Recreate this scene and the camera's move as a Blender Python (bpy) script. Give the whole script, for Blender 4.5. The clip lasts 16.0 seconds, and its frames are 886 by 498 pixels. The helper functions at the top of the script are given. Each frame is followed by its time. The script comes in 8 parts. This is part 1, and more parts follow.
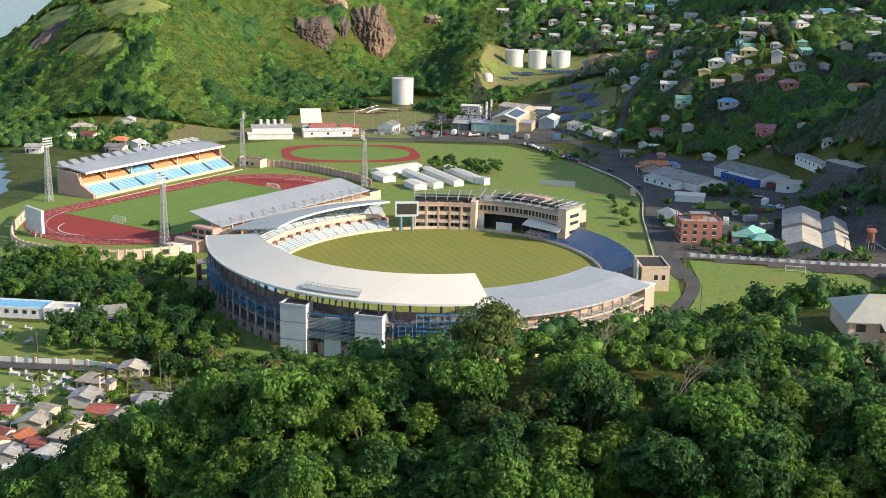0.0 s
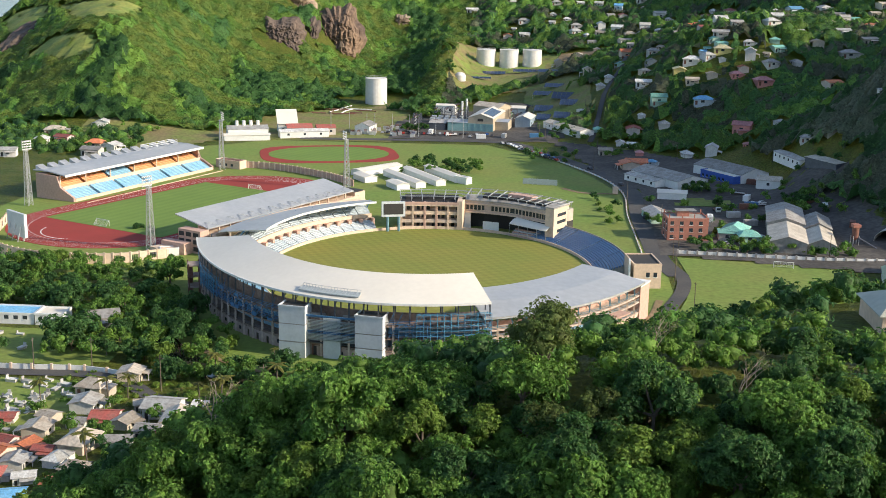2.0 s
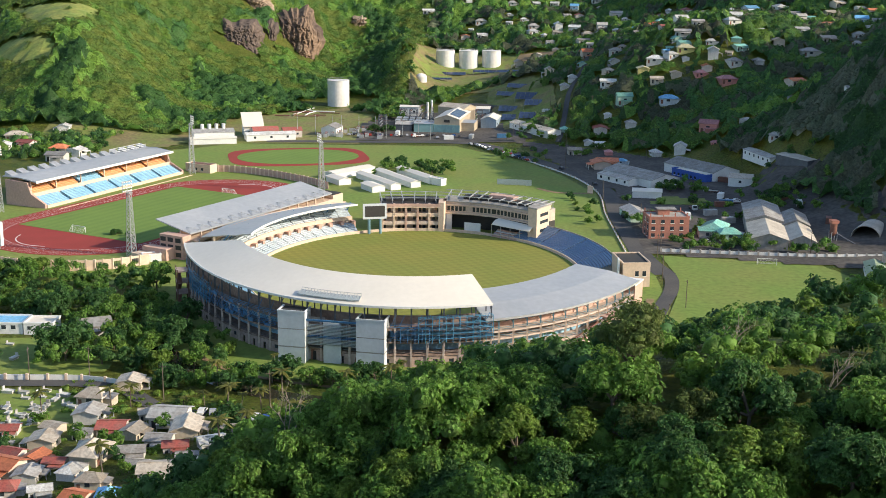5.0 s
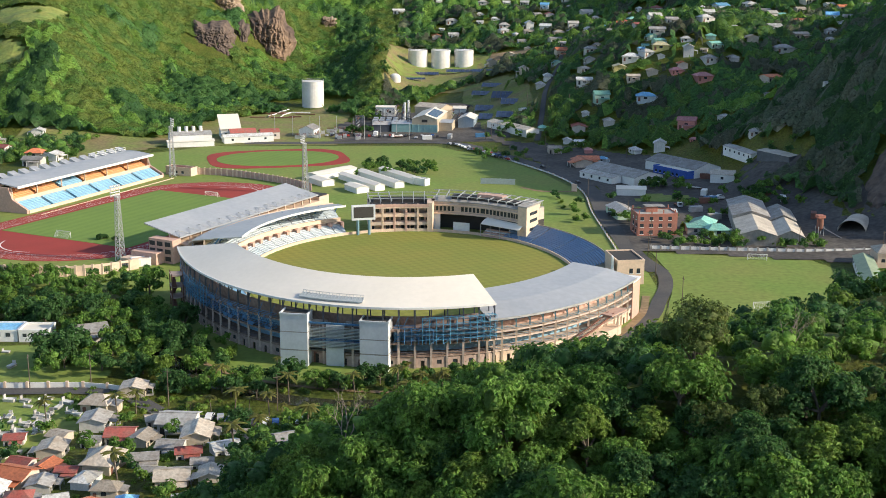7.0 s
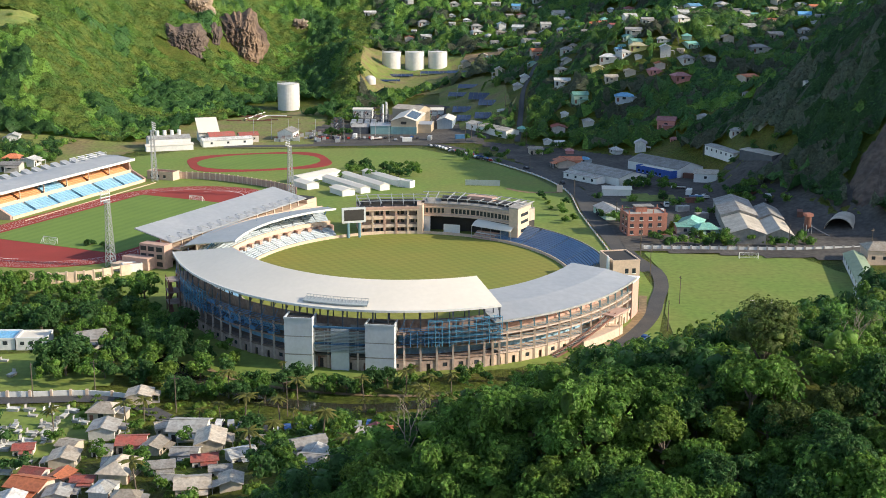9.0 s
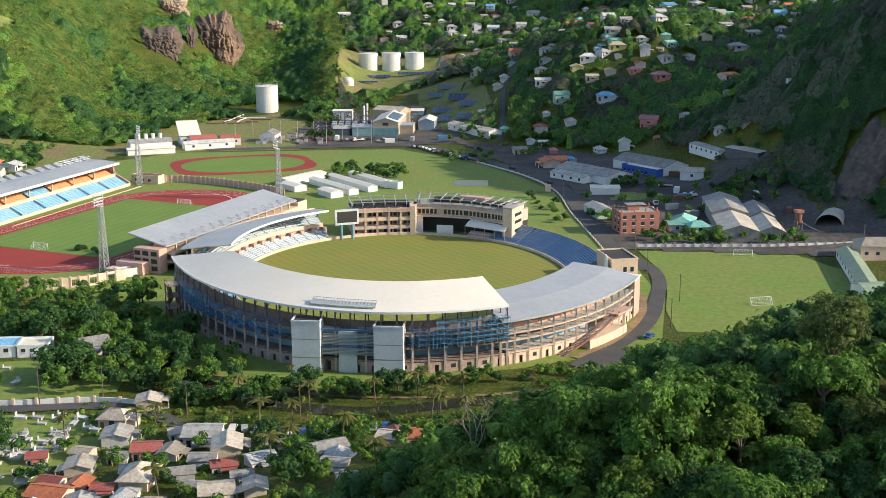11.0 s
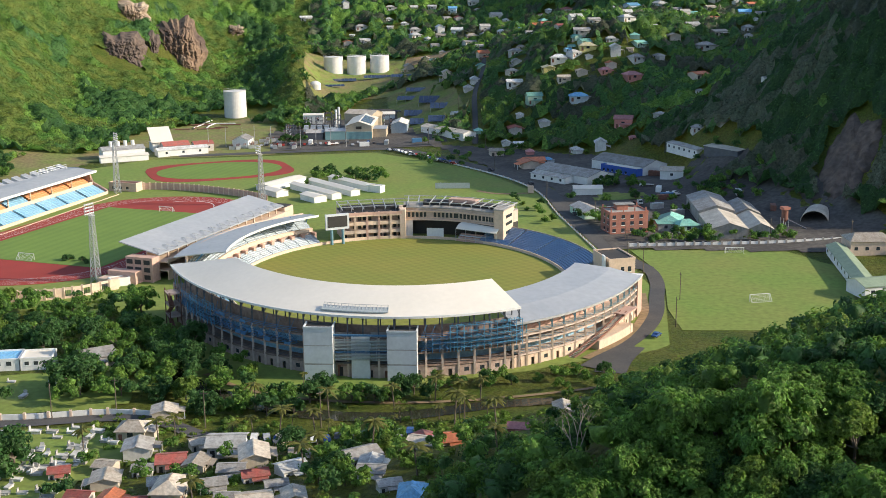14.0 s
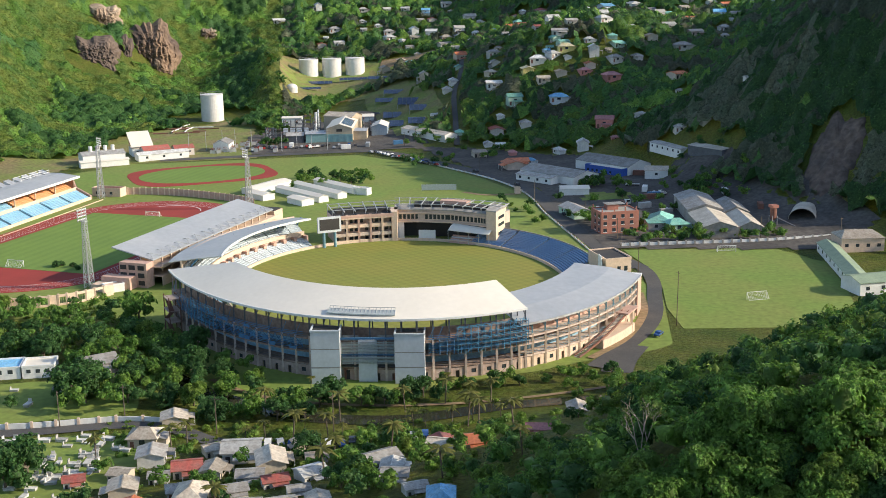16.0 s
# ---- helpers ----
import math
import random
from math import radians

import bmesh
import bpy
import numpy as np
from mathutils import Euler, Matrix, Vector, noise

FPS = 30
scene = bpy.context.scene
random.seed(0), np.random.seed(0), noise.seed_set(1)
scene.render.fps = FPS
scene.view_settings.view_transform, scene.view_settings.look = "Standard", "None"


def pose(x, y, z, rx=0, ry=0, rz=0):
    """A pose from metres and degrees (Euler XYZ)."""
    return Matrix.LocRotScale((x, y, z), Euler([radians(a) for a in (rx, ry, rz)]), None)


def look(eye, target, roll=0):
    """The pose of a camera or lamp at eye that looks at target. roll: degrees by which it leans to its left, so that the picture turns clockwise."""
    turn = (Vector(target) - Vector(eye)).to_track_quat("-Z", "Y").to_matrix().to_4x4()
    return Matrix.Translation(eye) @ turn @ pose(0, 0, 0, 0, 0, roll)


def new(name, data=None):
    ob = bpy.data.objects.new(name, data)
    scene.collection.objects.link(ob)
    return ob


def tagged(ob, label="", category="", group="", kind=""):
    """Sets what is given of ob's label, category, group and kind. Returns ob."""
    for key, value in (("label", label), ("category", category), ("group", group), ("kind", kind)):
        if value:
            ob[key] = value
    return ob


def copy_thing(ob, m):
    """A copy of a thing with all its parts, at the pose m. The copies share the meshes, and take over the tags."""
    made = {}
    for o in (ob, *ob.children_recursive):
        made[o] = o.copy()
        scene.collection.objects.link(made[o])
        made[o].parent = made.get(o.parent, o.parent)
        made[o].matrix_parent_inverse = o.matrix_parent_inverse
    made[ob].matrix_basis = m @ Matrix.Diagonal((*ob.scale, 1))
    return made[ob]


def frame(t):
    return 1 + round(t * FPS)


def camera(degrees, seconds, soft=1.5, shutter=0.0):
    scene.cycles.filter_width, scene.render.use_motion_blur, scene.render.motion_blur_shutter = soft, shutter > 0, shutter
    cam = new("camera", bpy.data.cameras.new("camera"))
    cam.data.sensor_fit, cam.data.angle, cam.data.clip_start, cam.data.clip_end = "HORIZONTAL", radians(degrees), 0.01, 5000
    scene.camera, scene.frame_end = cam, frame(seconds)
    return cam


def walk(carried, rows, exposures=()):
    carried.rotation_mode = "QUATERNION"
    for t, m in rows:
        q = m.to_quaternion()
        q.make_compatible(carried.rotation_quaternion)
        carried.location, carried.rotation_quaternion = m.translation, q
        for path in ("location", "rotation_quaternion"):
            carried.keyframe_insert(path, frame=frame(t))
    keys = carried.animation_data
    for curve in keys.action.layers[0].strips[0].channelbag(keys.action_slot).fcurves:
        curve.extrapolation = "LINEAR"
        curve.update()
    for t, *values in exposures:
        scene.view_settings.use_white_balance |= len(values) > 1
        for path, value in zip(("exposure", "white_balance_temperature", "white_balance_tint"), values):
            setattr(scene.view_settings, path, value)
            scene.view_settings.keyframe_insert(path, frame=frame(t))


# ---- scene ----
cam = camera(40.0, 16.0, soft=0.75)
PATH = [
    (0, (51.441, -339.104, 116.018), (51.201, -337.176, 115.544), 1.2),
    (0.5, (48.691, -339.192, 115.857), (48.466, -337.262, 115.383), 1.2),
    (1, (45.904, -339.258, 115.733), (45.695, -337.326, 115.26), 1.1),
    (1.5, (43.177, -339.262, 115.606), (42.984, -337.329, 115.133), 1.1),
    (2, (40.442, -339.182, 115.486), (40.265, -337.247, 115.013), 1.0),
    (2.5, (37.734, -339.112, 115.35), (37.572, -337.176, 114.877), 1.0),
    (3, (35.102, -338.922, 115.231), (34.954, -336.984, 114.759), 0.9),
    (3.5, (32.437, -338.841, 115.129), (32.305, -336.902, 114.657), 0.9),
    (4, (29.674, -338.761, 115.079), (29.558, -336.821, 114.608), 0.9),
    (6.5, (15.604, -337.686, 114.619), (15.565, -335.742, 114.15), 0.5),
    (7, (12.636, -337.443, 114.572), (12.613, -335.499, 114.103), 0.4),
    (7.5, (9.623, -337.142, 114.591), (9.617, -335.197, 114.122), 0.3),
    (8, (6.593, -336.893, 114.596), (6.603, -334.949, 114.127), 0.3),
    (8.5, (3.62, -336.687, 114.569), (3.645, -334.743, 114.101), 0.3),
    (9, (0.609, -336.299, 114.422), (0.648, -334.355, 113.956), 0.2),
    (11.5, (-13.978, -334.441, 114.098), (-13.869, -332.498, 113.634), -0.2),
    (12, (-16.896, -333.902, 114.087), (-16.774, -331.96, 113.624), -0.3),
    (12.5, (-19.771, -333.371, 114.024), (-19.636, -331.43, 113.561), -0.4),
    (13, (-22.709, -332.932, 114.031), (-22.559, -330.992, 113.57), -0.4),
    (13.5, (-25.601, -332.551, 114.08), (-25.437, -330.611, 113.619), -0.5),
    (14, (-28.475, -332.186, 114.063), (-28.296, -330.248, 113.602), -0.6),
    (14.5, (-31.341, -331.886, 114.049), (-31.147, -329.949, 113.589), -0.7),
    (15, (-34.209, -331.467, 114.055), (-34.0, -329.532, 113.596), -0.8),
    (15.5, (-37.131, -330.987, 114.099), (-36.907, -329.054, 113.64), -0.8),
    (16, (-39.967, -330.472, 114.122), (-39.73, -328.54, 113.663), -0.9),
]
walk(cam, [(t, look(eye, target, roll)) for t, eye, target, roll in PATH])

# ---- light ----
SUN_AZ, SUN_EL = radians(-12), radians(24)
sun_way = Vector((math.cos(SUN_AZ) * math.cos(SUN_EL), math.sin(SUN_AZ) * math.cos(SUN_EL), math.sin(SUN_EL)))
world = bpy.data.worlds.new("sky")
scene.world = world
world.use_nodes = True
wn = world.node_tree
sky = wn.nodes.new("ShaderNodeTexSky")
sky.sky_type, sky.sun_disc = "NISHITA", False
sky.sun_elevation, sky.sun_rotation = SUN_EL, math.pi / 2 - SUN_AZ
wn.links.new(sky.outputs[0], wn.nodes["Background"].inputs[0])
wn.nodes["Background"].inputs[1].default_value = 0.15
sun = new("sun", bpy.data.lights.new("sun", "SUN"))
sun.data.energy, sun.data.angle, sun.data.color = 4.4, radians(0.6), (1.0, 0.87, 0.68)
sun.matrix_world = look(sun_way * 900, (0, 0, 0))
scene.view_settings.exposure = 0.5


# ---- materials ----
def mat(name, base, base2=None, rough=0.8, metal=0.0, big=0.05, fine=1.5, bump=0.0, spread=0.12, island=0.0, obj=0.0):
    """Two-scale mottled surface: base to base2 by large noise, fine grain on top; sizes are per metre."""
    m = bpy.data.materials.new(name)
    m.use_nodes = True
    n, l = m.node_tree.nodes, m.node_tree.links
    b = n["Principled BSDF"]
    b.inputs["Roughness"].default_value, b.inputs["Metallic"].default_value = rough, metal
    tc = n.new("ShaderNodeTexCoord")
    n1, n2 = n.new("ShaderNodeTexNoise"), n.new("ShaderNodeTexNoise")
    n1.inputs["Scale"].default_value, n1.inputs["Detail"].default_value = big, 5
    n2.inputs["Scale"].default_value, n2.inputs["Detail"].default_value = fine, 3
    for k in (n1, n2):
        l.new(tc.outputs["Object"], k.inputs["Vector"])
    ramp = n.new("ShaderNodeMapRange")
    ramp.inputs[1].default_value, ramp.inputs[2].default_value = 0.36, 0.64
    l.new(n1.outputs[0], ramp.inputs[0])
    mix = n.new("ShaderNodeMix")
    mix.data_type = "RGBA"
    base2 = base2 or tuple(c * 0.8 for c in base)
    mix.inputs[6].default_value, mix.inputs[7].default_value = (*base, 1), (*base2, 1)
    l.new(ramp.outputs[0], mix.inputs[0])
    val = n.new("ShaderNodeMapRange")
    val.inputs[1].default_value, val.inputs[2].default_value = 0.3, 0.7
    val.inputs[3].default_value, val.inputs[4].default_value = 1 - spread, 1 + spread
    l.new(n2.outputs[0], val.inputs[0])
    out = val.outputs[0]
    if island or obj:
        src = n.new("ShaderNodeNewGeometry").outputs["Random Per Island"] if island else n.new("ShaderNodeObjectInfo").outputs["Random"]
        r = n.new("ShaderNodeMapRange")
        r.inputs[3].default_value, r.inputs[4].default_value = 1 - (island or obj), 1 + (island or obj)
        l.new(src, r.inputs[0])
        mu = n.new("ShaderNodeMath")
        mu.operation = "MULTIPLY"
        l.new(out, mu.inputs[0])
        l.new(r.outputs[0], mu.inputs[1])
        out = mu.outputs[0]
    hsv = n.new("ShaderNodeHueSaturation")
    l.new(mix.outputs[2], hsv.inputs["Color"])
    l.new(out, hsv.inputs["Value"])
    l.new(hsv.outputs[0], b.inputs["Base Color"])
    if bump:
        bp = n.new("ShaderNodeBump")
        bp.inputs["Strength"].default_value, bp.inputs["Distance"].default_value = min(bump, 1), max(bump, 0.02)
        l.new(n2.outputs[0], bp.inputs["Height"])
        l.new(bp.outputs[0], b.inputs["Normal"])
    return m


def leafy(name, a, b2, spread=0.38, relief=0.3):
    """Foliage: each leaf clump its own tone, thin enough to let some sun through."""
    m = mat(name, a, b2, rough=0.5, big=0.08, fine=0.9, spread=0.2, island=spread)
    n, l = m.node_tree.nodes, m.node_tree.links
    p = n["Principled BSDF"]
    p.inputs["Specular IOR Level"].default_value = 0.28
    tr = n.new("ShaderNodeBsdfTranslucent")
    col = p.inputs["Base Color"].links[0].from_socket
    l.new(col, tr.inputs[0])
    ms = n.new("ShaderNodeMixShader")
    ms.inputs[0].default_value = 0.48
    l.new(p.outputs[0], ms.inputs[1])
    l.new(tr.outputs[0], ms.inputs[2])
    l.new(ms.outputs[0], n["Material Output"].inputs[0])
    # leafy relief on the inner masses, by bump and by painted shade
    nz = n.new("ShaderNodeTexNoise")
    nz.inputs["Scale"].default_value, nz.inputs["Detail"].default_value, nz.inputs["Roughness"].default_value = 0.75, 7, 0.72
    l.new(n.new("ShaderNodeNewGeometry").outputs["Position"], nz.inputs["Vector"])
    bp = n.new("ShaderNodeBump")
    bp.inputs["Strength"].default_value, bp.inputs["Distance"].default_value = relief, 1.4
    l.new(nz.outputs[0], bp.inputs["Height"])
    l.new(bp.outputs[0], p.inputs["Normal"])
    l.new(bp.outputs[0], tr.inputs["Normal"])
    # same noise puts the relief's shade into the colour: hollows darker, swells lighter
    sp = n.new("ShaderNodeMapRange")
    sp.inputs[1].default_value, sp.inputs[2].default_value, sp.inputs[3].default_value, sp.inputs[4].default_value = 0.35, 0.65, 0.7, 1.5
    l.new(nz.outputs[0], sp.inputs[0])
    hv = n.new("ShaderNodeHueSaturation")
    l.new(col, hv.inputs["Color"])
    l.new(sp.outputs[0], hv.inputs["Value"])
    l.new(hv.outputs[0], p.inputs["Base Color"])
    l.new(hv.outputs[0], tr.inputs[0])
    return m


def striped(name, a, b2, width, angle, angle2=None, **k):
    """Mown turf: bands mown to and fro, over the mottled base."""
    m = mat(name, a, b2, **k)
    n, l = m.node_tree.nodes, m.node_tree.links
    tc = n.new("ShaderNodeTexCoord")
    last = n["Principled BSDF"].inputs["Base Color"].links[0].from_socket
    for ang in (angle, angle2):
        if ang is None:
            continue
        mp = n.new("ShaderNodeMapping")
        mp.inputs["Rotation"].default_value[2] = radians(ang)
        l.new(tc.outputs["Object"], mp.inputs[0])
        w = n.new("ShaderNodeTexWave")
        w.inputs["Scale"].default_value = math.pi / (10 * width)
        w.inputs["Distortion"].default_value = 0.4
        l.new(mp.outputs[0], w.inputs[0])
        r = n.new("ShaderNodeMapRange")
        r.inputs[1].default_value, r.inputs[2].default_value, r.inputs[3].default_value, r.inputs[4].default_value = 0.3, 0.7, 0.95, 1.05
        l.new(w.outputs[1], r.inputs[0])
        h = n.new("ShaderNodeHueSaturation")
        l.new(last, h.inputs["Color"])
        l.new(r.outputs[0], h.inputs["Value"])
        last = h.outputs[0]
    l.new(last, n["Principled BSDF"].inputs["Base Color"])
    return m


M = {
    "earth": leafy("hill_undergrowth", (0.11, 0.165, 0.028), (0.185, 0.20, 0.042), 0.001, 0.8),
    "turf": striped("cricket_turf", (0.19, 0.215, 0.032), (0.23, 0.22, 0.036), 3.6, 62, -30, rough=0.9, big=0.03, fine=1.2, spread=0.08),
    "grass": mat("park_grass", (0.15, 0.23, 0.036), (0.185, 0.22, 0.044), rough=0.9, big=0.03, fine=0.5, spread=0.18),
    "infield": striped("infield_grass", (0.145, 0.235, 0.036), (0.13, 0.215, 0.034), 5.0, 25, rough=0.9, big=0.05, fine=0.8, spread=0.06),
    "rough_grass": mat("rough_grass", (0.16, 0.20, 0.04), (0.20, 0.16, 0.07), rough=0.95, big=0.05, fine=0.6, spread=0.3),
    "dry_grass": mat("dry_headland_grass", (0.23, 0.25, 0.06), (0.15, 0.21, 0.045), rough=0.95, big=0.09, fine=0.5, spread=0.25),
    "track": mat("red_track", (0.31, 0.034, 0.026), (0.26, 0.03, 0.022), rough=0.95, big=0.05, fine=2.0, spread=0.06),
    "line": mat("white_line_paint", (0.8, 0.8, 0.78), rough=0.7),
    "asphalt": mat("asphalt", (0.06, 0.06, 0.062), (0.085, 0.08, 0.075), rough=0.9, big=0.08, fine=2.0, spread=0.15),
    "yard": mat("packed_yard", (0.10, 0.09, 0.08), (0.055, 0.05, 0.047), rough=0.95, big=0.05, fine=0.5, spread=0.35),
    "sand": mat("bare_earth", (0.30, 0.20, 0.11), (0.22, 0.16, 0.08), rough=0.95, big=0.1, fine=0.6, spread=0.25),
    "sea": mat("sea_water", (0.02, 0.07, 0.10), (0.02, 0.055, 0.085), rough=0.22, big=0.01, fine=0.15, bump=0.25, spread=0.05),
    "canal": mat("canal_water", (0.045, 0.043, 0.03), (0.03, 0.032, 0.022), rough=0.08, big=0.1, fine=0.8, spread=0.1),
    "roof_white": mat("white_coated_sheet", (0.77, 0.72, 0.63), (0.72, 0.67, 0.58), rough=0.6, big=0.04, fine=0.6, spread=0.025),
    "roof_grey": mat("grey_metal_sheet", (0.47, 0.48, 0.49), (0.41, 0.43, 0.45), rough=0.45, metal=0.25, big=0.07, fine=0.5, spread=0.06),
    "cream": mat("cream_render", (0.69, 0.53, 0.41), (0.62, 0.47, 0.36), rough=0.85, big=0.12, fine=1.0, spread=0.1),
    "pink": mat("salmon_render", (0.56, 0.36, 0.29), (0.50, 0.33, 0.27), rough=0.85, big=0.12, fine=1.0, spread=0.1),
    "concrete": mat("bare_concrete", (0.38, 0.36, 0.33), (0.28, 0.265, 0.245), rough=0.9, big=0.15, fine=0.8, spread=0.15),
    "panel": mat("pale_wall_panel", (0.62, 0.65, 0.68), (0.55, 0.58, 0.61), rough=0.7, big=0.2, fine=1.0, spread=0.06),
    "blue_steel": mat("blue_painted_steel", (0.06, 0.19, 0.36), (0.05, 0.15, 0.30), rough=0.5, big=0.2, fine=1.5, spread=0.15),
    "cyan_steel": mat("light_blue_scaffold_paint", (0.10, 0.31, 0.47), (0.07, 0.24, 0.40), rough=0.5, big=0.2, fine=1.5, spread=0.15),
    "steel": mat("galvanised_steel", (0.55, 0.56, 0.57), (0.45, 0.45, 0.45), rough=0.45, metal=0.5, big=0.5, fine=2.0, spread=0.1),
    "dark_steel": mat("dark_grey_steel", (0.10, 0.11, 0.13), (0.07, 0.08, 0.10), rough=0.5, big=0.3, fine=1.5, spread=0.15),
    "dark": mat("dark_interior", (0.03, 0.03, 0.032), (0.05, 0.045, 0.04), rough=0.8),
    "rust": mat("rust_red_steel", (0.22, 0.09, 0.06), (0.16, 0.08, 0.06), rough=0.7, big=0.3, fine=2.0, spread=0.2),
    "seat_blue": mat("bright_blue_seats", (0.20, 0.40, 0.56), (0.25, 0.44, 0.58), rough=0.5, big=0.15, fine=1.8, spread=0.2),
    "seat_pale": mat("faded_pale_blue_seats", (0.40, 0.47, 0.53), (0.46, 0.51, 0.55), rough=0.5, big=0.15, fine=1.8, spread=0.2),
    "seat_navy": mat("navy_seats", (0.13, 0.23, 0.38), (0.16, 0.26, 0.40), rough=0.5, big=0.15, fine=1.8, spread=0.25),
    "seat_orange": mat("orange_seats", (0.68, 0.33, 0.15), (0.62, 0.30, 0.15), rough=0.5, big=0.15, fine=1.8, spread=0.15),
    "glass": mat("window_glass", (0.03, 0.04, 0.05), (0.05, 0.06, 0.07), rough=0.08, big=0.3, fine=1.0),
    "white": mat("white_paint", (0.78, 0.78, 0.76), (0.70, 0.70, 0.68), rough=0.6, big=0.2, fine=1.0, spread=0.06),
    "tank": mat("white_tank_paint", (0.74, 0.72, 0.70), (0.68, 0.65, 0.61), rough=0.5, big=0.1, fine=0.5, spread=0.06),
    "solar": mat("solar_cells", (0.02, 0.035, 0.08), (0.03, 0.045, 0.09), rough=0.15),
    "bark": mat("grey_bark", (0.16, 0.13, 0.10), (0.10, 0.08, 0.06), rough=0.9, big=0.6, fine=4.0, bump=0.1),
    "rock_dark": mat("dark_basalt", (0.085, 0.065, 0.055), (0.13, 0.095, 0.075), rough=0.95, big=0.06, fine=0.35, bump=0.6, spread=0.35),
    "rock_red": mat("weathered_cliff", (0.095, 0.066, 0.052), (0.20, 0.135, 0.09), rough=0.95, big=0.05, fine=0.3, bump=0.6, spread=0.35),
    "rock_pale": mat("pale_cliff_scar", (0.38, 0.30, 0.22), (0.25, 0.18, 0.13), rough=0.95, big=0.08, fine=0.4, bump=0.5, spread=0.3),
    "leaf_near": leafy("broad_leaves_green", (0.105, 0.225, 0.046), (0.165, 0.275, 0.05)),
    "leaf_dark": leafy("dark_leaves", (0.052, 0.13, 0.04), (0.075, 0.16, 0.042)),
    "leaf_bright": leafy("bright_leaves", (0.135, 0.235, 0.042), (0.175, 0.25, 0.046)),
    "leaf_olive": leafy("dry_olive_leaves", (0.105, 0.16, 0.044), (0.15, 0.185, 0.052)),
    # Dry grey-green leaf, greyed further to paint the far slope's haze into it.
    "leaf_grey": leafy("haze_greyed_leaves", (0.085, 0.115, 0.066), (0.125, 0.135, 0.085)),
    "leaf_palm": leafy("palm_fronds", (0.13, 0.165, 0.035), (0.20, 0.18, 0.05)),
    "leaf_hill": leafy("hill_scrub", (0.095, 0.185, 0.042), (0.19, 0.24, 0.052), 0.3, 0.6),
    "pink_pale": mat("pale_salmon_concrete", (0.60, 0.48, 0.41), (0.48, 0.38, 0.32), rough=0.85, big=0.2, fine=1.0, spread=0.12),
    "teal_steel": mat("teal_painted_steel", (0.16, 0.30, 0.36), (0.13, 0.24, 0.30), rough=0.5),
    "red_render": mat("red_rendered_wall", (0.40, 0.16, 0.115), (0.30, 0.14, 0.105), rough=0.85, big=0.15, fine=1.0, spread=0.12),
    "roof_s": mat("sun_bleached_tin", (0.58, 0.53, 0.45), (0.44, 0.39, 0.32), rough=0.6, big=0.2, fine=1.2, spread=0.15),
    "branch": mat("pale_dry_branch", (0.34, 0.28, 0.22), (0.25, 0.20, 0.16), rough=0.9),
    # Salmon and brown darkened: the stands' shade is put into their colour.
    "pink_dim": mat("shade_dimmed_salmon_render", (0.48, 0.37, 0.32), (0.38, 0.28, 0.24), rough=0.9, big=0.2, fine=1.0, spread=0.15),
    "brown": mat("shade_brown_concrete", (0.22, 0.15, 0.12), (0.30, 0.22, 0.18), rough=0.9, big=0.25, fine=1.0, spread=0.2),
    "net": mat("grey_mesh_screen", (0.42, 0.47, 0.47), (0.36, 0.41, 0.42), rough=0.8),
    "tomb": mat("whitewashed_tomb", (0.55, 0.54, 0.51), (0.36, 0.35, 0.33), rough=0.85, big=0.4, fine=2.0, spread=0.2, obj=0.35),
}


# ---- small builders ----
def part(name, bm, material, parent=None, label="", smooth=False):
    me = bpy.data.meshes.new(name)
    bm.to_mesh(me)
    bm.free()
    for f in me.polygons if smooth else ():
        f.use_smooth = True
    me.materials.append(M[material] if isinstance(material, str) else material)
    ob = new(name, me)
    if parent is not None:
        ob.parent = parent
    if label:
        ob["label"] = label
    return ob


def raw(name, verts, faces, material, parent=None, smooth=False):
    me = bpy.data.meshes.new(name)
    me.from_pydata([tuple(v) for v in verts], [], faces)
    me.update()
    for f in me.polygons if smooth else ():
        f.use_smooth = True
    me.materials.append(M[material] if isinstance(material, str) else material)
    ob = new(name, me)
    if parent is not None:
        ob.parent = parent
    return ob


def thing(name, label, category, at=(0, 0, 0), rz=0.0, group="", kind=""):
    ob = new(name)
    ob.empty_display_size = 0.5
    ob.matrix_basis = Matrix.Translation(at) @ Matrix.Rotation(rz, 4, "Z")
    return tagged(ob, label, category, group, kind)


def box(bm, x0, x1, y0, y1, z0, z1, m=None):
    vs = [bm.verts.new((x, y, z)) for z in (z0, z1) for x, y in ((x0, y0), (x1, y0), (x1, y1), (x0, y1))]
    for a in ((3, 2, 1, 0), (4, 5, 6, 7), (0, 1, 5, 4), (1, 2, 6, 5), (2, 3, 7, 6), (3, 0, 4, 7)):
        bm.faces.new([vs[i] for i in a])
    if m is not None:
        bmesh.ops.transform(bm, matrix=m, verts=vs)
    return vs


def beam(bm, p, q, w, h=None):
    """A straight bar of section w x h from p to q."""
    p, q = Vector(p), Vector(q)
    d = q - p
    z = d.normalized()
    x = z.cross(Vector((0, 0, 1)))
    x = Vector((1, 0, 0)) if x.length < 1e-3 else x.normalized()
    y = z.cross(x)
    h = h or w
    vs = [bm.verts.new(c + x * a * w / 2 + y * b * h / 2) for c in (p, q) for a, b in ((-1, -1), (1, -1), (1, 1), (-1, 1))]
    for a in ((3, 2, 1, 0), (4, 5, 6, 7), (0, 1, 5, 4), (1, 2, 6, 5), (2, 3, 7, 6), (3, 0, 4, 7)):
        bm.faces.new([vs[i] for i in a])


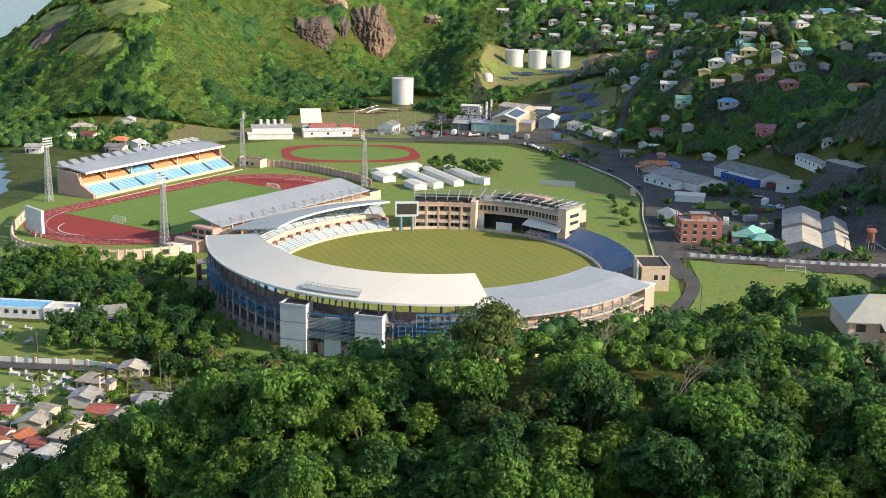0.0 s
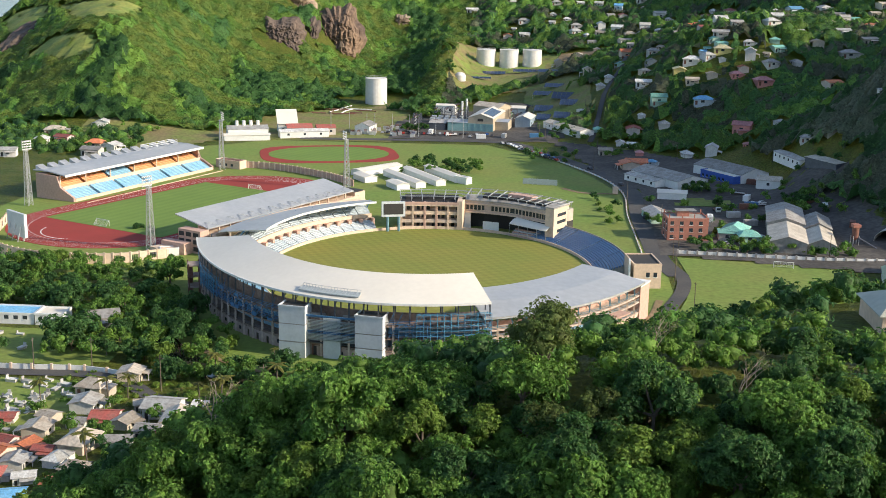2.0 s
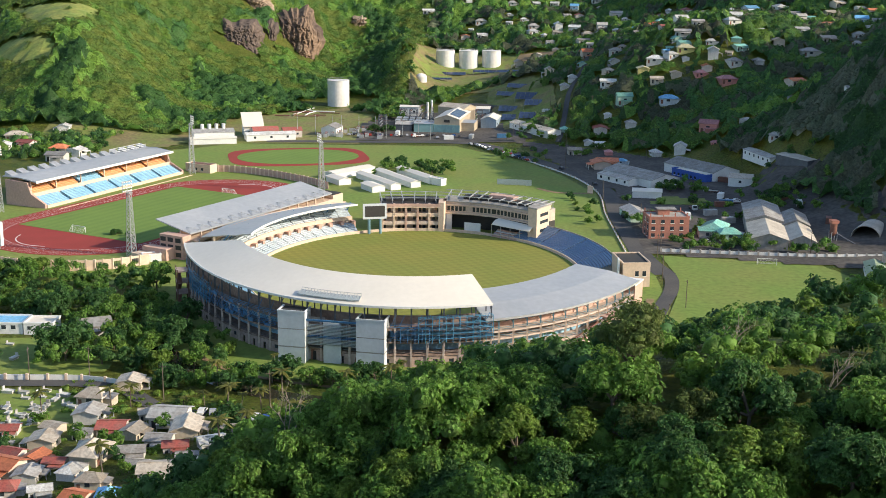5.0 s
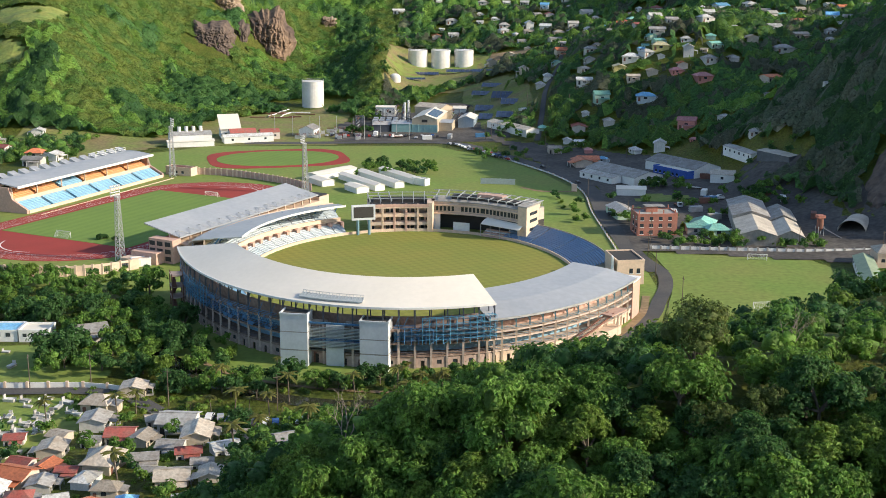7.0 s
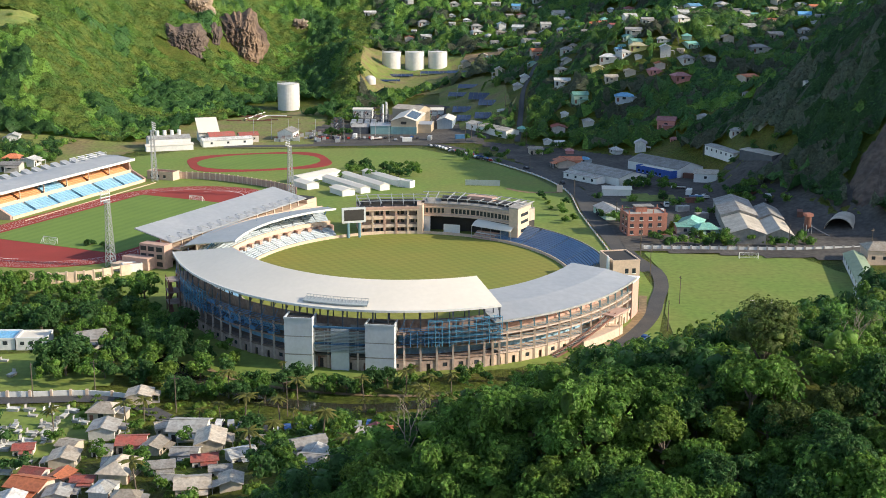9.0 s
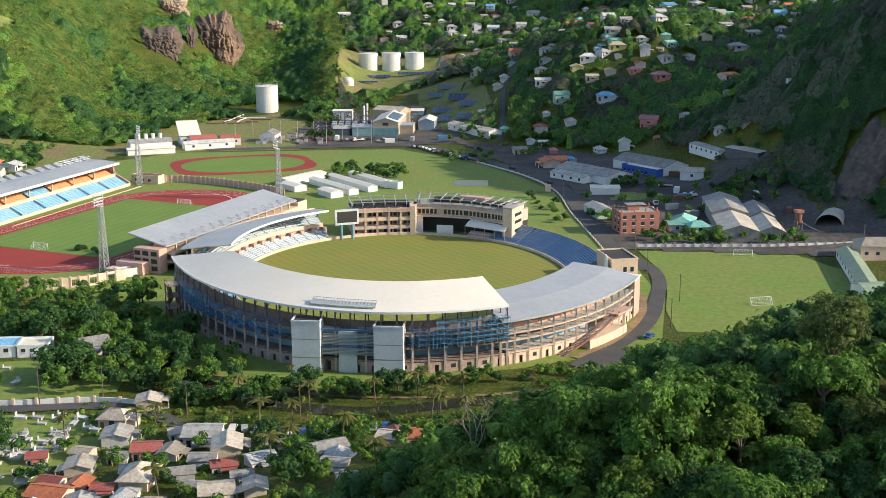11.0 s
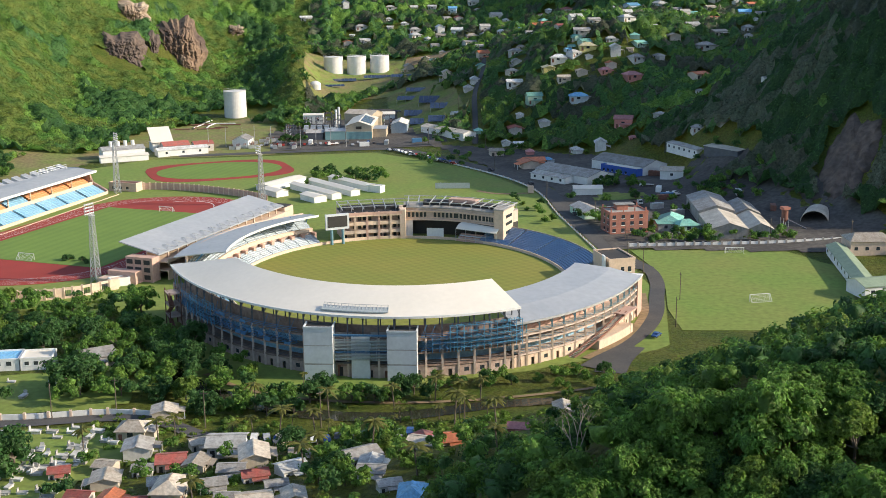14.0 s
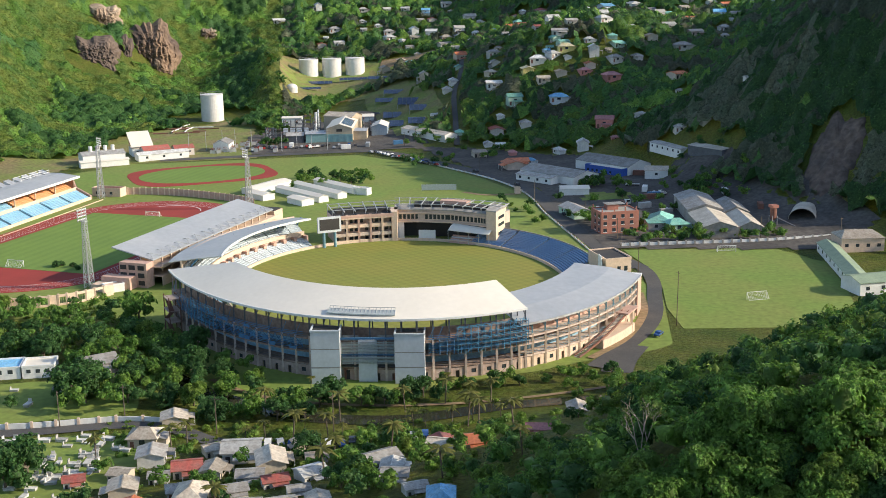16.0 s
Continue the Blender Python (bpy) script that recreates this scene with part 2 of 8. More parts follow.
def tube(bm, p, q, r, r2=None, n=10):
    p, q = Vector(p), Vector(q)
    r2 = r if r2 is None else r2
    z = (q - p).normalized()
    x = z.cross(Vector((0, 0, 1)))
    x = Vector((1, 0, 0)) if x.length < 1e-3 else x.normalized()
    y = z.cross(x)
    ring = lambda c, s: [bm.verts.new(c + (x * math.cos(2 * math.pi * i / n) + y * math.sin(2 * math.pi * i / n)) * s) for i in range(n)]
    a, b = ring(p, r), ring(q, r2)
    for i in range(n):
        bm.faces.new((a[i], a[(i + 1) % n], b[(i + 1) % n], b[i]))
    bm.faces.new(b)
    bm.faces.new(a[::-1])


def sweep(bm, rows, closed=False):
    """Joins rows of points (each row one cross-section, closed round) into a skin with end caps."""
    vs = [[bm.verts.new(p) for p in r] for r in rows]
    n = len(vs[0])
    for a, b in zip(vs, vs[1:] + ([vs[0]] if closed else [])):
        for i in range(n):
            bm.faces.new((a[i], a[(i + 1) % n], b[(i + 1) % n], b[i]))
    if not closed:
        bm.faces.new(vs[0][::-1])
        bm.faces.new(vs[-1])


def flat(bm, pts, z0, z1):
    """A slab over the outline pts."""
    lo, hi = [bm.verts.new((x, y, z0)) for x, y in pts], [bm.verts.new((x, y, z1)) for x, y in pts]
    n = len(pts)
    bm.faces.new(hi)
    bm.faces.new(lo[::-1])
    for i in range(n):
        bm.faces.new((lo[i], lo[(i + 1) % n], hi[(i + 1) % n], hi[i]))


def mesh():
    return bmesh.new()


def steps(n, x0, run, z0, rise, base):
    """Outline of a flight of n steps as (x, z) pairs, closed along the base."""
    out = [(x0, base)]
    for k in range(n):
        out += [(x0 + k * run, z0 + k * rise), (x0 + (k + 1) * run, z0 + k * rise)]
    return out + [(x0 + n * run, base)]


def lerp(a, b, t):
    return a + (b - a) * t


def polyline(pts, step):
    """Smooth points along a line through pts (Catmull-Rom), about step apart."""
    pts = [Vector(p) for p in pts]
    pts = [pts[0] * 2 - pts[1], *pts, pts[-1] * 2 - pts[-2]]
    out = []
    for a, b, c, d in zip(pts, pts[1:], pts[2:], pts[3:]):
        k = max(1, round((c - b).length / step))
        for i in range(k):
            t = i / k
            out.append(0.5 * (2 * b + (c - a) * t + (2 * a - 5 * b + 4 * c - d) * t * t + (3 * b - a - 3 * c + d) * t ** 3))
    return out + [pts[-2]]


# ---- the lie of the land ----
# hills as rounded swells: centre x, y, half-widths, turn, height
FAR_HILLS = [
    (-315, 769, 40, 158, 0.14, 71), (-257, 815, 66, 129, 0.29, 76), (-159, 990, 172, 54, 0.84, 96), (7, 1029, 141, 120, 1.40, 87),
    (256, 847, 137, 130, -5.68, 61), (385, 593, 128, 192, 0.01, 62), (358, 387, 64, 139, -0.26, 105), (322, 205, 62, 66, 0.10, 62),
    (145, 623, 90, 90, 1.94, 38), (160, 520, 58, 70, -0.65, 36), (-293, 535, 45, 81, 7.01, 35), (238, 320, 50, 66, 0.26, 44),
    (-62, 739, 32, 87, 0.04, 20), (-55, 690, 9, 80, 0.03, 15), (-156, 782, 21, 19, 0.15, 20), (-199, 722, 20, 16, 0.19, 12), (-180, 756, 13, 14, 0.15, 12), (-395, 715, 62, 115, 0.1, 72), (237, 869, 202, 32, -0.94, 47)]
NEAR_HILLS = [
    (70, -192, 54, 35, -0.27, 41), (109, -142, 65, 32, -0.08, 40), (3, -224, 160, 40, -0.28, 26), (273, -105, 63, 90, -1.51, 40),
    (101, -273, 108, 44, 0.53, 41), (0, -202, 40, 38, -2.28, 24), (181, -61, 220, 34, 0.16, 23), (112, -98, 44, 40, 0.0, 15)]
COAST = [(-400, -190), (-100, -215), (215, -242), (340, -312), (400, -372), (480, -430), (650, -520), (900, -560), (1300, -600)]


def coast(y):
    return float(np.interp(y, [c[0] for c in COAST], [c[1] for c in COAST]))


def height(x, y):
    h = 0.0
    for cx, cy, sx, sy, a, top in FAR_HILLS + NEAR_HILLS:
        c, s = math.cos(a), math.sin(a)
        dx, dy = x - cx, y - cy
        e = ((c * dx + s * dy) / sx) ** 2 + ((-s * dx + c * dy) / sy) ** 2
        if e < 40:
            h += top * math.exp(-e / 2)
    h = 3 * math.log1p(math.exp(min((h - 9) / 3, 60))) - 0.15
    if h > 2:
        k = min(1, (h - 2) / 14)
        h += k * (2.2 * noise.noise((x / 34, y / 34, 0)) + 0.8 * noise.noise((x / 11, y / 11, 3)))
    e = ((x - 130) / 34) ** 2 + ((y - 306) / 44) ** 2      # levelled warehouse yard
    if e < 1.3 and h > 1.0:
        k = min(1, max(0, (e - 0.55) / 0.75))
        h = lerp(1.0, h, k * k * (3 - 2 * k))
    d = (coast(y) - x) / 14
    if d > -1:
        t = min(1, (d + 1) / 2)
        h = lerp(h, -9, t * t * (3 - 2 * t))
    return h

# ---- ground sheet, sea, lawns, roads ----
def axis(knots):
    out = []
    for (a, step), (b, _) in zip(knots, knots[1:]):
        n = max(1, round((b - a) / step))
        out += [a + (b - a) * i / n for i in range(n)]
    return out + [knots[-1][0]]


xs = axis([(-4200, 800), (-1000, 100), (-500, 12), (-130, 6), (130, 8), (460, 60), (1000, 800), (4200, 1)])
ys = axis([(-4200, 800), (-1000, 120), (-420, 20), (-280, 5), (-30, 12), (420, 9), (1120, 60), (1500, 700), (4300, 1)])
gv = [(x, y, height(x, y)) for y in ys for x in xs]
W = len(xs)
gf = [(j * W + i, j * W + i + 1, (j + 1) * W + i + 1, (j + 1) * W + i) for j in range(len(ys) - 1) for i in range(W - 1)]
tagged(raw("ground", gv, gf, "earth", smooth=True), "green and brown tropical ground rising into wooded hills", "ground", kind="structure")
tagged(raw("sea", [(-4500, -4500, -1.3), (-170, -4500, -1.3), (-170, 4500, -1.3), (-4500, 4500, -1.3)], [(0, 1, 2, 3)], "sea"),
       "dark blue-green sea beyond the coast", "water", kind="structure")


def lawn(name, pts, material, label, z=0.10, cat="ground", edge=0.0):
    """A thin sheet of ground cover over the outline."""
    bm = mesh()
    flat(bm, pts, -0.3, z)
    return tagged(part(name, bm, material), label, cat, kind="structure")


def draped(name, line, width, material, label, lift=0.12, category="road", step=4):
    """A strip that follows the land along a line."""
    c = polyline([(x, y, 0) for x, y in line], step)
    vs, fs = [], []
    for i, p in enumerate(c):
        d = (c[min(i + 1, len(c) - 1)] - c[max(i - 1, 0)]).normalized()
        s = Vector((-d.y, d.x, 0))
        for k in (-1, -0.33, 0.33, 1):
            q = p + s * (width / 2 * k)
            vs.append((q.x, q.y, height(q.x, q.y) + lift))
        if i:
            fs += [(4 * i - 4 + k, 4 * i - 3 + k, 4 * i + 1 + k, 4 * i + k) for k in range(3)]
    return tagged(raw(name, vs, fs, material), label, category, kind="structure")


def inside(x, y, poly):
    hit = False
    for (x0, y0), (x1, y1) in zip(poly, poly[1:] + poly[:1]):
        if (y0 > y) != (y1 > y) and x < (x1 - x0) * (y - y0) / (y1 - y0) + x0:
            hit = not hit
    return hit


def draped_area(name, poly, material, label, lift=0.35, step=4.0):
    """Ground cover over an outline, following the land."""
    x0, x1, y0, y1 = min(p[0] for p in poly), max(p[0] for p in poly), min(p[1] for p in poly), max(p[1] for p in poly)
    nx, ny = int((x1 - x0) / step) + 1, int((y1 - y0) / step) + 1
    idx, vs, fs = {}, [], []

    def vert(i, j):
        if (i, j) not in idx:
            x, y = x0 + i * step, y0 + j * step
            idx[i, j] = len(vs)
            vs.append((x + noise.noise((x / 7, y / 7, 1)) * 1.2, y + noise.noise((x / 7, y / 7, 5)) * 1.2, height(x, y) + lift))
        return idx[i, j]
    for i in range(nx):
        for j in range(ny):
            if inside(x0 + (i + 0.5) * step, y0 + (j + 0.5) * step, poly):
                fs.append((vert(i, j), vert(i + 1, j), vert(i + 1, j + 1), vert(i, j + 1)))
    return tagged(raw(name, vs, fs, material), label, "ground", kind="structure")


EC = Vector((-4.5, 97, 0))
FA, FB = 59.5, 70.0          # playing field half-axes
OA, OB = 86.0, 105.5         # outer wall half-axes


WEST = 81.2                  # the outer wall's half-axis on the athletics side


def ell(a, b, t, z=0.0):
    if a == OA and math.cos(t) < 0:
        a = WEST
    return Vector((EC.x + a * math.cos(t), EC.y + b * math.sin(t), z))


lawn("park_lawn", [(-215, 100), (-205, 78), (-100, 70), (-70, -20), (-30, -32), (30, -22), (72, 12), (84, 60), (84, 120), (76, 165), (74, 215), (74, 262),
                   (60, 310), (36, 366), (8, 408), (-60, 405), (-160, 400), (-200, 330)], "grass", "bright mown parkland grass round the stadium", 0.10)
lawn("scruffy_lawn", [(-62, 410), (-160, 403), (-230, 420), (-215, 470), (-150, 500), (-125, 560), (-90, 600), (-60, 590), (-70, 500)], "rough_grass",
     "dry patchy grass below the hillside", 0.14)
lawn("cricket_field", [tuple(ell(FA, FB, 2 * math.pi * i / 96)[:2]) for i in range(96)], "turf", "mown striped cricket outfield turning yellow-green", 0.20)
lawn("practice_pitch", [(90, 134), (168, 124), (163.5, 112), (151, 62), (140, 28), (110, 22), (80, 26), (82, 50), (88, 74), (92, 100)], "grass", "mown football practice pitch", 0.16)
draped_area("foot_lawn", [(-196, 335), (-262, 372), (-262, 440), (-205, 500), (-140, 540), (-64, 600), (-64, 424), (-165, 402)], "rough_grass",
            "dry rough grass and weeds at the hill's foot", 0.2)
draped_area("works_yard", [(84, 138), (182, 116), (205, 150), (196, 205), (186, 262), (160, 300), (125, 360), (70, 408), (36, 428), (64, 330), (86, 262), (84, 200)], "yard",
            "grey-brown packed yard between workshops", 0.3)
draped_area("plant_yard", [(-64, 424), (42, 424), (50, 470), (44, 540), (-40, 560), (-70, 500)], "yard", "bare grey yard of the power plant", 0.3)
draped_area("churchyard_lawn", [(-160, -22), (-88, -24), (-80, -8), (-92, 8), (-160, 9)], "grass", "bright churchyard grass above the road", 0.25)
draped_area("cemetery_lawn", [(-135, -37), (-82, -38), (-80, -60), (-92, -92), (-135, -92)], "grass", "rough cemetery grass between the tombs", 0.25)
HEADLAND = [[(-420, 650), (-400, 652), (-374, 632), (-362, 592), (-370, 578), (-402, 612)],
            [(-346, 530), (-337, 545), (-313, 531), (-291, 520), (-286, 503), (-309, 503)],
            [(-362, 626), (-321, 600), (-288, 608), (-281, 582), (-297, 551), (-327, 570)]]
for plot in HEADLAND:
    draped_area("headland_grass", plot, "dry_grass", "yellow-green dry grass on the open headland", 0.5)
draped("road", [(-120, 412), (-60, 418), (0, 421), (20, 408), (44, 364), (68, 314), (80, 264), (80, 206), (81.5, 160), (83, 128), (88, 104)],
       8.6, "asphalt", "dark asphalt road past the stadium", 0.24)
draped("lane", [(84, 122), (89.2, 104), (87.5, 84), (82, 64), (77.2, 47), (70.5, 31), (61, 16), (51, 4), (43, -6)], 5.2, "asphalt",
       "narrow asphalt lane curving round the stand", 0.27)
draped("lane", [(60, 12), (53, 0), (48, -12)], 9, "asphalt", "worn asphalt lane beside the trees", 0.2)
draped("dirt_lane", [(45, 272), (55, 262), (72, 262)], 3, "sand", "bare earth path across the grass", 0.2)
draped("village_road", [(-150, -26), (-115, -31), (-87, -30), (-74, -34), (-62, -46), (-48, -52)], 5, "asphalt", "narrow grey village road", 0.25)
draped("canal", [(70, -38), (40, -36), (14, -34), (-12, -39), (-30, -36), (-46, -28), (-64, -12), (-80, 10)], 7, "canal", "muddy brown canal water", 0.18, "water")
draped("bank_path", [(62, -20), (30, -27), (0, -29.5), (-30, -25), (-52, -14), (-66, 2)], 1.8, "sand", "bare earth path along the canal bank", 0.3, "path")
draped("dirt_verge", [(78.4, 70), (73, 46), (60, 20), (44, 2)], 2.6, "sand", "brown earth verge beside the road", 0.28, "path")

# ---- cricket stadium ----
def arc(a, b, t0, t1, step):
    n = max(2, round(abs(t1 - t0) * (a + b) / 2 / step))
    return [t0 + (t1 - t0) * i / n for i in range(n + 1)]


def out_way(t):
    """Outward normal of the stand's plan at angle t."""
    return Vector((math.cos(t) / (OA if math.cos(t) > 0 else WEST), math.sin(t) / OB, 0)).normalized()


def ring_band(bm, t0, t1, in0, in1, z00, z01, z10, z11, step=3.0):
    """A curved solid: from in0 to in1 metres inside the outer wall, with bottom/top z at both."""
    rows = []
    for t in arc(OA, OB, t0, t1, step):
        p, n = ell(OA, OB, t), out_way(t)
        a, b = p - n * in0, p - n * in1
        rows.append([(a.x, a.y, z00), (b.x, b.y, z10), (b.x, b.y, z11), (a.x, a.y, z01)])
    sweep(bm, rows)


def on_ring(t, inset, z):
    p = ell(OA, OB, t) - out_way(t) * inset
    p.z = z
    return p


def angle_at(x, y):
    return math.atan2((y - EC.y) / OB, (x - EC.x) / (OA if x > EC.x else WEST)) % (2 * math.pi)


def bank(bm, t0, t1, in_top, z_top, z_low, a_low, b_low, rows, step=3.0):
    """Stepped seating rows from the ring inset in_top down to the ellipse a_low, b_low."""
    sec = []
    for t in arc(OA, OB, t0, t1, step):
        a, b = ell(a_low, b_low, t), on_ring(t, in_top, 0)
        L = (b - a).length
        d = (b - a) / L
        sec.append([(a.x + d.x * x, a.y + d.y * x, z) for x, z in steps(rows, 0, L / rows, z_low, (z_top - z_low) / rows, 0)])
    sweep(bm, sec)


TW0, TW1 = radians(199.5), angle_at(24, -4)     # white-roofed stand
TR0, TR1 = angle_at(22, -5), angle_at(71, 43.5)       # grey-roofed stand
if TR1 < TR0:
    TR1 += 2 * math.pi
stadium_w = thing("main_stand", "curved cricket stand with a white sheet roof over open concrete floors", "stadium stand")

# white roof: ribbed sheets rising inward
bm = mesh()
ts = arc(OA, OB, TW0, TW1, 2.0)
rows = []
for t in ts:
    lag = 0.21 * max(0.0, 1 - (t - TW0) / 0.5)          # the far end is cut on the skew
    a, c = on_ring(t, -0.8, 18.2), on_ring(t + lag, 15.5, 22.9)
    rows.append([tuple(a), tuple(c), (c.x, c.y, c.z - 0.4), (a.x, a.y, a.z - 0.4)])
sweep(bm, rows)
roof_w = part("roof", bm, "roof_white", stadium_w, "white coated sheet roof", smooth=False)
bm = mesh()
ring_band(bm, TW0, TW1, -1.0, -0.7, 17.7, 18.35, 17.7, 18.35)
part("gutter", bm, "white", stadium_w)
# ridge plant on the roof
bm = mesh()
tv0, tv1 = angle_at(-33, -2), angle_at(-14, -6)
ring_band(bm, tv0, tv1, 0.6, 3.0, 18.9, 19.25, 19.5, 19.9)
plant = part("roof_walkway", bm, "net", stadium_w, "grey open walkway frame on the roof")
for t in arc(OA, OB, tv0, tv1, 1.3):
    bm = mesh()
    beam(bm, on_ring(t, 0.5, 19.1), on_ring(t, 3.1, 20.1), 0.12)
    beam(bm, on_ring(t, 3.1, 19.6), on_ring(t, 3.1, 20.6), 0.1)
    part("rail_post", bm, "steel", plant)
bm = mesh()
ring_band(bm, tv0, tv1, 3.05, 3.15, 20.5, 20.6, 20.5, 20.6)
part("hand_rail", bm, "steel", plant)


def facade(owner, t0, t1, slabs, base_mat, col_mat, slab_mat, roof_in, roof_out, rail_mat, skip=(), seed=1, wall_h=3.2):
    """Open floors: base wall with doors, slabs, columns, railings and raking roof props."""
    rnd = random.Random(seed)
    ts = arc(OA, OB, t0, t1, 5.2)
    for i, (t, u) in enumerate(zip(ts, ts[1:])):
        pad = (u - t) * 0.06
        bm = mesh()
        kind = rnd.random()
        if kind < 0.45:            # wall with a door opening between two piers
            m0, m1 = t + (u - t) * 0.36, t + (u - t) * 0.6
            ring_band(bm, t, m0, 0.0, 0.35, -0.6, wall_h, -0.6, wall_h)
            ring_band(bm, m1, u, 0.0, 0.35, -0.6, wall_h, -0.6, wall_h)
            ring_band(bm, m0, m1, 0.02, 0.33, 2.3, wall_h, 2.3, wall_h)
            w = part("base_wall", bm, base_mat, owner)
            bm = mesh()
            ring_band(bm, m0, m1, 0.5, 0.6, -0.5, 2.3, -0.5, 2.3)
            part("door_leaf", bm, "rust" if kind < 0.15 else "dark", w)
        else:                      # wall with small window
            m0, m1 = t + (u - t) * 0.35, t + (u - t) * 0.65
            ring_band(bm, t, m0, 0.0, 0.35, -0.6, wall_h, -0.6, wall_h)
            ring_band(bm, m1, u, 0.0, 0.35, -0.6, wall_h, -0.6, wall_h)
            ring_band(bm, m0, m1, 0.02, 0.33, -0.6, 1.2, -0.6, 1.2)
            ring_band(bm, m0, m1, 0.02, 0.33, 2.4, wall_h, 2.4, wall_h)
            w = part("base_wall", bm, base_mat, owner)
            bm = mesh()
            ring_band(bm, m0, m1, 0.15, 0.2, 1.2, 2.4, 1.2, 2.4)
            part("pane", bm, "glass", w)
    for t in ts:
        bm = mesh()
        beam(bm, on_ring(t, 0.0, -0.6), on_ring(t, 0.0, slabs[-1] + 0.5), 0.6, 0.7)
        part("column", bm, col_mat, owner)
        bm = mesh()
        beam(bm, on_ring(t, 0.15, slabs[-1]), on_ring(t, 0.15, roof_out[1] - 0.1), 0.42)
        beam(bm, on_ring(t, 0.15, roof_out[1] - 2.2), on_ring(t, 2.4, roof_in[1] - 0.9), 0.2)
        part("roof_post", bm, rail_mat, owner)
        bm = mesh()
        beam(bm, on_ring(t, 4.2, slabs[-1]), on_ring(t, 4.2, roof_in[1] - 0.1), 0.36)
        part("inner_post", bm, rail_mat, owner)
    for k, z in enumerate(slabs):
        bm = mesh()
        ring_band(bm, t0, t1, -0.25, 9 if z < slabs[-1] else 5, z - 0.45, z, z - 0.45, z)
        part("floor_slab", bm, slab_mat, owner)
        for hgt in ((0.55, 1.05) if k < len(slabs) else ()):
            bm = mesh()
            ring_band(bm, t0, t1, -0.2, -0.12, z + hgt - 0.06, z + hgt + 0.03, z + hgt - 0.06, z + hgt + 0.03)
            part("guard_rail", bm, rail_mat, owner)
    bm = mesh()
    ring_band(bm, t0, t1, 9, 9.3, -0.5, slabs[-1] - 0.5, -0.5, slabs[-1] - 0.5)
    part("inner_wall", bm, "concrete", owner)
    # added wall in shade-dark brown, keeps the blue seats from showing through
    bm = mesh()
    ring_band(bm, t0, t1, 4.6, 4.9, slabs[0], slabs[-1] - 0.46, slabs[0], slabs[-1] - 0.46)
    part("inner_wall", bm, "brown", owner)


# base wall and slabs take the tones darkened for the side facing off the sun
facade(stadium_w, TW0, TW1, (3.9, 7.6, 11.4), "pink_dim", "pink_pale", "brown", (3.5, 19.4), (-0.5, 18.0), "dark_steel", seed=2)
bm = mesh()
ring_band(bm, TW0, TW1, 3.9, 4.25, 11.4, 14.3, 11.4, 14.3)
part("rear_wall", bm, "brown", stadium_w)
bm = mesh()
bank(bm, TW0, TW1, 4.3, 14.2, 1.2, FA + 2.5, FB + 2.5, 24)
part("seat_bank", bm, "seat_blue", stadium_w, "tiers of blue seats")
# blue mesh panels hung along the upper floors
rnd = random.Random(5)
ts = arc(OA, OB, angle_at(-79, 45), angle_at(-42, 1), 2.6)
for t, u in zip(ts, ts[1:]):
    for z in (7.7, 9.0, 11.5):
        if rnd.random() < 0.22:
            bm = mesh()
            ring_band(bm, t, u - (u - t) * 0.1, -0.45, -0.38, z, z + rnd.uniform(0.7, 1.3), z, z + rnd.uniform(0.7, 1.3), step=9)
            part("mesh_panel", bm, "blue_steel", stadium_w)


# raking blue struts across the upper floors
for t0, t1 in ((TW0 + 0.05, angle_at(-40, 0)), (angle_at(-5, -8.5), TW1)):
    ts = arc(OA, OB, t0, t1, 2.6)
    for t, u in zip(ts, ts[1:]):
        bm = mesh()
        a, b = rnd.uniform(7.8, 8.6), rnd.uniform(11.2, 12.2)
        beam(bm, on_ring(t, -0.55, a), on_ring(u, -0.55, b), 0.13)
        beam(bm, on_ring(t, -0.6, b), on_ring(u, -0.6, a + rnd.uniform(0, 1.2)), 0.11)
        part("blue_strut", bm, "blue_steel", stadium_w)
        if rnd.random() < 0.6:
            bm = mesh()
            beam(bm, on_ring(t, -0.6, 12.0), on_ring(lerp(t, u, 0.7), -0.4, 15.6), 0.12)
            part("blue_strut", bm, "blue_steel", stadium_w)
# red steel stair frame at the stand's far end
sf = thing("fire_escape", "rust-red steel outside staircase against the curved stand", "staircase")
ta, tb = radians(203), radians(206.5)
for t in (ta, tb):
    for i in (-0.6, -4.2):
        bm = mesh()
        beam(bm, on_ring(t, i, -0.4), on_ring(t, i, 12.0), 0.32)
        part("post", bm, "rust", sf)
for k, z in enumerate((3.9, 7.6, 11.4)):
    bm = mesh()
    ring_band(bm, ta, tb, -0.5, -4.4, z - 0.3, z, z - 0.3, z)
    ld = part("landing", bm, "pink_dim", sf)
    bm = mesh()
    p, q = (ta, tb) if k % 2 else (tb, ta)
    beam(bm, on_ring(p, -3.4, z - 3.7), on_ring(q, -3.4, z - 0.2), 1.4, 0.3)
    part("stair_flight", bm, "rust", sf)
    bm = mesh()
    ring_band(bm, ta, tb, -4.3, -4.4, z + 0.9, z + 1.0, z + 0.9, z + 1.0)
    part("hand_rail", bm, "rust", ld)

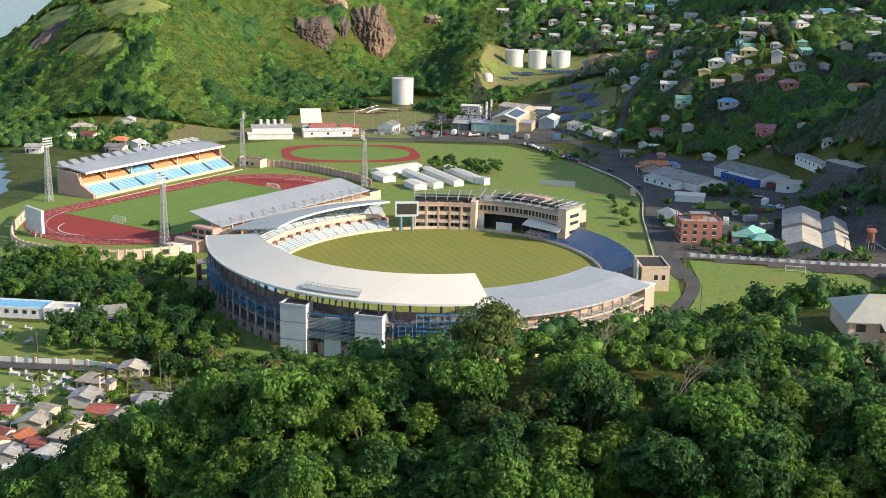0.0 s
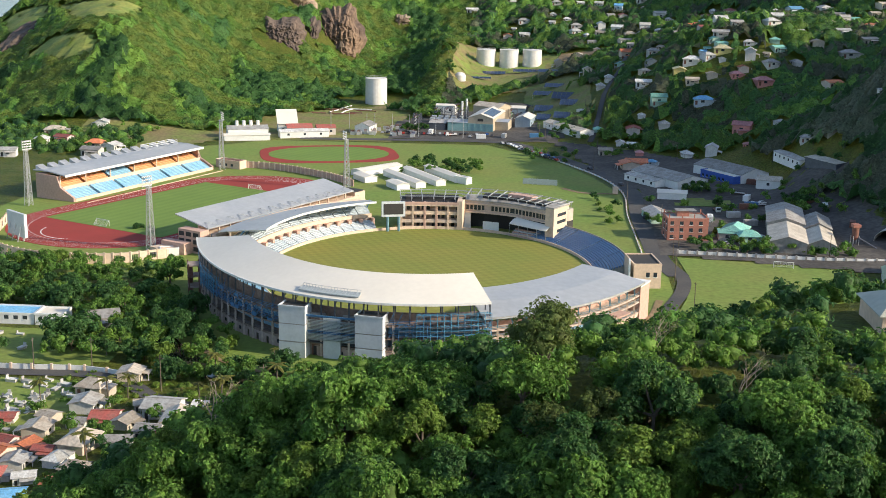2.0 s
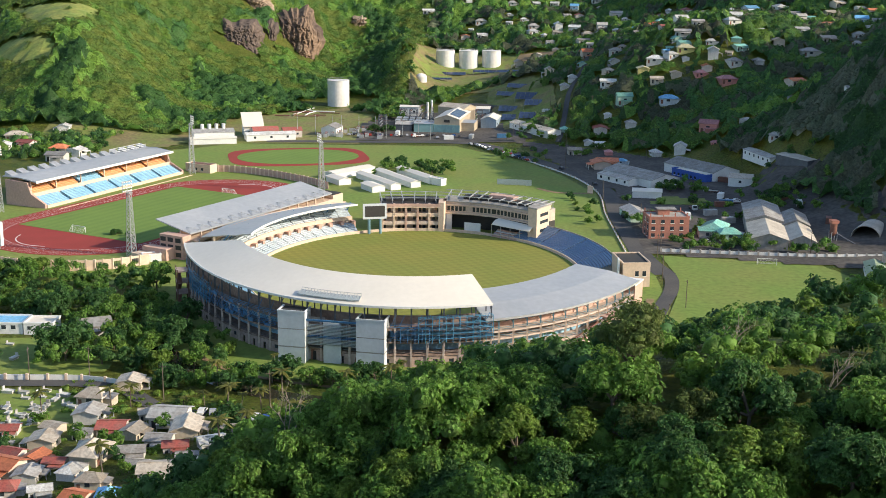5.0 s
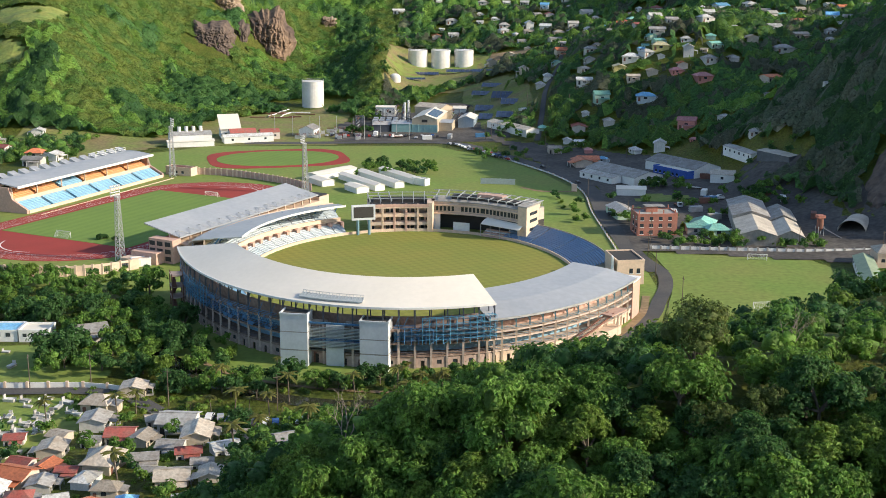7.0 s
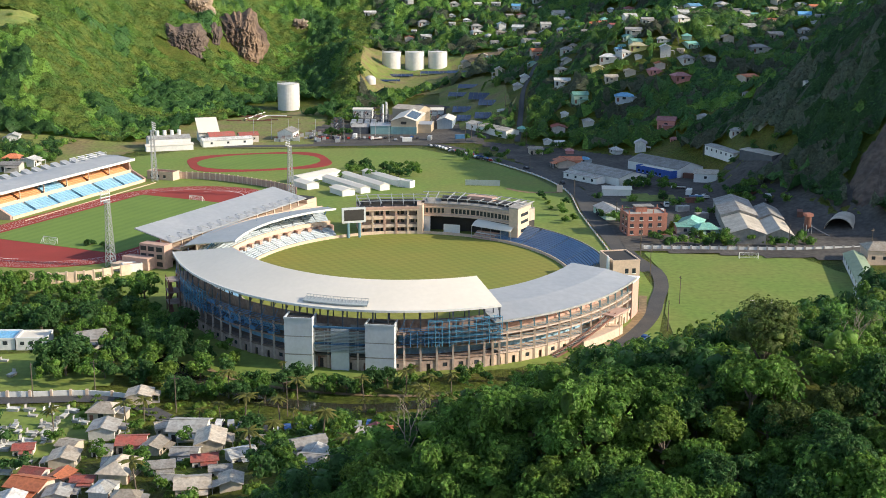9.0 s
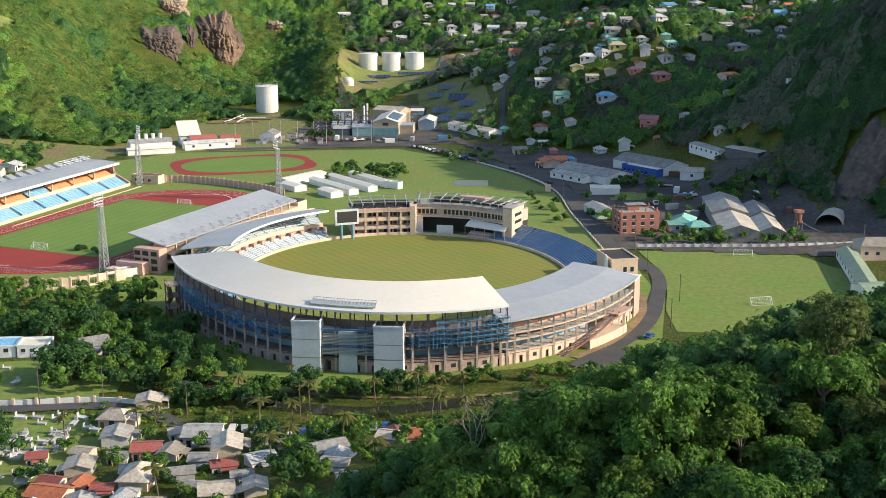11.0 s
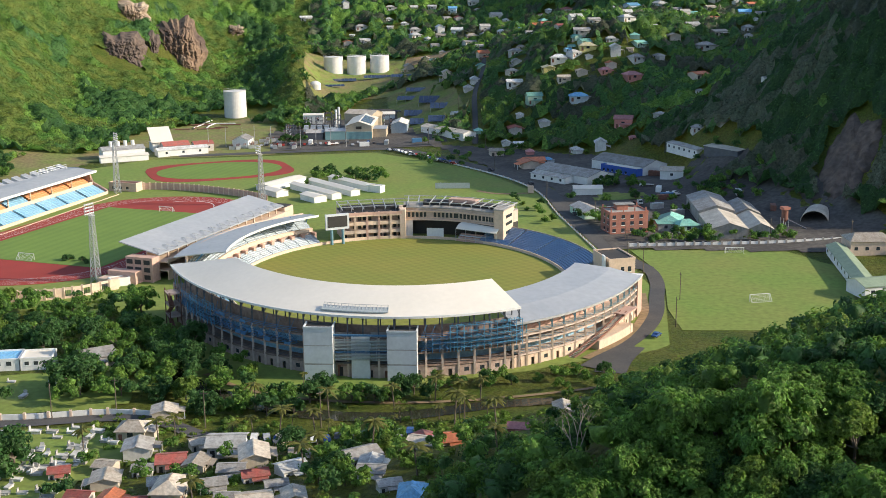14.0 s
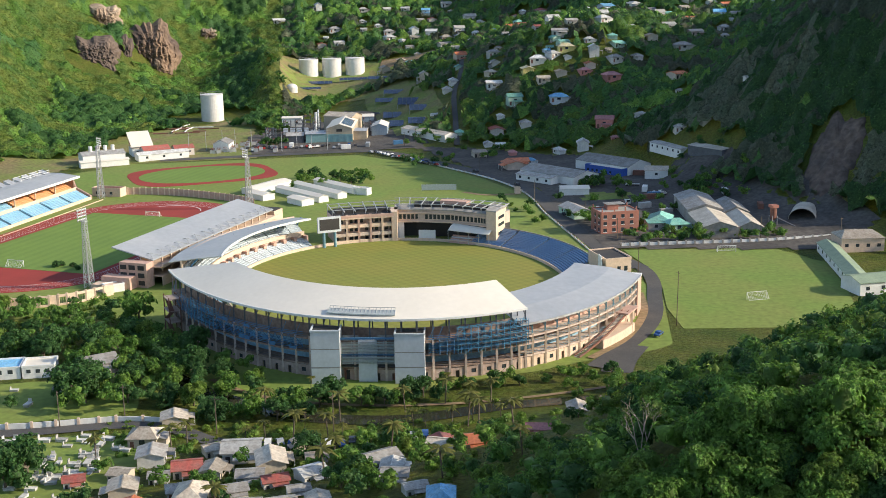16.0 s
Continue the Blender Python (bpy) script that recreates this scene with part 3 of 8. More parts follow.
for z in (8.2, 8.7, 9.2, 9.7, 10.2, 12.0, 12.5, 13.0):
    bm = mesh()
    ring_band(bm, angle_at(-80, 47), angle_at(-40, 0), -0.5, -0.4, z, z + 0.12, z, z + 0.12)
    part("blue_rail", bm, "blue_steel", stadium_w)
    bm = mesh()
    ring_band(bm, angle_at(-5, -8.5), TW1, -0.5, -0.4, z, z + 0.12, z, z + 0.12)
    part("blue_rail", bm, "blue_steel", stadium_w)


def scaffold(name, t0, t1, zs, material, label, seed, inset=-1.6):
    s = thing(name, label, "scaffold")
    rnd = random.Random(seed)
    ts = arc(OA, OB, t0, t1, 2.2)
    for t in ts:
        for i in (inset, inset + 1.1):
            bm = mesh()
            tube(bm, on_ring(t, i, zs[0]), on_ring(t, i, zs[-1]), 0.09, n=5)
            part("upright", bm, material, s)
    for z in zs[1:]:
        for i in (inset, inset + 1.1):
            for t, u in zip(ts, ts[1:]):
                bm = mesh()
                beam(bm, on_ring(t, i, z + rnd.uniform(-0.12, 0.12)), on_ring(u, i, z + rnd.uniform(-0.12, 0.12)), 0.1)
                part("ledger", bm, material, s)
        bm = mesh()
        ring_band(bm, t0, t1, inset + 0.1, inset + 1.0, z - 0.6, z - 0.54, z - 0.6, z - 0.54, step=9)
        part("deck", bm, "dark_steel", s)
    for t, u in zip(ts, ts[1:]):
        if rnd.random() < 0.7:
            bm = mesh()
            k = rnd.randrange(len(zs) - 1)
            beam(bm, on_ring(t, inset, zs[k]), on_ring(u, inset, zs[k + 1]), 0.12)
            part("brace", bm, material, s)
    return s


scaffold("scaffold", angle_at(3, -8), angle_at(24, -4), (7.6, 9, 10.4, 11.8, 13.4, 15.2), "cyan_steel", "light blue scaffolding along the end of the stand", 3)
scaffold("scaffold", angle_at(-76, 38), angle_at(-68, 22), (7.6, 9.2, 10.8, 12.4, 14.2), "cyan_steel", "light blue scaffolding at the curved stand's corner", 4)
scaffold("scaffold", angle_at(-2, -8.5), angle_at(6, -8.5), (7.6, 9, 10.6, 12.0), "blue_steel", "dark blue scaffolding on the middle floors", 8)

# stair towers in front of the stand
u_t = (Vector((-6.3, -11.4, 0)) - Vector((-37.6, -6.4, 0))).normalized()
tower_rz = math.atan2(u_t.y, u_t.x)


def stair_tower(x0, w, top):
    o = thing("stair_tower", "tall pale panelled stair tower on the stand's front", "stair tower", (-37.6, -6.4, 0), tower_rz, group="stair towers")
    cuts = [-0.6, 4.6, 5.0, top - 5.2, top - 4.9, top]
    for k in range(5):
        bm = mesh()
        inset = 0.0 if k % 2 == 0 else 0.12
        box(bm, x0 + inset, x0 + w - inset, inset, 5.5, cuts[k], cuts[k + 1])
        part("wall_panel" if k % 2 == 0 else "shadow_joint", bm, "panel" if k % 2 == 0 else "concrete", o)
    bm = mesh()
    box(bm, x0 - 0.15, x0 + w + 0.15, -0.15, 0.25, top, top + 0.5)
    box(bm, x0 - 0.15, x0 + 0.25, 0.25, 5.6, top, top + 0.5)
    box(bm, x0 + w - 0.25, x0 + w + 0.15, 0.25, 5.6, top, top + 0.5)
    part("parapet", bm, "panel", o)
    bm = mesh()
    box(bm, x0 + 0.3, x0 + w - 0.3, 0.3, 5.4, top + 0.02, top + 0.1)
    part("flat_roof", bm, "dark", o)
    return o


stair_tower(0.0, 8.1, 15.2)
stair_tower(23.3, 8.3, 14.2)
lou = thing("louvre_bay", "louvred bay between the stair towers with a pale central pier", "facade bay", (-37.6, -6.4, 0), tower_rz)
bm = mesh()
box(bm, 13.0, 18.2, 1.9, 4.5, -0.6, 12.2)
part("pier", bm, "panel", lou)
for x0, x1 in ((8.2, 12.9), (18.3, 23.2)):
    bm = mesh()
    box(bm, x0, x1, 4.0, 4.3, -0.6, 13)
    part("back_wall", bm, "concrete", lou)
    bm = mesh()
    box(bm, x0, x1, 2.6, 3.99, 4.2, 4.5)
    part("lintel", bm, "dark_steel", lou)
    bm = mesh()
    box(bm, x0 + 0.5, x1 - 0.5, 3.8, 3.99, -0.5, 3.6)
    d = part("gate", bm, "rust", lou)
    bm = mesh()
    box(bm, x0 + 1.1, x1 - 1.1, 3.66, 3.79, 0.2, 2.9)
    part("gate_panel", bm, "dark", d)
for k in range(15):
    z = 5.6 + k * 0.42
    bm = mesh()
    box(bm, 8.2, 23.2, 1.35, 1.75, z, z + 0.13)
    part("slat", bm, "blue_steel" if k in (5, 6) else "net", lou)
for k in range(6):
    bm = mesh()
    box(bm, 8.3 + k * 2.95, 8.42 + k * 2.95, 1.4, 1.55, 5.4, 12.0)
    part("mullion", bm, "steel", lou)
bm = mesh()
box(bm, 8.1, 23.3, 1.2, 1.6, 12.6, 13.1)
part("top_rail", bm, "blue_steel", lou)

# ---- grey-roofed stand ----
stadium_r = thing("east_stand", "curved cricket stand with a grey metal roof and open sunlit floors", "stadium stand")
bm = mesh()
rows = []
ts = arc(OA, OB, TR0, TR1, 2.0)
for t in ts:
    a, b, c = on_ring(t, -1.0, 13.6), on_ring(t, 9, 15.6), on_ring(t, 21, 16.4)
    rows.append([tuple(a), tuple(b), tuple(c), (c.x, c.y, c.z - 0.35), (b.x, b.y, b.z - 0.5), (a.x, a.y, a.z - 0.35)])
sweep(bm, rows)
roof_r = part("roof", bm, "roof_grey", stadium_r, "grey metal sheet roof")
bm = mesh()
ring_band(bm, TR0, TR1, -1.2, -0.9, 13.1, 13.75, 13.1, 13.75)
part("gutter", bm, "steel", stadium_r)
facade(stadium_r, TR0, TR1, (3.9, 7.4, 9.6), "cream", "cream", "pink_pale", (3, 14.2), (-0.6, 13.5), "teal_steel", seed=7)
bm = mesh()
ring_band(bm, TR0, TR1, 3.9, 4.25, 9.6, 11.0, 9.6, 11.0)
part("rear_wall", bm, "pink", stadium_r)
bm = mesh()
bank(bm, TR0, TR1, 4.3, 10.9, 1.2, FA + 2.5, FB + 2.5, 18)
part("seat_bank", bm, "seat_blue", stadium_r, "tiers of blue seats")
# outside stair flight
st = thing("outside_stair", "rust-red outside stair flight against the stand", "staircase")
sa, sb = angle_at(40, 4), angle_at(60, 24)
for i in (-3.2, -1.2):
    n = 8
    for k in range(n):
        bm = mesh()
        t, u = lerp(sa, sb, k / n), lerp(sa, sb, (k + 1) / n)
        beam(bm, on_ring(t, i, lerp(0.2, 7.6, k / n)), on_ring(u, i, lerp(0.2, 7.6, (k + 1) / n)), 0.25, 0.6)
        part("stringer", bm, "rust", st)
for k in range(34):
    t = lerp(sa, sb, k / 34)
    z = lerp(0.1, 7.6, k / 34)
    bm = mesh()
    beam(bm, on_ring(t, -3.2, z), on_ring(t, -1.2, z), 0.5, 0.12)
    part("tread", bm, "concrete", st)
bm = mesh()
ring_band(bm, angle_at(48, 11), angle_at(62, 27), -4.0, -0.4, -0.5, 3.0, -0.5, 3.0)
part("store_room", bm, "cream", st)
bm = mesh()
ring_band(bm, angle_at(58, 22), angle_at(64, 29), -4.2, -0.4, 7.2, 7.6, 7.2, 7.6)
part("landing", bm, "pink", st)
bm = mesh()
beam(bm, on_ring(angle_at(61, 25), -3.8, -0.5), on_ring(angle_at(61, 25), -3.8, 7.2), 0.5)
part("pier", bm, "cream", st)
endw = thing("end_tower", "salmon end wall tower closing the stand", "stair tower")
bm = mesh()
ring_band(bm, TR1 - 0.02, TR1 + 0.06, -0.5, 6, -0.5, 12.2, -0.5, 12.2)
part("wall", bm, "pink", endw)
bm = mesh()
ring_band(bm, TR1 - 0.025, TR1 + 0.065, -0.7, 6.2, 12.2, 12.6, 12.2, 12.6)
part("coping", bm, "white", endw)

# ---- uncovered navy seats ----
tb0, tb1 = angle_at(82, 106), angle_at(52, 168)
terrace = thing("open_terrace", "open terrace of navy seats split by stairs", "seating")
tb0 = math.radians(2)
tb1 = math.radians(55)
for k in range(4):
    a, b = lerp(tb0, tb1, k / 4), lerp(tb0, tb1, (k + 0.94) / 4)
    bm = mesh()
    ts = arc(FA + 10, FB + 10, a, b, 3)
    sweep(bm, [[(*ell(FA + x, FB + x, t)[:2], z) for x, z in steps(12, 2.5, 1.0, 0.9, 0.36, 0)] for t in ts])
    blk = part("seat_block", bm, "concrete", terrace)
    for r in range(12):
        bm = mesh()
        sec = []
        for t in ts:
            p, q = ell(FA + 2.7 + r, FB + 2.7 + r, t), ell(FA + 3.2 + r, FB + 3.2 + r, t)
            z = 0.9 + r * 0.36
            sec.append([(p.x, p.y, z), (q.x, q.y, z), (q.x, q.y, z + 0.75), (p.x, p.y, z + 0.4)])
        sweep(bm, sec)
        part("bench", bm, "seat_navy", blk)
bm = mesh()
sec = []
for t in arc(FA + 15, FB + 15, tb0, tb1, 3):
    p, q = ell(FA + 14.6, FB + 14.6, t), ell(FA + 14.9, FB + 14.9, t)
    sec.append([(p.x, p.y, 0), (q.x, q.y, 0), (q.x, q.y, 5.9), (p.x, p.y, 5.9)])
sweep(bm, sec)
part("rear_wall", bm, "concrete", terrace)

# boundary wall round the field
bm = mesh()
sec = []
for t in arc(FA, FB, 0, 2 * math.pi, 3)[:-1]:
    p, q = ell(FA + 1.8, FB + 1.8, t), ell(FA + 2.2, FB + 2.2, t)
    sec.append([(p.x, p.y, 0), (q.x, q.y, 0), (q.x, q.y, 1.25), (p.x, p.y, 1.25)])
sweep(bm, sec, closed=True)
tagged(part("boundary_wall", bm, "cream"), "low cream boundary wall round the cricket field", "wall", kind="structure")

# ---- cream control building by the gate ----
def block(name, label, x0, x1, y0, y1, h, wall, roof="dark", rz=0.0, at=(0, 0, 0), windows=(), group="", parapet=0.6):
    """A flat-roofed rendered block with parapet; windows: (side, position, sill, width, height)."""
    o = thing(name, label, "building", at, rz, group)
    bm = mesh()
    box(bm, x0, x1, y0, y1, -0.5, h)
    part("wall", bm, wall, o)
    bm = mesh()
    for a in ((x0 - .1, x1 + .1, y0 - .1, y0 + .3), (x0 - .1, x1 + .1, y1 - .3, y1 + .1), (x0 - .1, x0 + .3, y0 + .3, y1 - .3), (x1 - .3, x1 + .1, y0 + .3, y1 - .3)):
        box(bm, *a, h, h + parapet)
    part("parapet", bm, wall, o)
    bm = mesh()
    box(bm, x0 + .3, x1 - .3, y0 + .3, y1 - .3, h + 0.004, h + 0.15)
    part("flat_roof", bm, roof, o)
    for side, u, z, w, hh in windows:
        bm, fr = mesh(), mesh()
        if side == "s":
            box(bm, x0 + u, x0 + u + w, y0 - .06, y0 + .1, z, z + hh)
            box(fr, x0 + u - .15, x0 + u + w + .15, y0 - .16, y0, z - .2, z)
        elif side == "n":
            box(bm, x0 + u, x0 + u + w, y1 - .1, y1 + .06, z, z + hh)
            box(fr, x0 + u - .15, x0 + u + w + .15, y1, y1 + .16, z - .2, z)
        elif side == "e":
            box(bm, x1 - .1, x1 + .06, y0 + u, y0 + u + w, z, z + hh)
            box(fr, x1, x1 + .16, y0 + u - .15, y0 + u + w + .15, z - .2, z)
        else:
            box(bm, x0 - .06, x0 + .1, y0 + u, y0 + u + w, z, z + hh)
            box(fr, x0 - .16, x0, y0 + u - .15, y0 + u + w + .15, z - .2, z)
        p = part("window", bm, "glass", o)
        part("sill", fr, "white", p)
    return o


block("gatehouse", "cream rendered gatehouse with a flat dark roof", 0, 10, 0, 16, 8.6, "cream", at=(70, 84.6, 0), rz=0.16,
      windows=(("s", 4.5, 4.2, 1.3, 1.8), ("s", 7.2, 4.2, 1.3, 1.8), ("e", 3, 4.2, 1.4, 1.6), ("e", 8, 4.2, 1.4, 1.6)))
bl = thing("blade_wall", "white blade wall at the stand's end", "wall", (68.3, 84, 0))
bm = mesh()
vs = [bm.verts.new(p) for p in ((0, 0, 0), (0.5, 0, 0), (0.5, 6, 0), (0, 6, 0), (0, 1.5, 10), (0.5, 1.5, 10), (0.5, 5.2, 10), (0, 5.2, 10))]
for a in ((3, 2, 1, 0), (4, 5, 6, 7), (0, 1, 5, 4), (1, 2, 6, 5), (2, 3, 7, 6), (3, 0, 4, 7)):
    bm.faces.new([vs[i] for i in a])
part("blade", bm, "white", bl)

# ---- media pavilion at the far end ----
pav = thing("pavilion", "curved salmon-and-cream pavilion with balconies and roof frames", "pavilion")
PF = [(-24, 166.5), (-12, 168.5), (0, 169), (11, 167.5), (21.5, 163.5), (31, 156.5), (37.5, 150.5)]    # front line at the ground


def pav_line(u, back, z):
    """Point at u in 0..1 along the pavilion's front, moved back from the field."""
    k = u * (len(PF) - 1)
    i = min(int(k), len(PF) - 2)
    a, b = Vector((*PF[i], 0)), Vector((*PF[i + 1], 0))
    p = a.lerp(b, k - i)
    pa, pb = Vector((*PF[max(i - 1, 0)], 0)), Vector((*PF[min(i + 2, len(PF) - 1)], 0))
    d = ((b - a).normalized() * 2 + (b - pa).normalized() * (1 - (k - i)) + (pb - a).normalized() * (k - i)).normalized()
    q = p + Vector((-d.y, d.x, 0)) * back
    return Vector((q.x, q.y, z))


def pav_band(bm, u0, u1, b0, b1, z0, z1, n=10):
    rows = []
    for i in range(n + 1):
        u = lerp(u0, u1, i / n)
        a, b = pav_line(u, b0, 0), pav_line(u, b1, 0)
        rows.append([(a.x, a.y, z0), (b.x, b.y, z0), (b.x, b.y, z1), (a.x, a.y, z1)])
    sweep(bm, rows)


US = 0.345      # where the balcony wing meets the press wing
for u0, u1, b0, b1, z0, z1, m, nm in (
        (0, US, 3, 17, 0, 11.0, "pink_pale", "rear_wall"), (US, 1, 5, 17, 7.4, 12.2, "pink_pale", "press_wall"), (US, 1, 9, 17, 0, 7.4, "dark", "tunnel_wall"),
        (0, US, 0, 4, 2.9, 3.3, "cream", "floor_slab"), (0, US, 0, 4, 6.4, 6.9, "cream", "floor_slab"), (0, US, -0.5, 4, 10.2, 10.8, "cream", "floor_slab"),
        (0, US, -0.1, 0.25, 6.4, 7.9, "cream", "balcony_front"), (0, US, -0.1, 0.25, 2.9, 4.3, "pink_pale", "balcony_front"), (0, US, -0.1, 0.25, 0.0, 1.3, "cream", "balcony_front"),
        (0, US, -0.6, -0.3, 10.8, 12.0, "pink", "balcony_front"),
        (US, 1, 4.0, 5, 7.0, 7.5, "cream", "cornice"), (US, 1, 4.2, 5, 10.6, 11.1, "cream", "cornice"), (US, 1, 4.4, 17, 12.2, 12.6, "concrete", "roof_deck"),
        (0, US, -0.4, 17, 11.0, 11.2, "dark", "roof_deck")):
    bm = mesh()
    pav_band(bm, u0, u1, b0, b1, z0, z1)
    part(nm, bm, m, pav)
for i in range(6):      # balcony piers
    u = US * i / 5
    bm = mesh()
    beam(bm, pav_line(u, 0.2, 0), pav_line(u, 0.2, 12), 0.9, 1.0)
    part("pier", bm, "pink" if i in (2, 3) else "cream", pav)
for i in range(12):     # balcony windows and doors
    u = US * (i + 0.5) / 12
    for z0, z1 in ((0.3, 2.4), (4.4, 6.0), (7.9, 9.8)):
        if (i + int(z0)) % 4 == 1:
            continue
        bm = mesh()
        pav_band(bm, u - 0.009, u + 0.009, 2.86, 2.97, z0, z1, n=1)
        part("window", bm, "glass", pav)
for i in range(26):     # press-box windows
    u = US + (1 - US) * (i + 0.5) / 26
    du = (1 - US) / 26 * 0.33
    bm = mesh()
    pav_band(bm, u - du, u + du, 4.86, 4.97, 8.3, 10.3, n=1)
    w = part("window", bm, "glass", pav)
    bm = mesh()
    pav_band(bm, u - du * 1.2, u + du * 1.2, 4.7, 4.99, 8.05, 8.28, n=1)
    part("sill", bm, "cream", w)
for i in range(17):     # steel roof frames
    u = i / 16
    z = 13.4 if u > US else 12.2
    bm = mesh()
    beam(bm, pav_line(u, 1.5 if u < US else 5, z + 0.9), pav_line(u, 16.5, z + 1.9), 0.3, 0.45)
    beam(bm, pav_line(u, 5.5, z - 1.2), pav_line(u, 5.5, z + 1.2), 0.25)
    beam(bm, pav_line(u, 15.5, z - 1.2), pav_line(u, 15.5, z + 1.9), 0.25)
    part("roof_frame", bm, "steel", pav)
for b, z in ((5.6, 14.4), (10.5, 14.8), (15.5, 15.2)):
    for u0, u1, dz in ((0, US, -1.2), (US, 1, 0)):
        bm = mesh()
        pav_band(bm, u0, u1, b, b + 0.25, z + dz, z + dz + 0.25)
        part("purlin", bm, "steel", pav)
bm = mesh()
pav_band(bm, US + 0.12, 0.86, 9, 15, 12.7, 14.0)
part("plant_room", bm, "dark", pav)
bm = mesh()
pav_band(bm, 0.60, 0.74, 10, 14, 14.0, 15.4)
part("roof_hut", bm, "pink", pav)
bm = mesh()
pav_band(bm, 0.03, US - 0.02, 8.5, 15, 11.2, 12.3)
part("roof_vent", bm, "dark", pav)
# end wing at the terrace side
bm = mesh()
a, b, c, d = pav_line(0.97, 4.6, 0), pav_line(1, 4.6, 0), pav_line(1, 18, 0), pav_line(0.97, 18, 0)
flat(bm, [(37.5, 153.5), (41, 150.5), (47.2, 161.5), (42.5, 168)], 0, 14.2)
ew = part("end_wing", bm, "cream", pav)
for z in (4.6, 8.2, 11.2):
    bm = mesh()
    beam(bm, (42.4, 153.2, z), (45.8, 159.3, z), 0.35, 1.3)
    part("window_band", bm, "glass", ew)
bm = mesh()
flat(bm, [(37.2, 153.4), (41.1, 150.1), (47.6, 161.6), (42.5, 168.5)], 14.2, 14.7)
part("coping", bm, "concrete", ew)
bm = mesh()
pav_band(bm, US - 0.015, US + 0.02, -0.6, 9, 0, 12.6, n=2)
part("fin_wall", bm, "cream", pav)
bm = mesh()
pav_band(bm, US + 0.02, US + 0.06, 4.5, 5, 0.2, 7.2, n=2)
part("side_screen", bm, "panel", pav, "pale side panel")

# white canopy over the players' seats
can = thing("canopy", "white fabric canopy over terraced players' seats", "canopy")
bm = mesh()
A, B, C, D = Vector((25.5, 164.5, 7.4)), Vector((40.5, 153, 6.6)), Vector((38, 150, 5.2)), Vector((22.5, 160.5, 5.6))
rows = []
for i in range(7):
    s = i / 6
    p, q = A.lerp(B, s), D.lerp(C, s)
    r = p.lerp(q, 0.5) + Vector((0, 0, 0.5))
    rows.append([tuple(p), tuple(r), tuple(q), (q.x, q.y, q.z - 0.3), (r.x, r.y, r.z - 0.2), (p.x, p.y, p.z - 0.2)])
sweep(bm, rows)
part("roof", bm, "roof_white", can)
for i in range(5):
    p = D.lerp(C, i / 4)
    bm = mesh()
    beam(bm, (p.x, p.y + 0.3, 0), (p.x, p.y + 0.3, p.z - 0.2), 0.2)
    part("post", bm, "steel", can)
for k in range(5):
    bm = mesh()
    o = Vector((0.55, 0.85, 0)) * (k * 1.0 + 0.8)
    beam(bm, D * 1.0 + o - Vector((0, 0, D.z - 0.4 - k * 0.45)), C + o - Vector((0, 0, C.z - 0.4 - k * 0.45)), 1.0, 0.7)
    part("bench", bm, "panel" if k % 2 else "pink", can)

# sight screen and scoreboard
ss = thing("sight_screen", "white sight screen on wheels before the dark tunnel", "sight screen", (14.4, 166.8, 0.2), -0.3)
bm = mesh()
box(bm, -3.6, 3.6, -0.1, 0.1, 0.7, 4.3)
part("screen", bm, "white", ss)
for x in (-3, 0, 3):
    bm = mesh()
    beam(bm, (x, 0.3, 0), (x, 0.15, 4.2), 0.15)
    beam(bm, (x, 1.4, 0.1), (x, 0.2, 3.2), 0.12)
    beam(bm, (x, -0.6, 0.15), (x, 1.5, 0.15), 0.2)
    part("brace", bm, "steel", ss)
sb = thing("scoreboard", "large dark electronic scoreboard on two blue columns", "scoreboard", (-26.6, 160.6, 0), 0.28)
bm = mesh()
box(bm, -5.0, 5.0, -0.3, 0.9, 6.6, 13.0)
fr = part("frame", bm, "panel", sb)
bm = mesh()
box(bm, -4.2, 4.2, -0.42, -0.3, 7.6, 12.2)
part("screen", bm, "dark", fr, "unlit dark display")
for x in (-2.4, 2.4):
    bm = mesh()
    tube(bm, (x, 0.4, 0), (x, 0.4, 6.6), 0.6, n=14)
    part("column", bm, "teal_steel", sb)

# ---- stand on the athletics side, grey curved roof ----
ns = thing("north_stand", "curved stand with a grey roof and pale blue seats", "stadium stand")
TN0, TN1 = radians(180 - 62), radians(176)
bm = mesh()
rows = []
for t in arc(FA + 10, FB + 10, TN0, TN1, 3):
    s = (t - TN0) / (TN1 - TN0)
    wid = lerp(14, 19, s)
    p = ell(FA + 3.5, FB + 3.5, t)
    q = ell(FA + 3.5 + wid, FB + 3.5 + wid, t)
    m2 = p.lerp(q, 0.5)
    rows.append([(p.x, p.y, 12.4), (m2.x, m2.y, 11.65), (q.x, q.y, 10.6), (q.x, q.y, 10.3), (m2.x, m2.y, 11.3), (p.x, p.y, 11.9)])
sweep(bm, rows)
nr = part("roof", bm, "roof_grey", ns, "grey metal sheet roof")
bm = mesh()
rows = []
for t in arc(FA + 10, FB + 10, TN0, TN1, 3):
    p, q = ell(FA + 3.3, FB + 3.3, t), ell(FA + 3.6, FB + 3.6, t)
    rows.append([(p.x, p.y, 11.8), (q.x, q.y, 11.8), (q.x, q.y, 12.6), (p.x, p.y, 12.6)])
sweep(bm, rows)
part("fascia", bm, "white", nr)
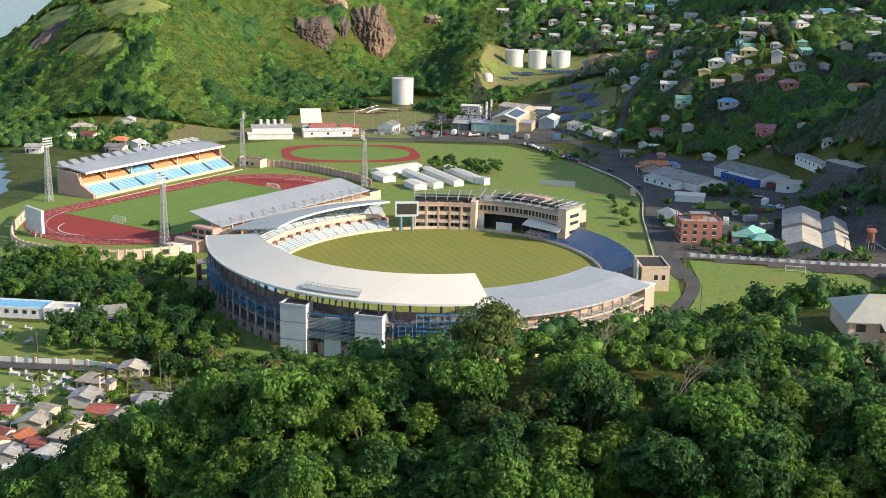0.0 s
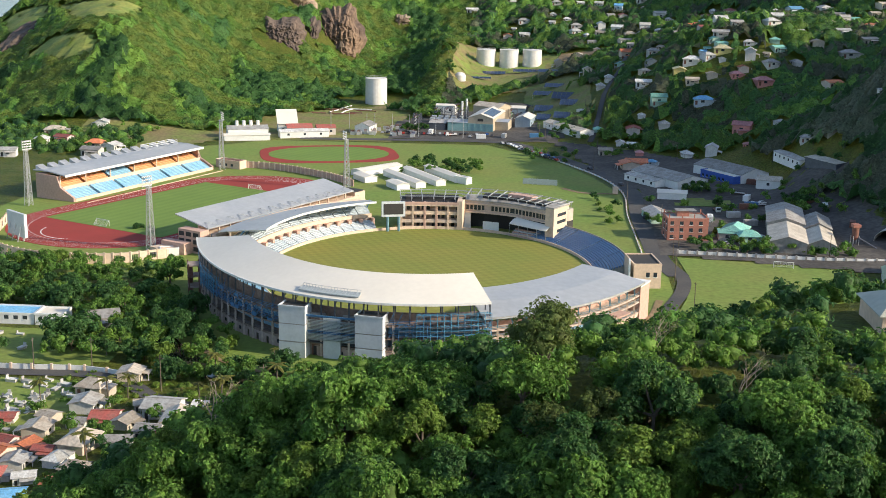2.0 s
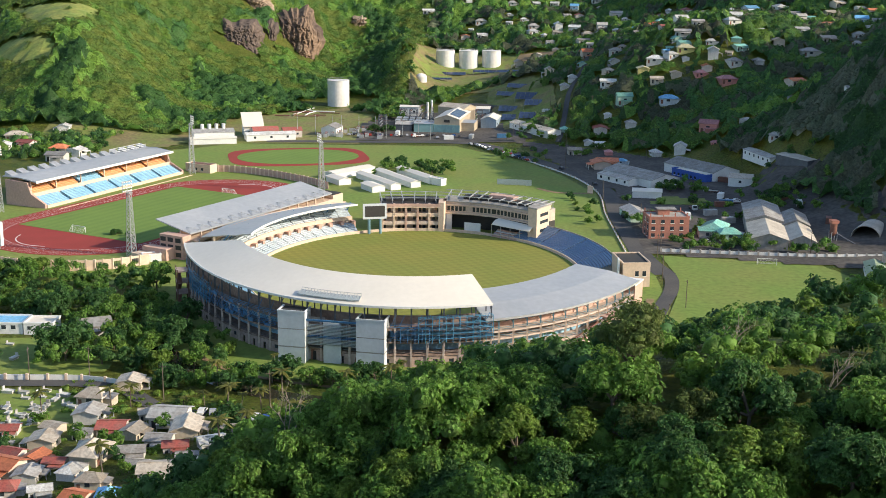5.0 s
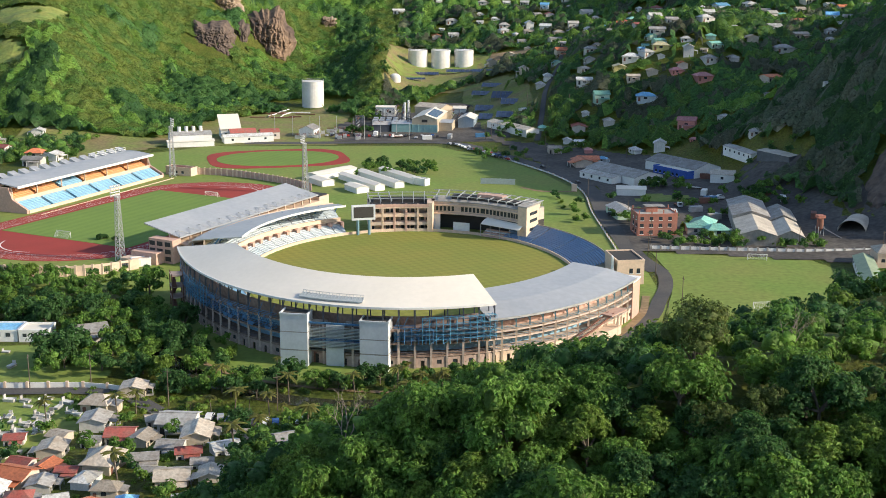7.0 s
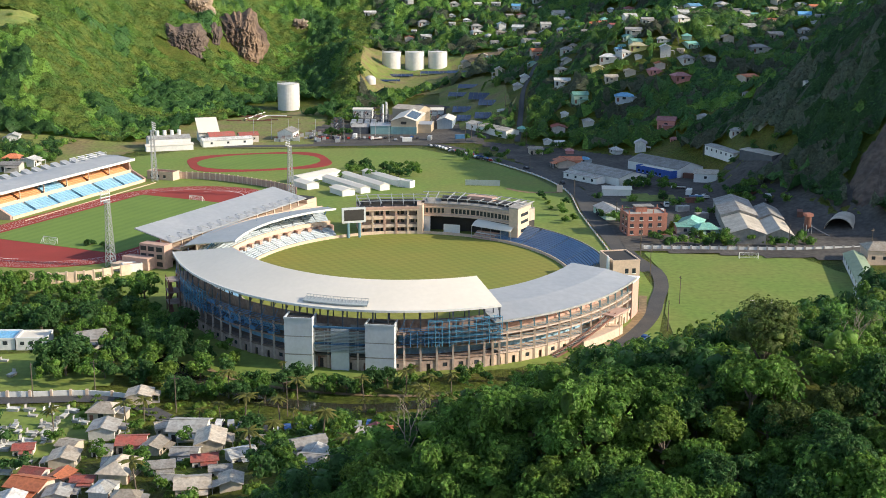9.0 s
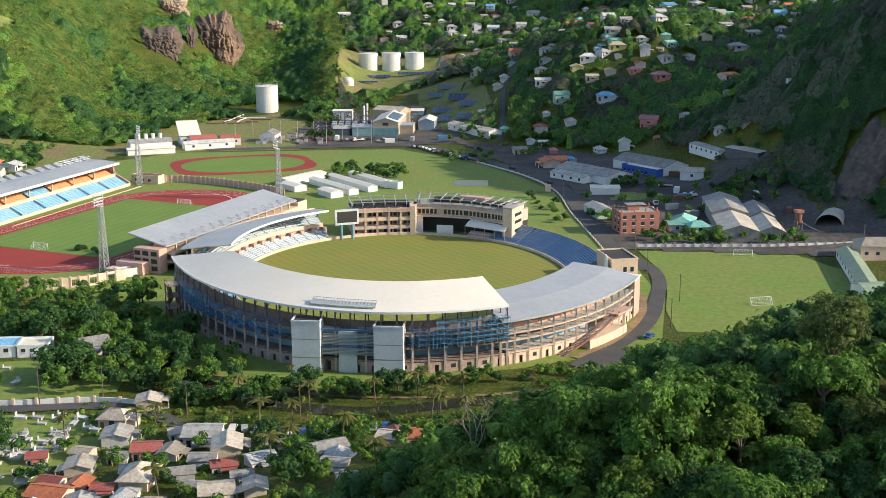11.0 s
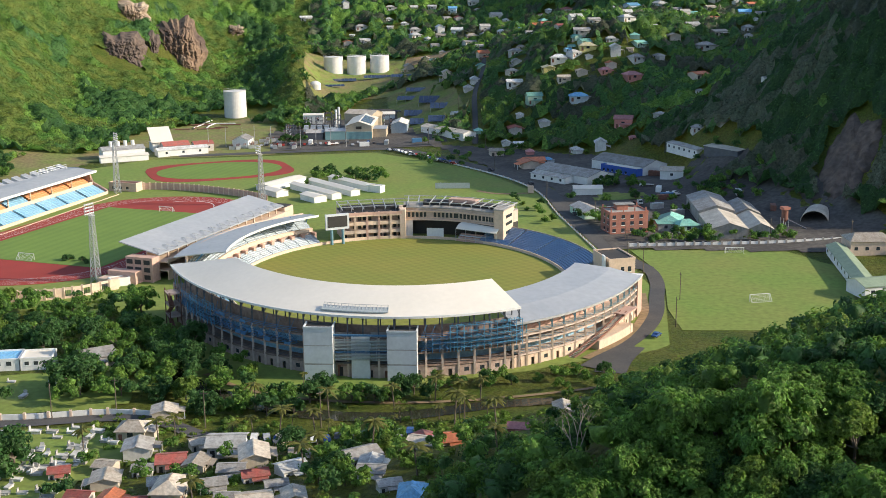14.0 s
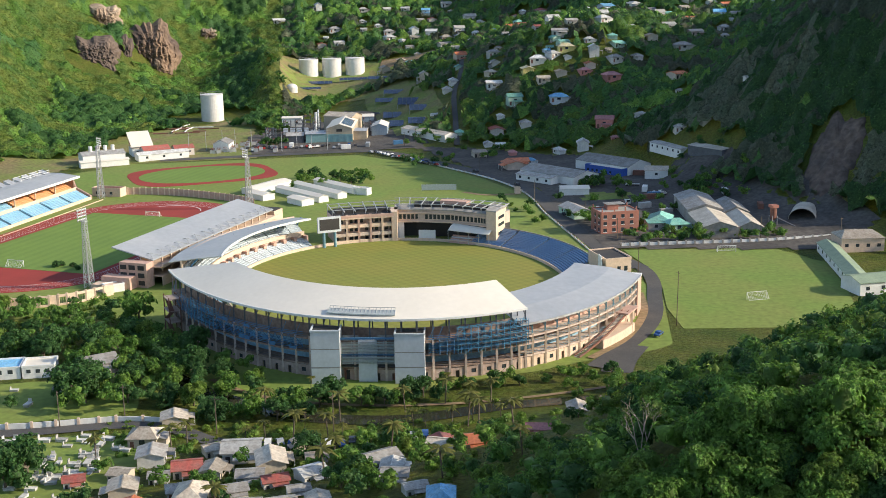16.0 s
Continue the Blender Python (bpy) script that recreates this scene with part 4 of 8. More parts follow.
for s in range(13):
    a, b = lerp(TN0, TN1, s / 13), lerp(TN0, TN1, (s + 0.93) / 13)
    for lo, (r0, z0, rise, nrow, matname) in enumerate(((2.5, 1.0, 0.40, 7, "seat_pale"), (10.5, 5.6, 0.5, 7, "seat_pale"))):
        bm = mesh()
        sec = []
        for t in arc(FA + 5, FB + 5, a, b, 3):
            sec.append([(*ell(FA + x, FB + x, t)[:2], z) for x, z in steps(nrow, r0, 1.0, z0, rise, z0 - 0.8)])
        sweep(bm, sec)
        part("seat_block", bm, matname, ns)
for b0, b1, z0, z1, m, nm in ((9.6, 10.2, 4.5, 6.1, "cream", "balcony_front"), (17.6, 18.2, 0, 11.0, "cream", "rear_wall"), (10.3, 10.8, 0, 4.6, "pink_pale", "concourse_wall")):
    bm = mesh()
    rows = []
    for t in arc(FA + 10, FB + 10, TN0, TN1, 3):
        p, q = ell(FA + b0, FB + b0, t), ell(FA + b1, FB + b1, t)
        rows.append([(p.x, p.y, z0), (q.x, q.y, z0), (q.x, q.y, z1), (p.x, p.y, z1)])
    sweep(bm, rows)
    part(nm, bm, m, ns)
for s in range(14):
    bm = mesh()
    t0 = lerp(TN0, TN1, (s - 0.16) / 13)
    rows = []
    for t in (t0, t0 + 0.022):
        rows.append([(*ell(FA + x, FB + x, t)[:2], z) for x, z in ((7.8, 0.5), (10.2, 0.5), (10.2, 4.4), (7.8, 4.4))])
    sweep(bm, rows)
    part("gangway_wall", bm, "pink", ns)
for t in arc(FA + 10, FB + 10, TN0, TN1, 9):
    bm = mesh()
    p, q, r = ell(FA + 17, FB + 17, t, 6), ell(FA + 12, FB + 12, t, 11.6), ell(FA + 17, FB + 17, t, 0)
    beam(bm, p, q, 0.35)
    beam(bm, r, p, 0.5)
    part("roof_prop", bm, "blue_steel", ns)

# ---- double-sided grandstand between the two grounds ----
g0, g1 = Vector((-100.3, 115.8, 0)), Vector((-57.5, 202.5, 0))
gl = (g1 - g0).length
gs = thing("long_stand", "long grandstand under a sloping grey roof with salmon end block", "stadium stand", tuple(g0), math.atan2(g1.y - g0.y, g1.x - g0.x))
bm = mesh()
sweep(bm, [[(x, 8.8, 13.5), (x, -8.6, 9.7), (x, -8.6, 9.3), (x, 8.8, 13.1)] for x in (0, gl * 0.25, gl * 0.5, gl * 0.75, gl)])
gr = part("roof", bm, "roof_grey", gs, "sloping grey metal sheet roof")
n = 15
for i in range(n):
    x0, x1 = gl * i / n, gl * (i + 1) / n
    bm = mesh()
    beam(bm, (x0 + 0.3, -8.3, 9.9), ((x0 + x1) / 2, -5.4, 11.3), 0.2)
    beam(bm, ((x0 + x1) / 2, -5.4, 11.3), (x1 - 0.3, -8.3, 9.9), 0.2)
    beam(bm, ((x0 + x1) / 2, -5.4, 11.3), ((x0 + x1) / 2, -3.8, 10.9), 0.2)
    part("truss", bm, "steel", gs)
    bm = mesh()
    beam(bm, (x0 + 0.3, -8, 0), (x0 + 0.3, -8, 9.4), 0.5)
    part("column", bm, "cream", gs)
for y0, y1, z0, z1, m, nm in ((-12, -3, 6.6, 7.1, "cream", "floor_slab"), (-12.2, -11.8, 7.1, 8.1, "cream", "balcony_front"), (-12, -3, 3.4, 3.8, "cream", "floor_slab"),
                              (-3.2, -2.8, 0, 10.6, "cream", "spine_wall"), (-12, -11.7, 0, 3.4, "cream", "base_wall")):
    bm = mesh()
    box(bm, 0.4, gl - 0.4, y0, y1, z0, z1)
    part(nm, bm, m, gs)
for k in range(9):
    bm = mesh()
    prof = [(10.5 - x, z) for x, z in steps(11, 0, 1.15, 1.4, 0.62, 0)]
    sweep(bm, [[(xx, y, z) for y, z in prof] for xx in (gl * k / 9 + 0.5, gl * (k + 0.9) / 9)])
    part("seat_block", bm, "seat_blue", gs)
for y, z, h in ((-9, 0, 12.0),):
    bm = mesh()
    box(bm, -4.5, 0.2, -8.4, 3, 0, 9.2)
    e = part("end_block", bm, "pink", gs)
    for zz in (1.0, 3.8, 6.6):
        for yy in (-7.4, -3.6, 0.0):
            bm = mesh()
            box(bm, -4.62, -4.4, yy, yy + 2.6, zz, zz + 1.7)
            part("window", bm, "dark", e)
    bm = mesh()
    box(bm, -9, -4.5, -4, 8, 0, 4.6)
    part("annexe", bm, "pink", gs)
    bm = mesh()
    box(bm, -14, -9, 0, 9, 0, 2.8)
    part("annexe", bm, "cream", gs)
bm = mesh()
box(bm, gl, gl + 8, -9, 5, 0, 8.6)
part("end_block", bm, "cream", gs)
bm = mesh()
box(bm, gl + 0.6, gl + 7.4, -8.4, 4.4, 8.6, 9.1)
part("flat_roof", bm, "dark", gs)
kiosk = block("store_box", "small white flat-roofed store by the wall", 0, 7, 0, 4, 2.6, "white", at=(-109, 103, 0), rz=0.4, roof="roof_white")

# ---- athletics ground ----
TC = Vector((-127, 194.5, 0))
TA = math.atan2(91.8, 44.1)
tu, tv = Vector((math.cos(TA), math.sin(TA), 0)), Vector((-math.sin(TA), math.cos(TA), 0))


def oval(r, half, n=28):
    """Plan of a running track: two straights of length 2*half and half-circles of radius r."""
    pts = []
    for i in range(n + 1):
        a = -math.pi / 2 + math.pi * i / n
        pts.append((half + r * math.cos(a), r * math.sin(a)))
    for i in range(n + 1):
        a = math.pi / 2 + math.pi * i / n
        pts.append((-half + r * math.cos(a), r * math.sin(a)))
    return pts


def at_track(pts):
    return [tuple((TC + tu * x + tv * y)[:2]) for x, y in pts]


lawn("athletics_verge", at_track(oval(53, 44)), "grass", "grass verge round the running track", 0.16)
lawn("running_track", at_track(oval(46, 42.2)), "track", "brick-red synthetic running track with red end zones", 0.24)
lawn("infield", at_track([(-52, -34), (51, -34), (51, 34), (-52, 34)]), "infield", "green football infield inside the track", 0.32)
for k in range(7):
    r0 = 36.8 + k * 1.3
    bm = mesh()
    o, i = at_track(oval(r0 + (0.08 if k else 0.22), 42.2)), at_track(oval(r0, 42.2))
    n = len(o)
    ov, iv = [bm.verts.new((x, y, 0.25)) for x, y in o], [bm.verts.new((x, y, 0.25)) for x, y in i]
    for j in range(n):
        bm.faces.new((iv[j], ov[j], ov[(j + 1) % n], iv[(j + 1) % n]))
    tagged(part("lane_line", bm, "line"), "white painted lane line on the red track", "marking", kind="structure")


def ring_line(cx, cy, r, a0, a1, w, z, plane):
    bm = mesh()
    n = 24
    ps = []
    for i in range(n + 1):
        a = lerp(a0, a1, i / n)
        ps.append([bm.verts.new((*plane(cx + (r + s) * math.cos(a), cy + (r + s) * math.sin(a)), z)) for s in (-w / 2, w / 2)])
    for a, b in zip(ps, ps[1:]):
        bm.faces.new((a[0], a[1], b[1], b[0]))
    return tagged(part("field_marking", bm, "line"), "white painted marking on the ground", "marking", kind="structure")


trk = lambda x, y: tuple((TC + tu * x + tv * y)[:2])
ring_line(-60, 2, 17, 1.9, 3.6, 0.5, 0.27, trk)
ring_line(62, 0, 15, -1.2, 0.9, 0.5, 0.27, trk)


def football_goal(at, rz, group):
    g = thing("football_goal", "white football goal frame with a net", "football goal", at, rz, group)
    for x in (-3.66, 3.66):
        bm = mesh()
        tube(bm, (x, 0, 0), (x, 0, 2.44), 0.11, n=8)
        tube(bm, (x, 0, 2.4), (x, 1.9, 0.1), 0.07, n=6)
        part("post", bm, "line", g)
    bm = mesh()
    tube(bm, (-3.7, 0, 2.44), (3.7, 0, 2.44), 0.11, n=8)
    tube(bm, (-3.66, 1.9, 0.1), (3.66, 1.9, 0.1), 0.06, n=6)
    part("crossbar", bm, "line", g)
    bm = mesh()
    for i in range(13):
        x = -3.6 + i * 0.6
        beam(bm, (x, 0, 2.42), (x, 1.9, 0.12), 0.03)
    for i in range(1, 6):
        beam(bm, (-3.66, 1.9 * i / 6, 2.42 - 2.3 * i / 6), (3.66, 1.9 * i / 6, 2.42 - 2.3 * i / 6), 0.03)
    part("net", bm, "line", g)
    return g


football_goal((*trk(-49, 2), 0.32), TA + math.pi / 2, "infield goals")
football_goal((*trk(49.5, 1), 0.32), TA - math.pi / 2, "infield goals")
football_goal((115.5, 55.5, 0.16), math.pi + 0.1, "pitch goals")
football_goal((129.3, 123, 0.16), -0.1, "pitch goals")


def floodlight(x, y, h, rz):
    """Lattice floodlight mast with a lamp frame."""
    o = thing("floodlight_mast", "tall grey lattice floodlight mast with a bank of lamps", "floodlight", (x, y, 0), rz, group="floodlight masts")
    w0, w1 = 1.35, 0.6
    half = lambda z: lerp(w0, w1, z / h)
    for sx, sy in ((-1, -1), (1, -1), (1, 1), (-1, 1)):
        bm = mesh()
        beam(bm, (sx * w0, sy * w0, 0), (sx * w1, sy * w1, h), 0.26)
        part("leg", bm, "steel", o)
    n = 12
    for k in range(n):
        z0, z1 = h * k / n, h * (k + 1) / n
        a, b = half(z0), half(z1)
        bm = mesh()
        for p, q in (((-a, -a), (b, -b)), ((a, -a), (b, b)), ((a, a), (-b, b)), ((-a, a), (-b, -b)), ((a, -a), (-b, -b)), ((-a, a), (b, b))):
            beam(bm, (*p, z0), (*q, z1), 0.11)
        for p, q in (((-b, -b), (b, -b)), ((b, -b), (b, b)), ((b, b), (-b, b)), ((-b, b), (-b, -b))):
            beam(bm, (*p, z1), (*q, z1), 0.11)
        part("lattice_bay", bm, "steel", o)
    bm = mesh()
    for z in (h, h + 1.3, h + 2.6, h + 3.9):
        beam(bm, (-2.5, -0.9, z), (2.5, -0.9, z), 0.14)
    for xx in (-2.3, 0, 2.3):
        beam(bm, (xx, -0.8, h - 0.5), (xx, -0.8, h + 4.2), 0.16)
    fr = part("lamp_frame", bm, "steel", o)
    for i in range(6):
        for k in range(4):
            bm = mesh()
            tube(bm, (-2.1 + i * 0.84, -0.7, h + 0.2 + k * 1.15), (-2.1 + i * 0.84, -1.2, h + 0.05 + k * 1.15), 0.22, 0.34, n=8)
            part("lamp", bm, "white", fr)
    bm = mesh()
    box(bm, -1.0, 1.0, -1.0, 1.0, h - 0.6, h - 0.4)
    part("service_deck", bm, "steel", o)


floodlight(-116, 112.5, 25.5, radians(-120))
floodlight(-62, 249, 25.5, radians(-60))
floodlight(-137.5, 293, 27, radians(120))
floodlight(-198, 186, 26, radians(60))

# main athletics grandstand with orange and blue seats
b0, c0 = Vector((-186, 199, 0)), Vector((-148, 294, 0))
hl = (c0 - b0).length
ag = thing("athletics_stand", "athletics grandstand with orange and blue seats under a grey roof", "stadium stand", tuple(b0), math.atan2(c0.y - b0.y, c0.x - b0.x))
bm = mesh()
sweep(bm, [[(x, -0.5, 11.9), (x, 10, 13.2), (x, 19.5, 13.0), (x, 19.5, 12.6), (x, 10, 12.7), (x, -0.5, 11.3)] for x in (0, hl / 2, hl)])
ar = part("roof", bm, "roof_grey", ag, "grey metal roof with a white fascia")
bm = mesh()
box(bm, 0, hl, -0.75, -0.45, 11.0, 12.1)
part("fascia", bm, "white", ar)
for i in range(14):
    bm = mesh()
    x = hl * (i + 0.5) / 14
    vs = [bm.verts.new(p) for p in ((x - 2.2, 15, 13.1), (x + 2.2, 15, 13.1), (x + 2.2, 19.2, 13.1), (x - 2.2, 19.2, 13.1), (x - 2.2, 19.2, 14.9), (x + 2.2, 19.2, 14.9))]
    for f in ((3, 2, 1, 0), (0, 1, 5, 4), (2, 3, 4, 5), (1, 2, 5), (3, 0, 4)):
        bm.faces.new([vs[j] for j in f])
    part("roof_vent", bm, "steel", ar)
bm = mesh()
for x in (hl * 0.72, hl * 0.8, hl * 0.88, hl * 0.96):
    beam(bm, (x, 14, 13), (x, 14, 15.2), 0.15)
    beam(bm, (x, 18, 13), (x, 18, 15.2), 0.15)
for y in (14, 18):
    for z in (14.2, 15.2):
        beam(bm, (hl * 0.72, y, z), (hl * 0.96, y, z), 0.15)
part("roof_rail", bm, "white", ar)
for k in range(6):
    x0, x1 = hl * k / 6 + 0.6, hl * (k + 0.93) / 6
    for pr, tone, words in ((steps(8, -6, 0.95, 1.5, 0.46, 0), "seat_blue", "bright blue seats"),
                            (steps(7, 4.0, 0.95, 6.4, 0.55, 5.0), "seat_blue" if k == 2 else "seat_orange", "blue seats" if k == 2 else "orange seats")):
        bm = mesh()
        sweep(bm, [[(xx, y, z) for y, z in pr] for xx in (x0, x1)])
        part("seat_block", bm, tone, ag, words)
for k in range(7):
    x = hl * k / 6 - (0.3 if k else -0.2)
    bm = mesh()
    beam(bm, (x, 3, 0), (x, 3, 11.3), 0.5)
    beam(bm, (x, 12, 4), (x, 2, 12.0), 0.35)
    part("column", bm, "cream", ag)
for y0, y1, z0, z1, m, nm in ((1.8, 3.6, 0, 5.6, "cream", "tier_wall"), (1.6, 1.85, 5.6, 6.3, "cream", "balcony_front"), (12, 17, 0, 11.6, "cream", "rear_wall"),
                              (11.7, 12.0, 9.2, 10.8, "glass", "window_band"), (-6.4, -6.0, 0, 1.6, "cream", "front_wall"), (-13, -12.85, 0.1, 0.45, "cream", "trackside_rail")):
    bm = mesh()
    box(bm, 0.2, hl - 0.2, y0, y1, z0, z1)
    part(nm, bm, m, ag)
for x0, x1 in ((-1.0, 0.2), (hl - 0.2, hl + 1.0)):
    bm = mesh()
    vs = [bm.verts.new((x, y, z)) for x in (x0, x1) for y, z in ((-6, 0), (17, 0), (17, 11.8), (4, 11.2), (2, 6), (-6, 2))]
    bm.faces.new(vs[:6][::-1]), bm.faces.new(vs[6:])
    for j in range(6):
        bm.faces.new((vs[j], vs[(j + 1) % 6], vs[6 + (j + 1) % 6], vs[6 + j]))
    part("end_wall", bm, "pink", ag)
block("ticket_block", "low cream ticket block behind the track", 0, 16, 0, 6, 4.0, "cream", at=(-143, 301, 0), rz=-0.4, roof="rust",
      windows=(("s", 2, 1.2, 1.5, 1.4), ("s", 6, 1.2, 1.5, 1.4), ("s", 10, 1.2, 1.5, 1.4)))


# perimeter wall with openings, segment by segment
def perimeter(name, line, h, wall, label, step=3.2, gap=True, pier="cream"):
    o = thing(name, label, "wall")
    c = polyline([(x, y, 0) for x, y in line], step)
    for i, (p, q) in enumerate(zip(c, c[1:])):
        d = (q - p).normalized()
        bm = mesh()
        beam(bm, p - d * .25 + Vector((0, 0, 0)), p - d * .25 + Vector((0, 0, h + .3)), 0.7)
        part("pier", bm, pier, o)
        bm = mesh()
        if gap and i % 2:
            beam(bm, p + Vector((0, 0, 0.45)), q + Vector((0, 0, 0.45)), 0.35, 0.9)
            beam(bm, p + Vector((0, 0, h - .45)), q + Vector((0, 0, h - .45)), 0.35, 0.9)
            w = part("wall_bay", bm, wall, o)
            bm = mesh()
            for k in range(4):
                r = p.lerp(q, (k + 0.5) / 4)
                beam(bm, r + Vector((0, 0, 0.9)), r + Vector((0, 0, h - 0.9)), 0.12)
            part("grille", bm, "dark", w)
        else:
            beam(bm, p + Vector((0, 0, h / 2)), q + Vector((0, 0, h / 2)), 0.3, h)
            part("wall_bay", bm, wall, o)
    return o


perimeter("perimeter_wall", [(-192, 150), (-184, 122), (-172, 100), (-155, 90), (-138, 87.5), (-120, 91), (-106, 101)], 4.0, "cream", "curved cream stadium wall with barred openings")
perimeter("back_wall", [(-137, 300), (-122, 301), (-106, 296), (-88, 285), (-70, 270), (-60, 258)], 3.6, "pink", "salmon ribbed wall behind the running track", gap=False)
sl = thing("video_board", "large pale video board seen from behind on steel legs", "scoreboard", (-174, 121, 0), radians(-38))
bm = mesh()
box(bm, -7, 7, -0.5, 0.7, 1.8, 11.4)
part("cabinet", bm, "panel", sl)
for x in (-4.5, 0, 4.5):
    bm = mesh()
    beam(bm, (x, 0.1, 0), (x, 0.1, 3.2), 0.5)
    beam(bm, (x, 0, 0), (x, -2.6, 0.1), 0.3)
    beam(bm, (x, -2.6, 0.1), (x, -0.4, 7), 0.25)
    part("leg", bm, "steel", sl)

# ---- warm-up track ----
WC, WA = Vector((-91, 356, 0)), 0.28


def oblong(a, b, power, n=64):
    """Plan of a rounded oblong; power 2 is an ellipse."""
    out = []
    for i in range(n):
        c, s = math.cos(2 * math.pi * i / n), math.sin(2 * math.pi * i / n)
        x, y = a * math.copysign(abs(c) ** (2 / power), c), b * math.copysign(abs(s) ** (2 / power), s)
        out.append((WC.x + x * math.cos(WA) - y * math.sin(WA), WC.y + x * math.sin(WA) + y * math.cos(WA)))
    return out


lawn("warm_up_track", oblong(40, 31.5, 3.6), "track", "small red warm-up track", 0.22)
lawn("warm_up_field", oblong(35, 26, 2.2), "infield", "green oval inside the warm-up track", 0.30)

# ---- football pitch fixtures, screens and huts on the grass ----
net = thing("practice_screen", "long grey mesh practice screen on posts", "screen", (24.5, 281, 0), -0.13)
for k in range(7):
    bm = mesh()
    box(bm, k * 2.55, k * 2.55 + 2.5, -0.06, 0.06, 0.3, 3.2)
    part("mesh_panel", bm, "net", net)
    bm = mesh()
    beam(bm, (k * 2.55, 0.1, 0), (k * 2.55, 0.1, 3.3), 0.12)
    part("post", bm, "steel", net)


def gable(name, label, w, d, h, ridge, wall, roof, at, rz, group="", axis_x=True, base=0.0, over=0.4, windows=3, thick=0.15, hip=0.0, category="shed"):
    """A gabled or hipped building: walls, roof slopes with ribs, doors and windows."""
    o = thing(name, label, category, at, rz, group)
    bm = mesh()
    vs = [bm.verts.new(p) for p in ((0, 0, -base), (w, 0, -base), (w, d, -base), (0, d, -base), (0, 0, h), (w, 0, h), (w, d, h), (0, d, h))]
    for f in ((3, 2, 1, 0), (0, 1, 5, 4), (2, 3, 7, 6), (1, 2, 6, 5), (3, 0, 4, 7)):
        bm.faces.new([vs[j] for j in f])
    if hip <= 0:
        r0, r1 = bm.verts.new((0, d / 2, h + ridge)), bm.verts.new((w, d / 2, h + ridge))
        bm.faces.new((vs[7], vs[4], r0))
        bm.faces.new((vs[5], vs[6], r1))
    bmesh.ops.recalc_face_normals(bm, faces=bm.faces)
    part("wall", bm, wall, o)
    e = over
    sl = ridge / (d / 2)
    lowz = h - e * sl
    up = Vector((0, 0, thick))
    ridge_a, ridge_b = Vector((-e + hip, d / 2, h + ridge)), Vector((w + e - hip, d / 2, h + ridge))
    c = [Vector((-e, -e, lowz)), Vector((w + e, -e, lowz)), Vector((w + e, d + e, lowz)), Vector((-e, d + e, lowz))]
    faces = [(c[0], c[1], ridge_b, ridge_a), (c[2], c[3], ridge_a, ridge_b)]
    if hip > 0:
        faces += [(c[1], c[2], ridge_b), (c[3], c[0], ridge_a)]
    for f in faces:
        bm = mesh()
        lo, hi = [bm.verts.new(p + up * 0.05) for p in f], [bm.verts.new(p + up) for p in f]
        bm.faces.new(hi), bm.faces.new(lo[::-1])
        for j in range(len(f)):
            bm.faces.new((lo[j], lo[(j + 1) % len(f)], hi[(j + 1) % len(f)], hi[j]))
        part("roof_slope", bm, roof, o)
    for k in range(windows):
        x = w * (k + 0.5) / windows
        ww, hh = min(1.4, w / windows * 0.5), min(1.3, h * 0.4)
        for y in (-0.05, d - 0.05):
            bm = mesh()
            box(bm, x - ww / 2, x + ww / 2, y, y + 0.1, h * 0.42, h * 0.42 + hh)
            part("window", bm, "glass", o)
    return o



def crest(x, y, w, d, rz):
    """Highest ground along a building's front."""
    c, s = math.cos(rz), math.sin(rz)
    return max(height(x + c * a - s * b, y + s * a + c * b) for a in (0, w / 2, w) for b in (0, d * 0.3)) - 0.3


# ---- houses ----
PAINT = {"w": ("white_tin", (0.58, 0.58, 0.56), (0.42, 0.40, 0.37)), "g": ("grey_tin", (0.37, 0.36, 0.34), (0.26, 0.235, 0.21)),
         "t": ("weathered_tan_tin", (0.46, 0.41, 0.34), (0.36, 0.30, 0.235)), "r": ("rust_red_tin", (0.34, 0.085, 0.065), (0.26, 0.11, 0.085)),
         "o": ("orange_tile", (0.58, 0.19, 0.085), (0.46, 0.15, 0.07)), "b": ("blue_tin", (0.13, 0.36, 0.60), (0.20, 0.42, 0.60)),
         "e": ("green_tin", (0.16, 0.40, 0.34), (0.22, 0.42, 0.34)), "y": ("cream_yellow_tin", (0.62, 0.55, 0.32), (0.5, 0.45, 0.3)),
         "p": ("pink_tin", (0.50, 0.22, 0.22), (0.42, 0.20, 0.20))}
for code, (nm, c1, c2) in PAINT.items():
    M["roof_" + code] = mat(nm, c1, c2, rough=0.6, big=0.35, fine=1.6, spread=0.25, obj=0.36)
WALLS = {"w": (0.70, 0.69, 0.66), "g": (0.62, 0.60, 0.56), "t": (0.60, 0.52, 0.42), "r": (0.62, 0.56, 0.52), "o": (0.66, 0.55, 0.46), "b": (0.60, 0.66, 0.70),
         "e": (0.45, 0.62, 0.50), "y": (0.68, 0.58, 0.22), "p": (0.62, 0.27, 0.24)}
for code, c in WALLS.items():
    M["wall_" + code] = mat("painted_wall_" + PAINT[code][0], c, tuple(v * 0.82 for v in c), rough=0.85, big=0.3, fine=1.5, spread=0.1, obj=0.1)
WORDS = {"w": "white", "g": "grey", "t": "weathered tan", "r": "rust-red", "o": "orange", "b": "blue", "e": "green", "y": "cream-yellow", "p": "pink"}
house_kit = {}


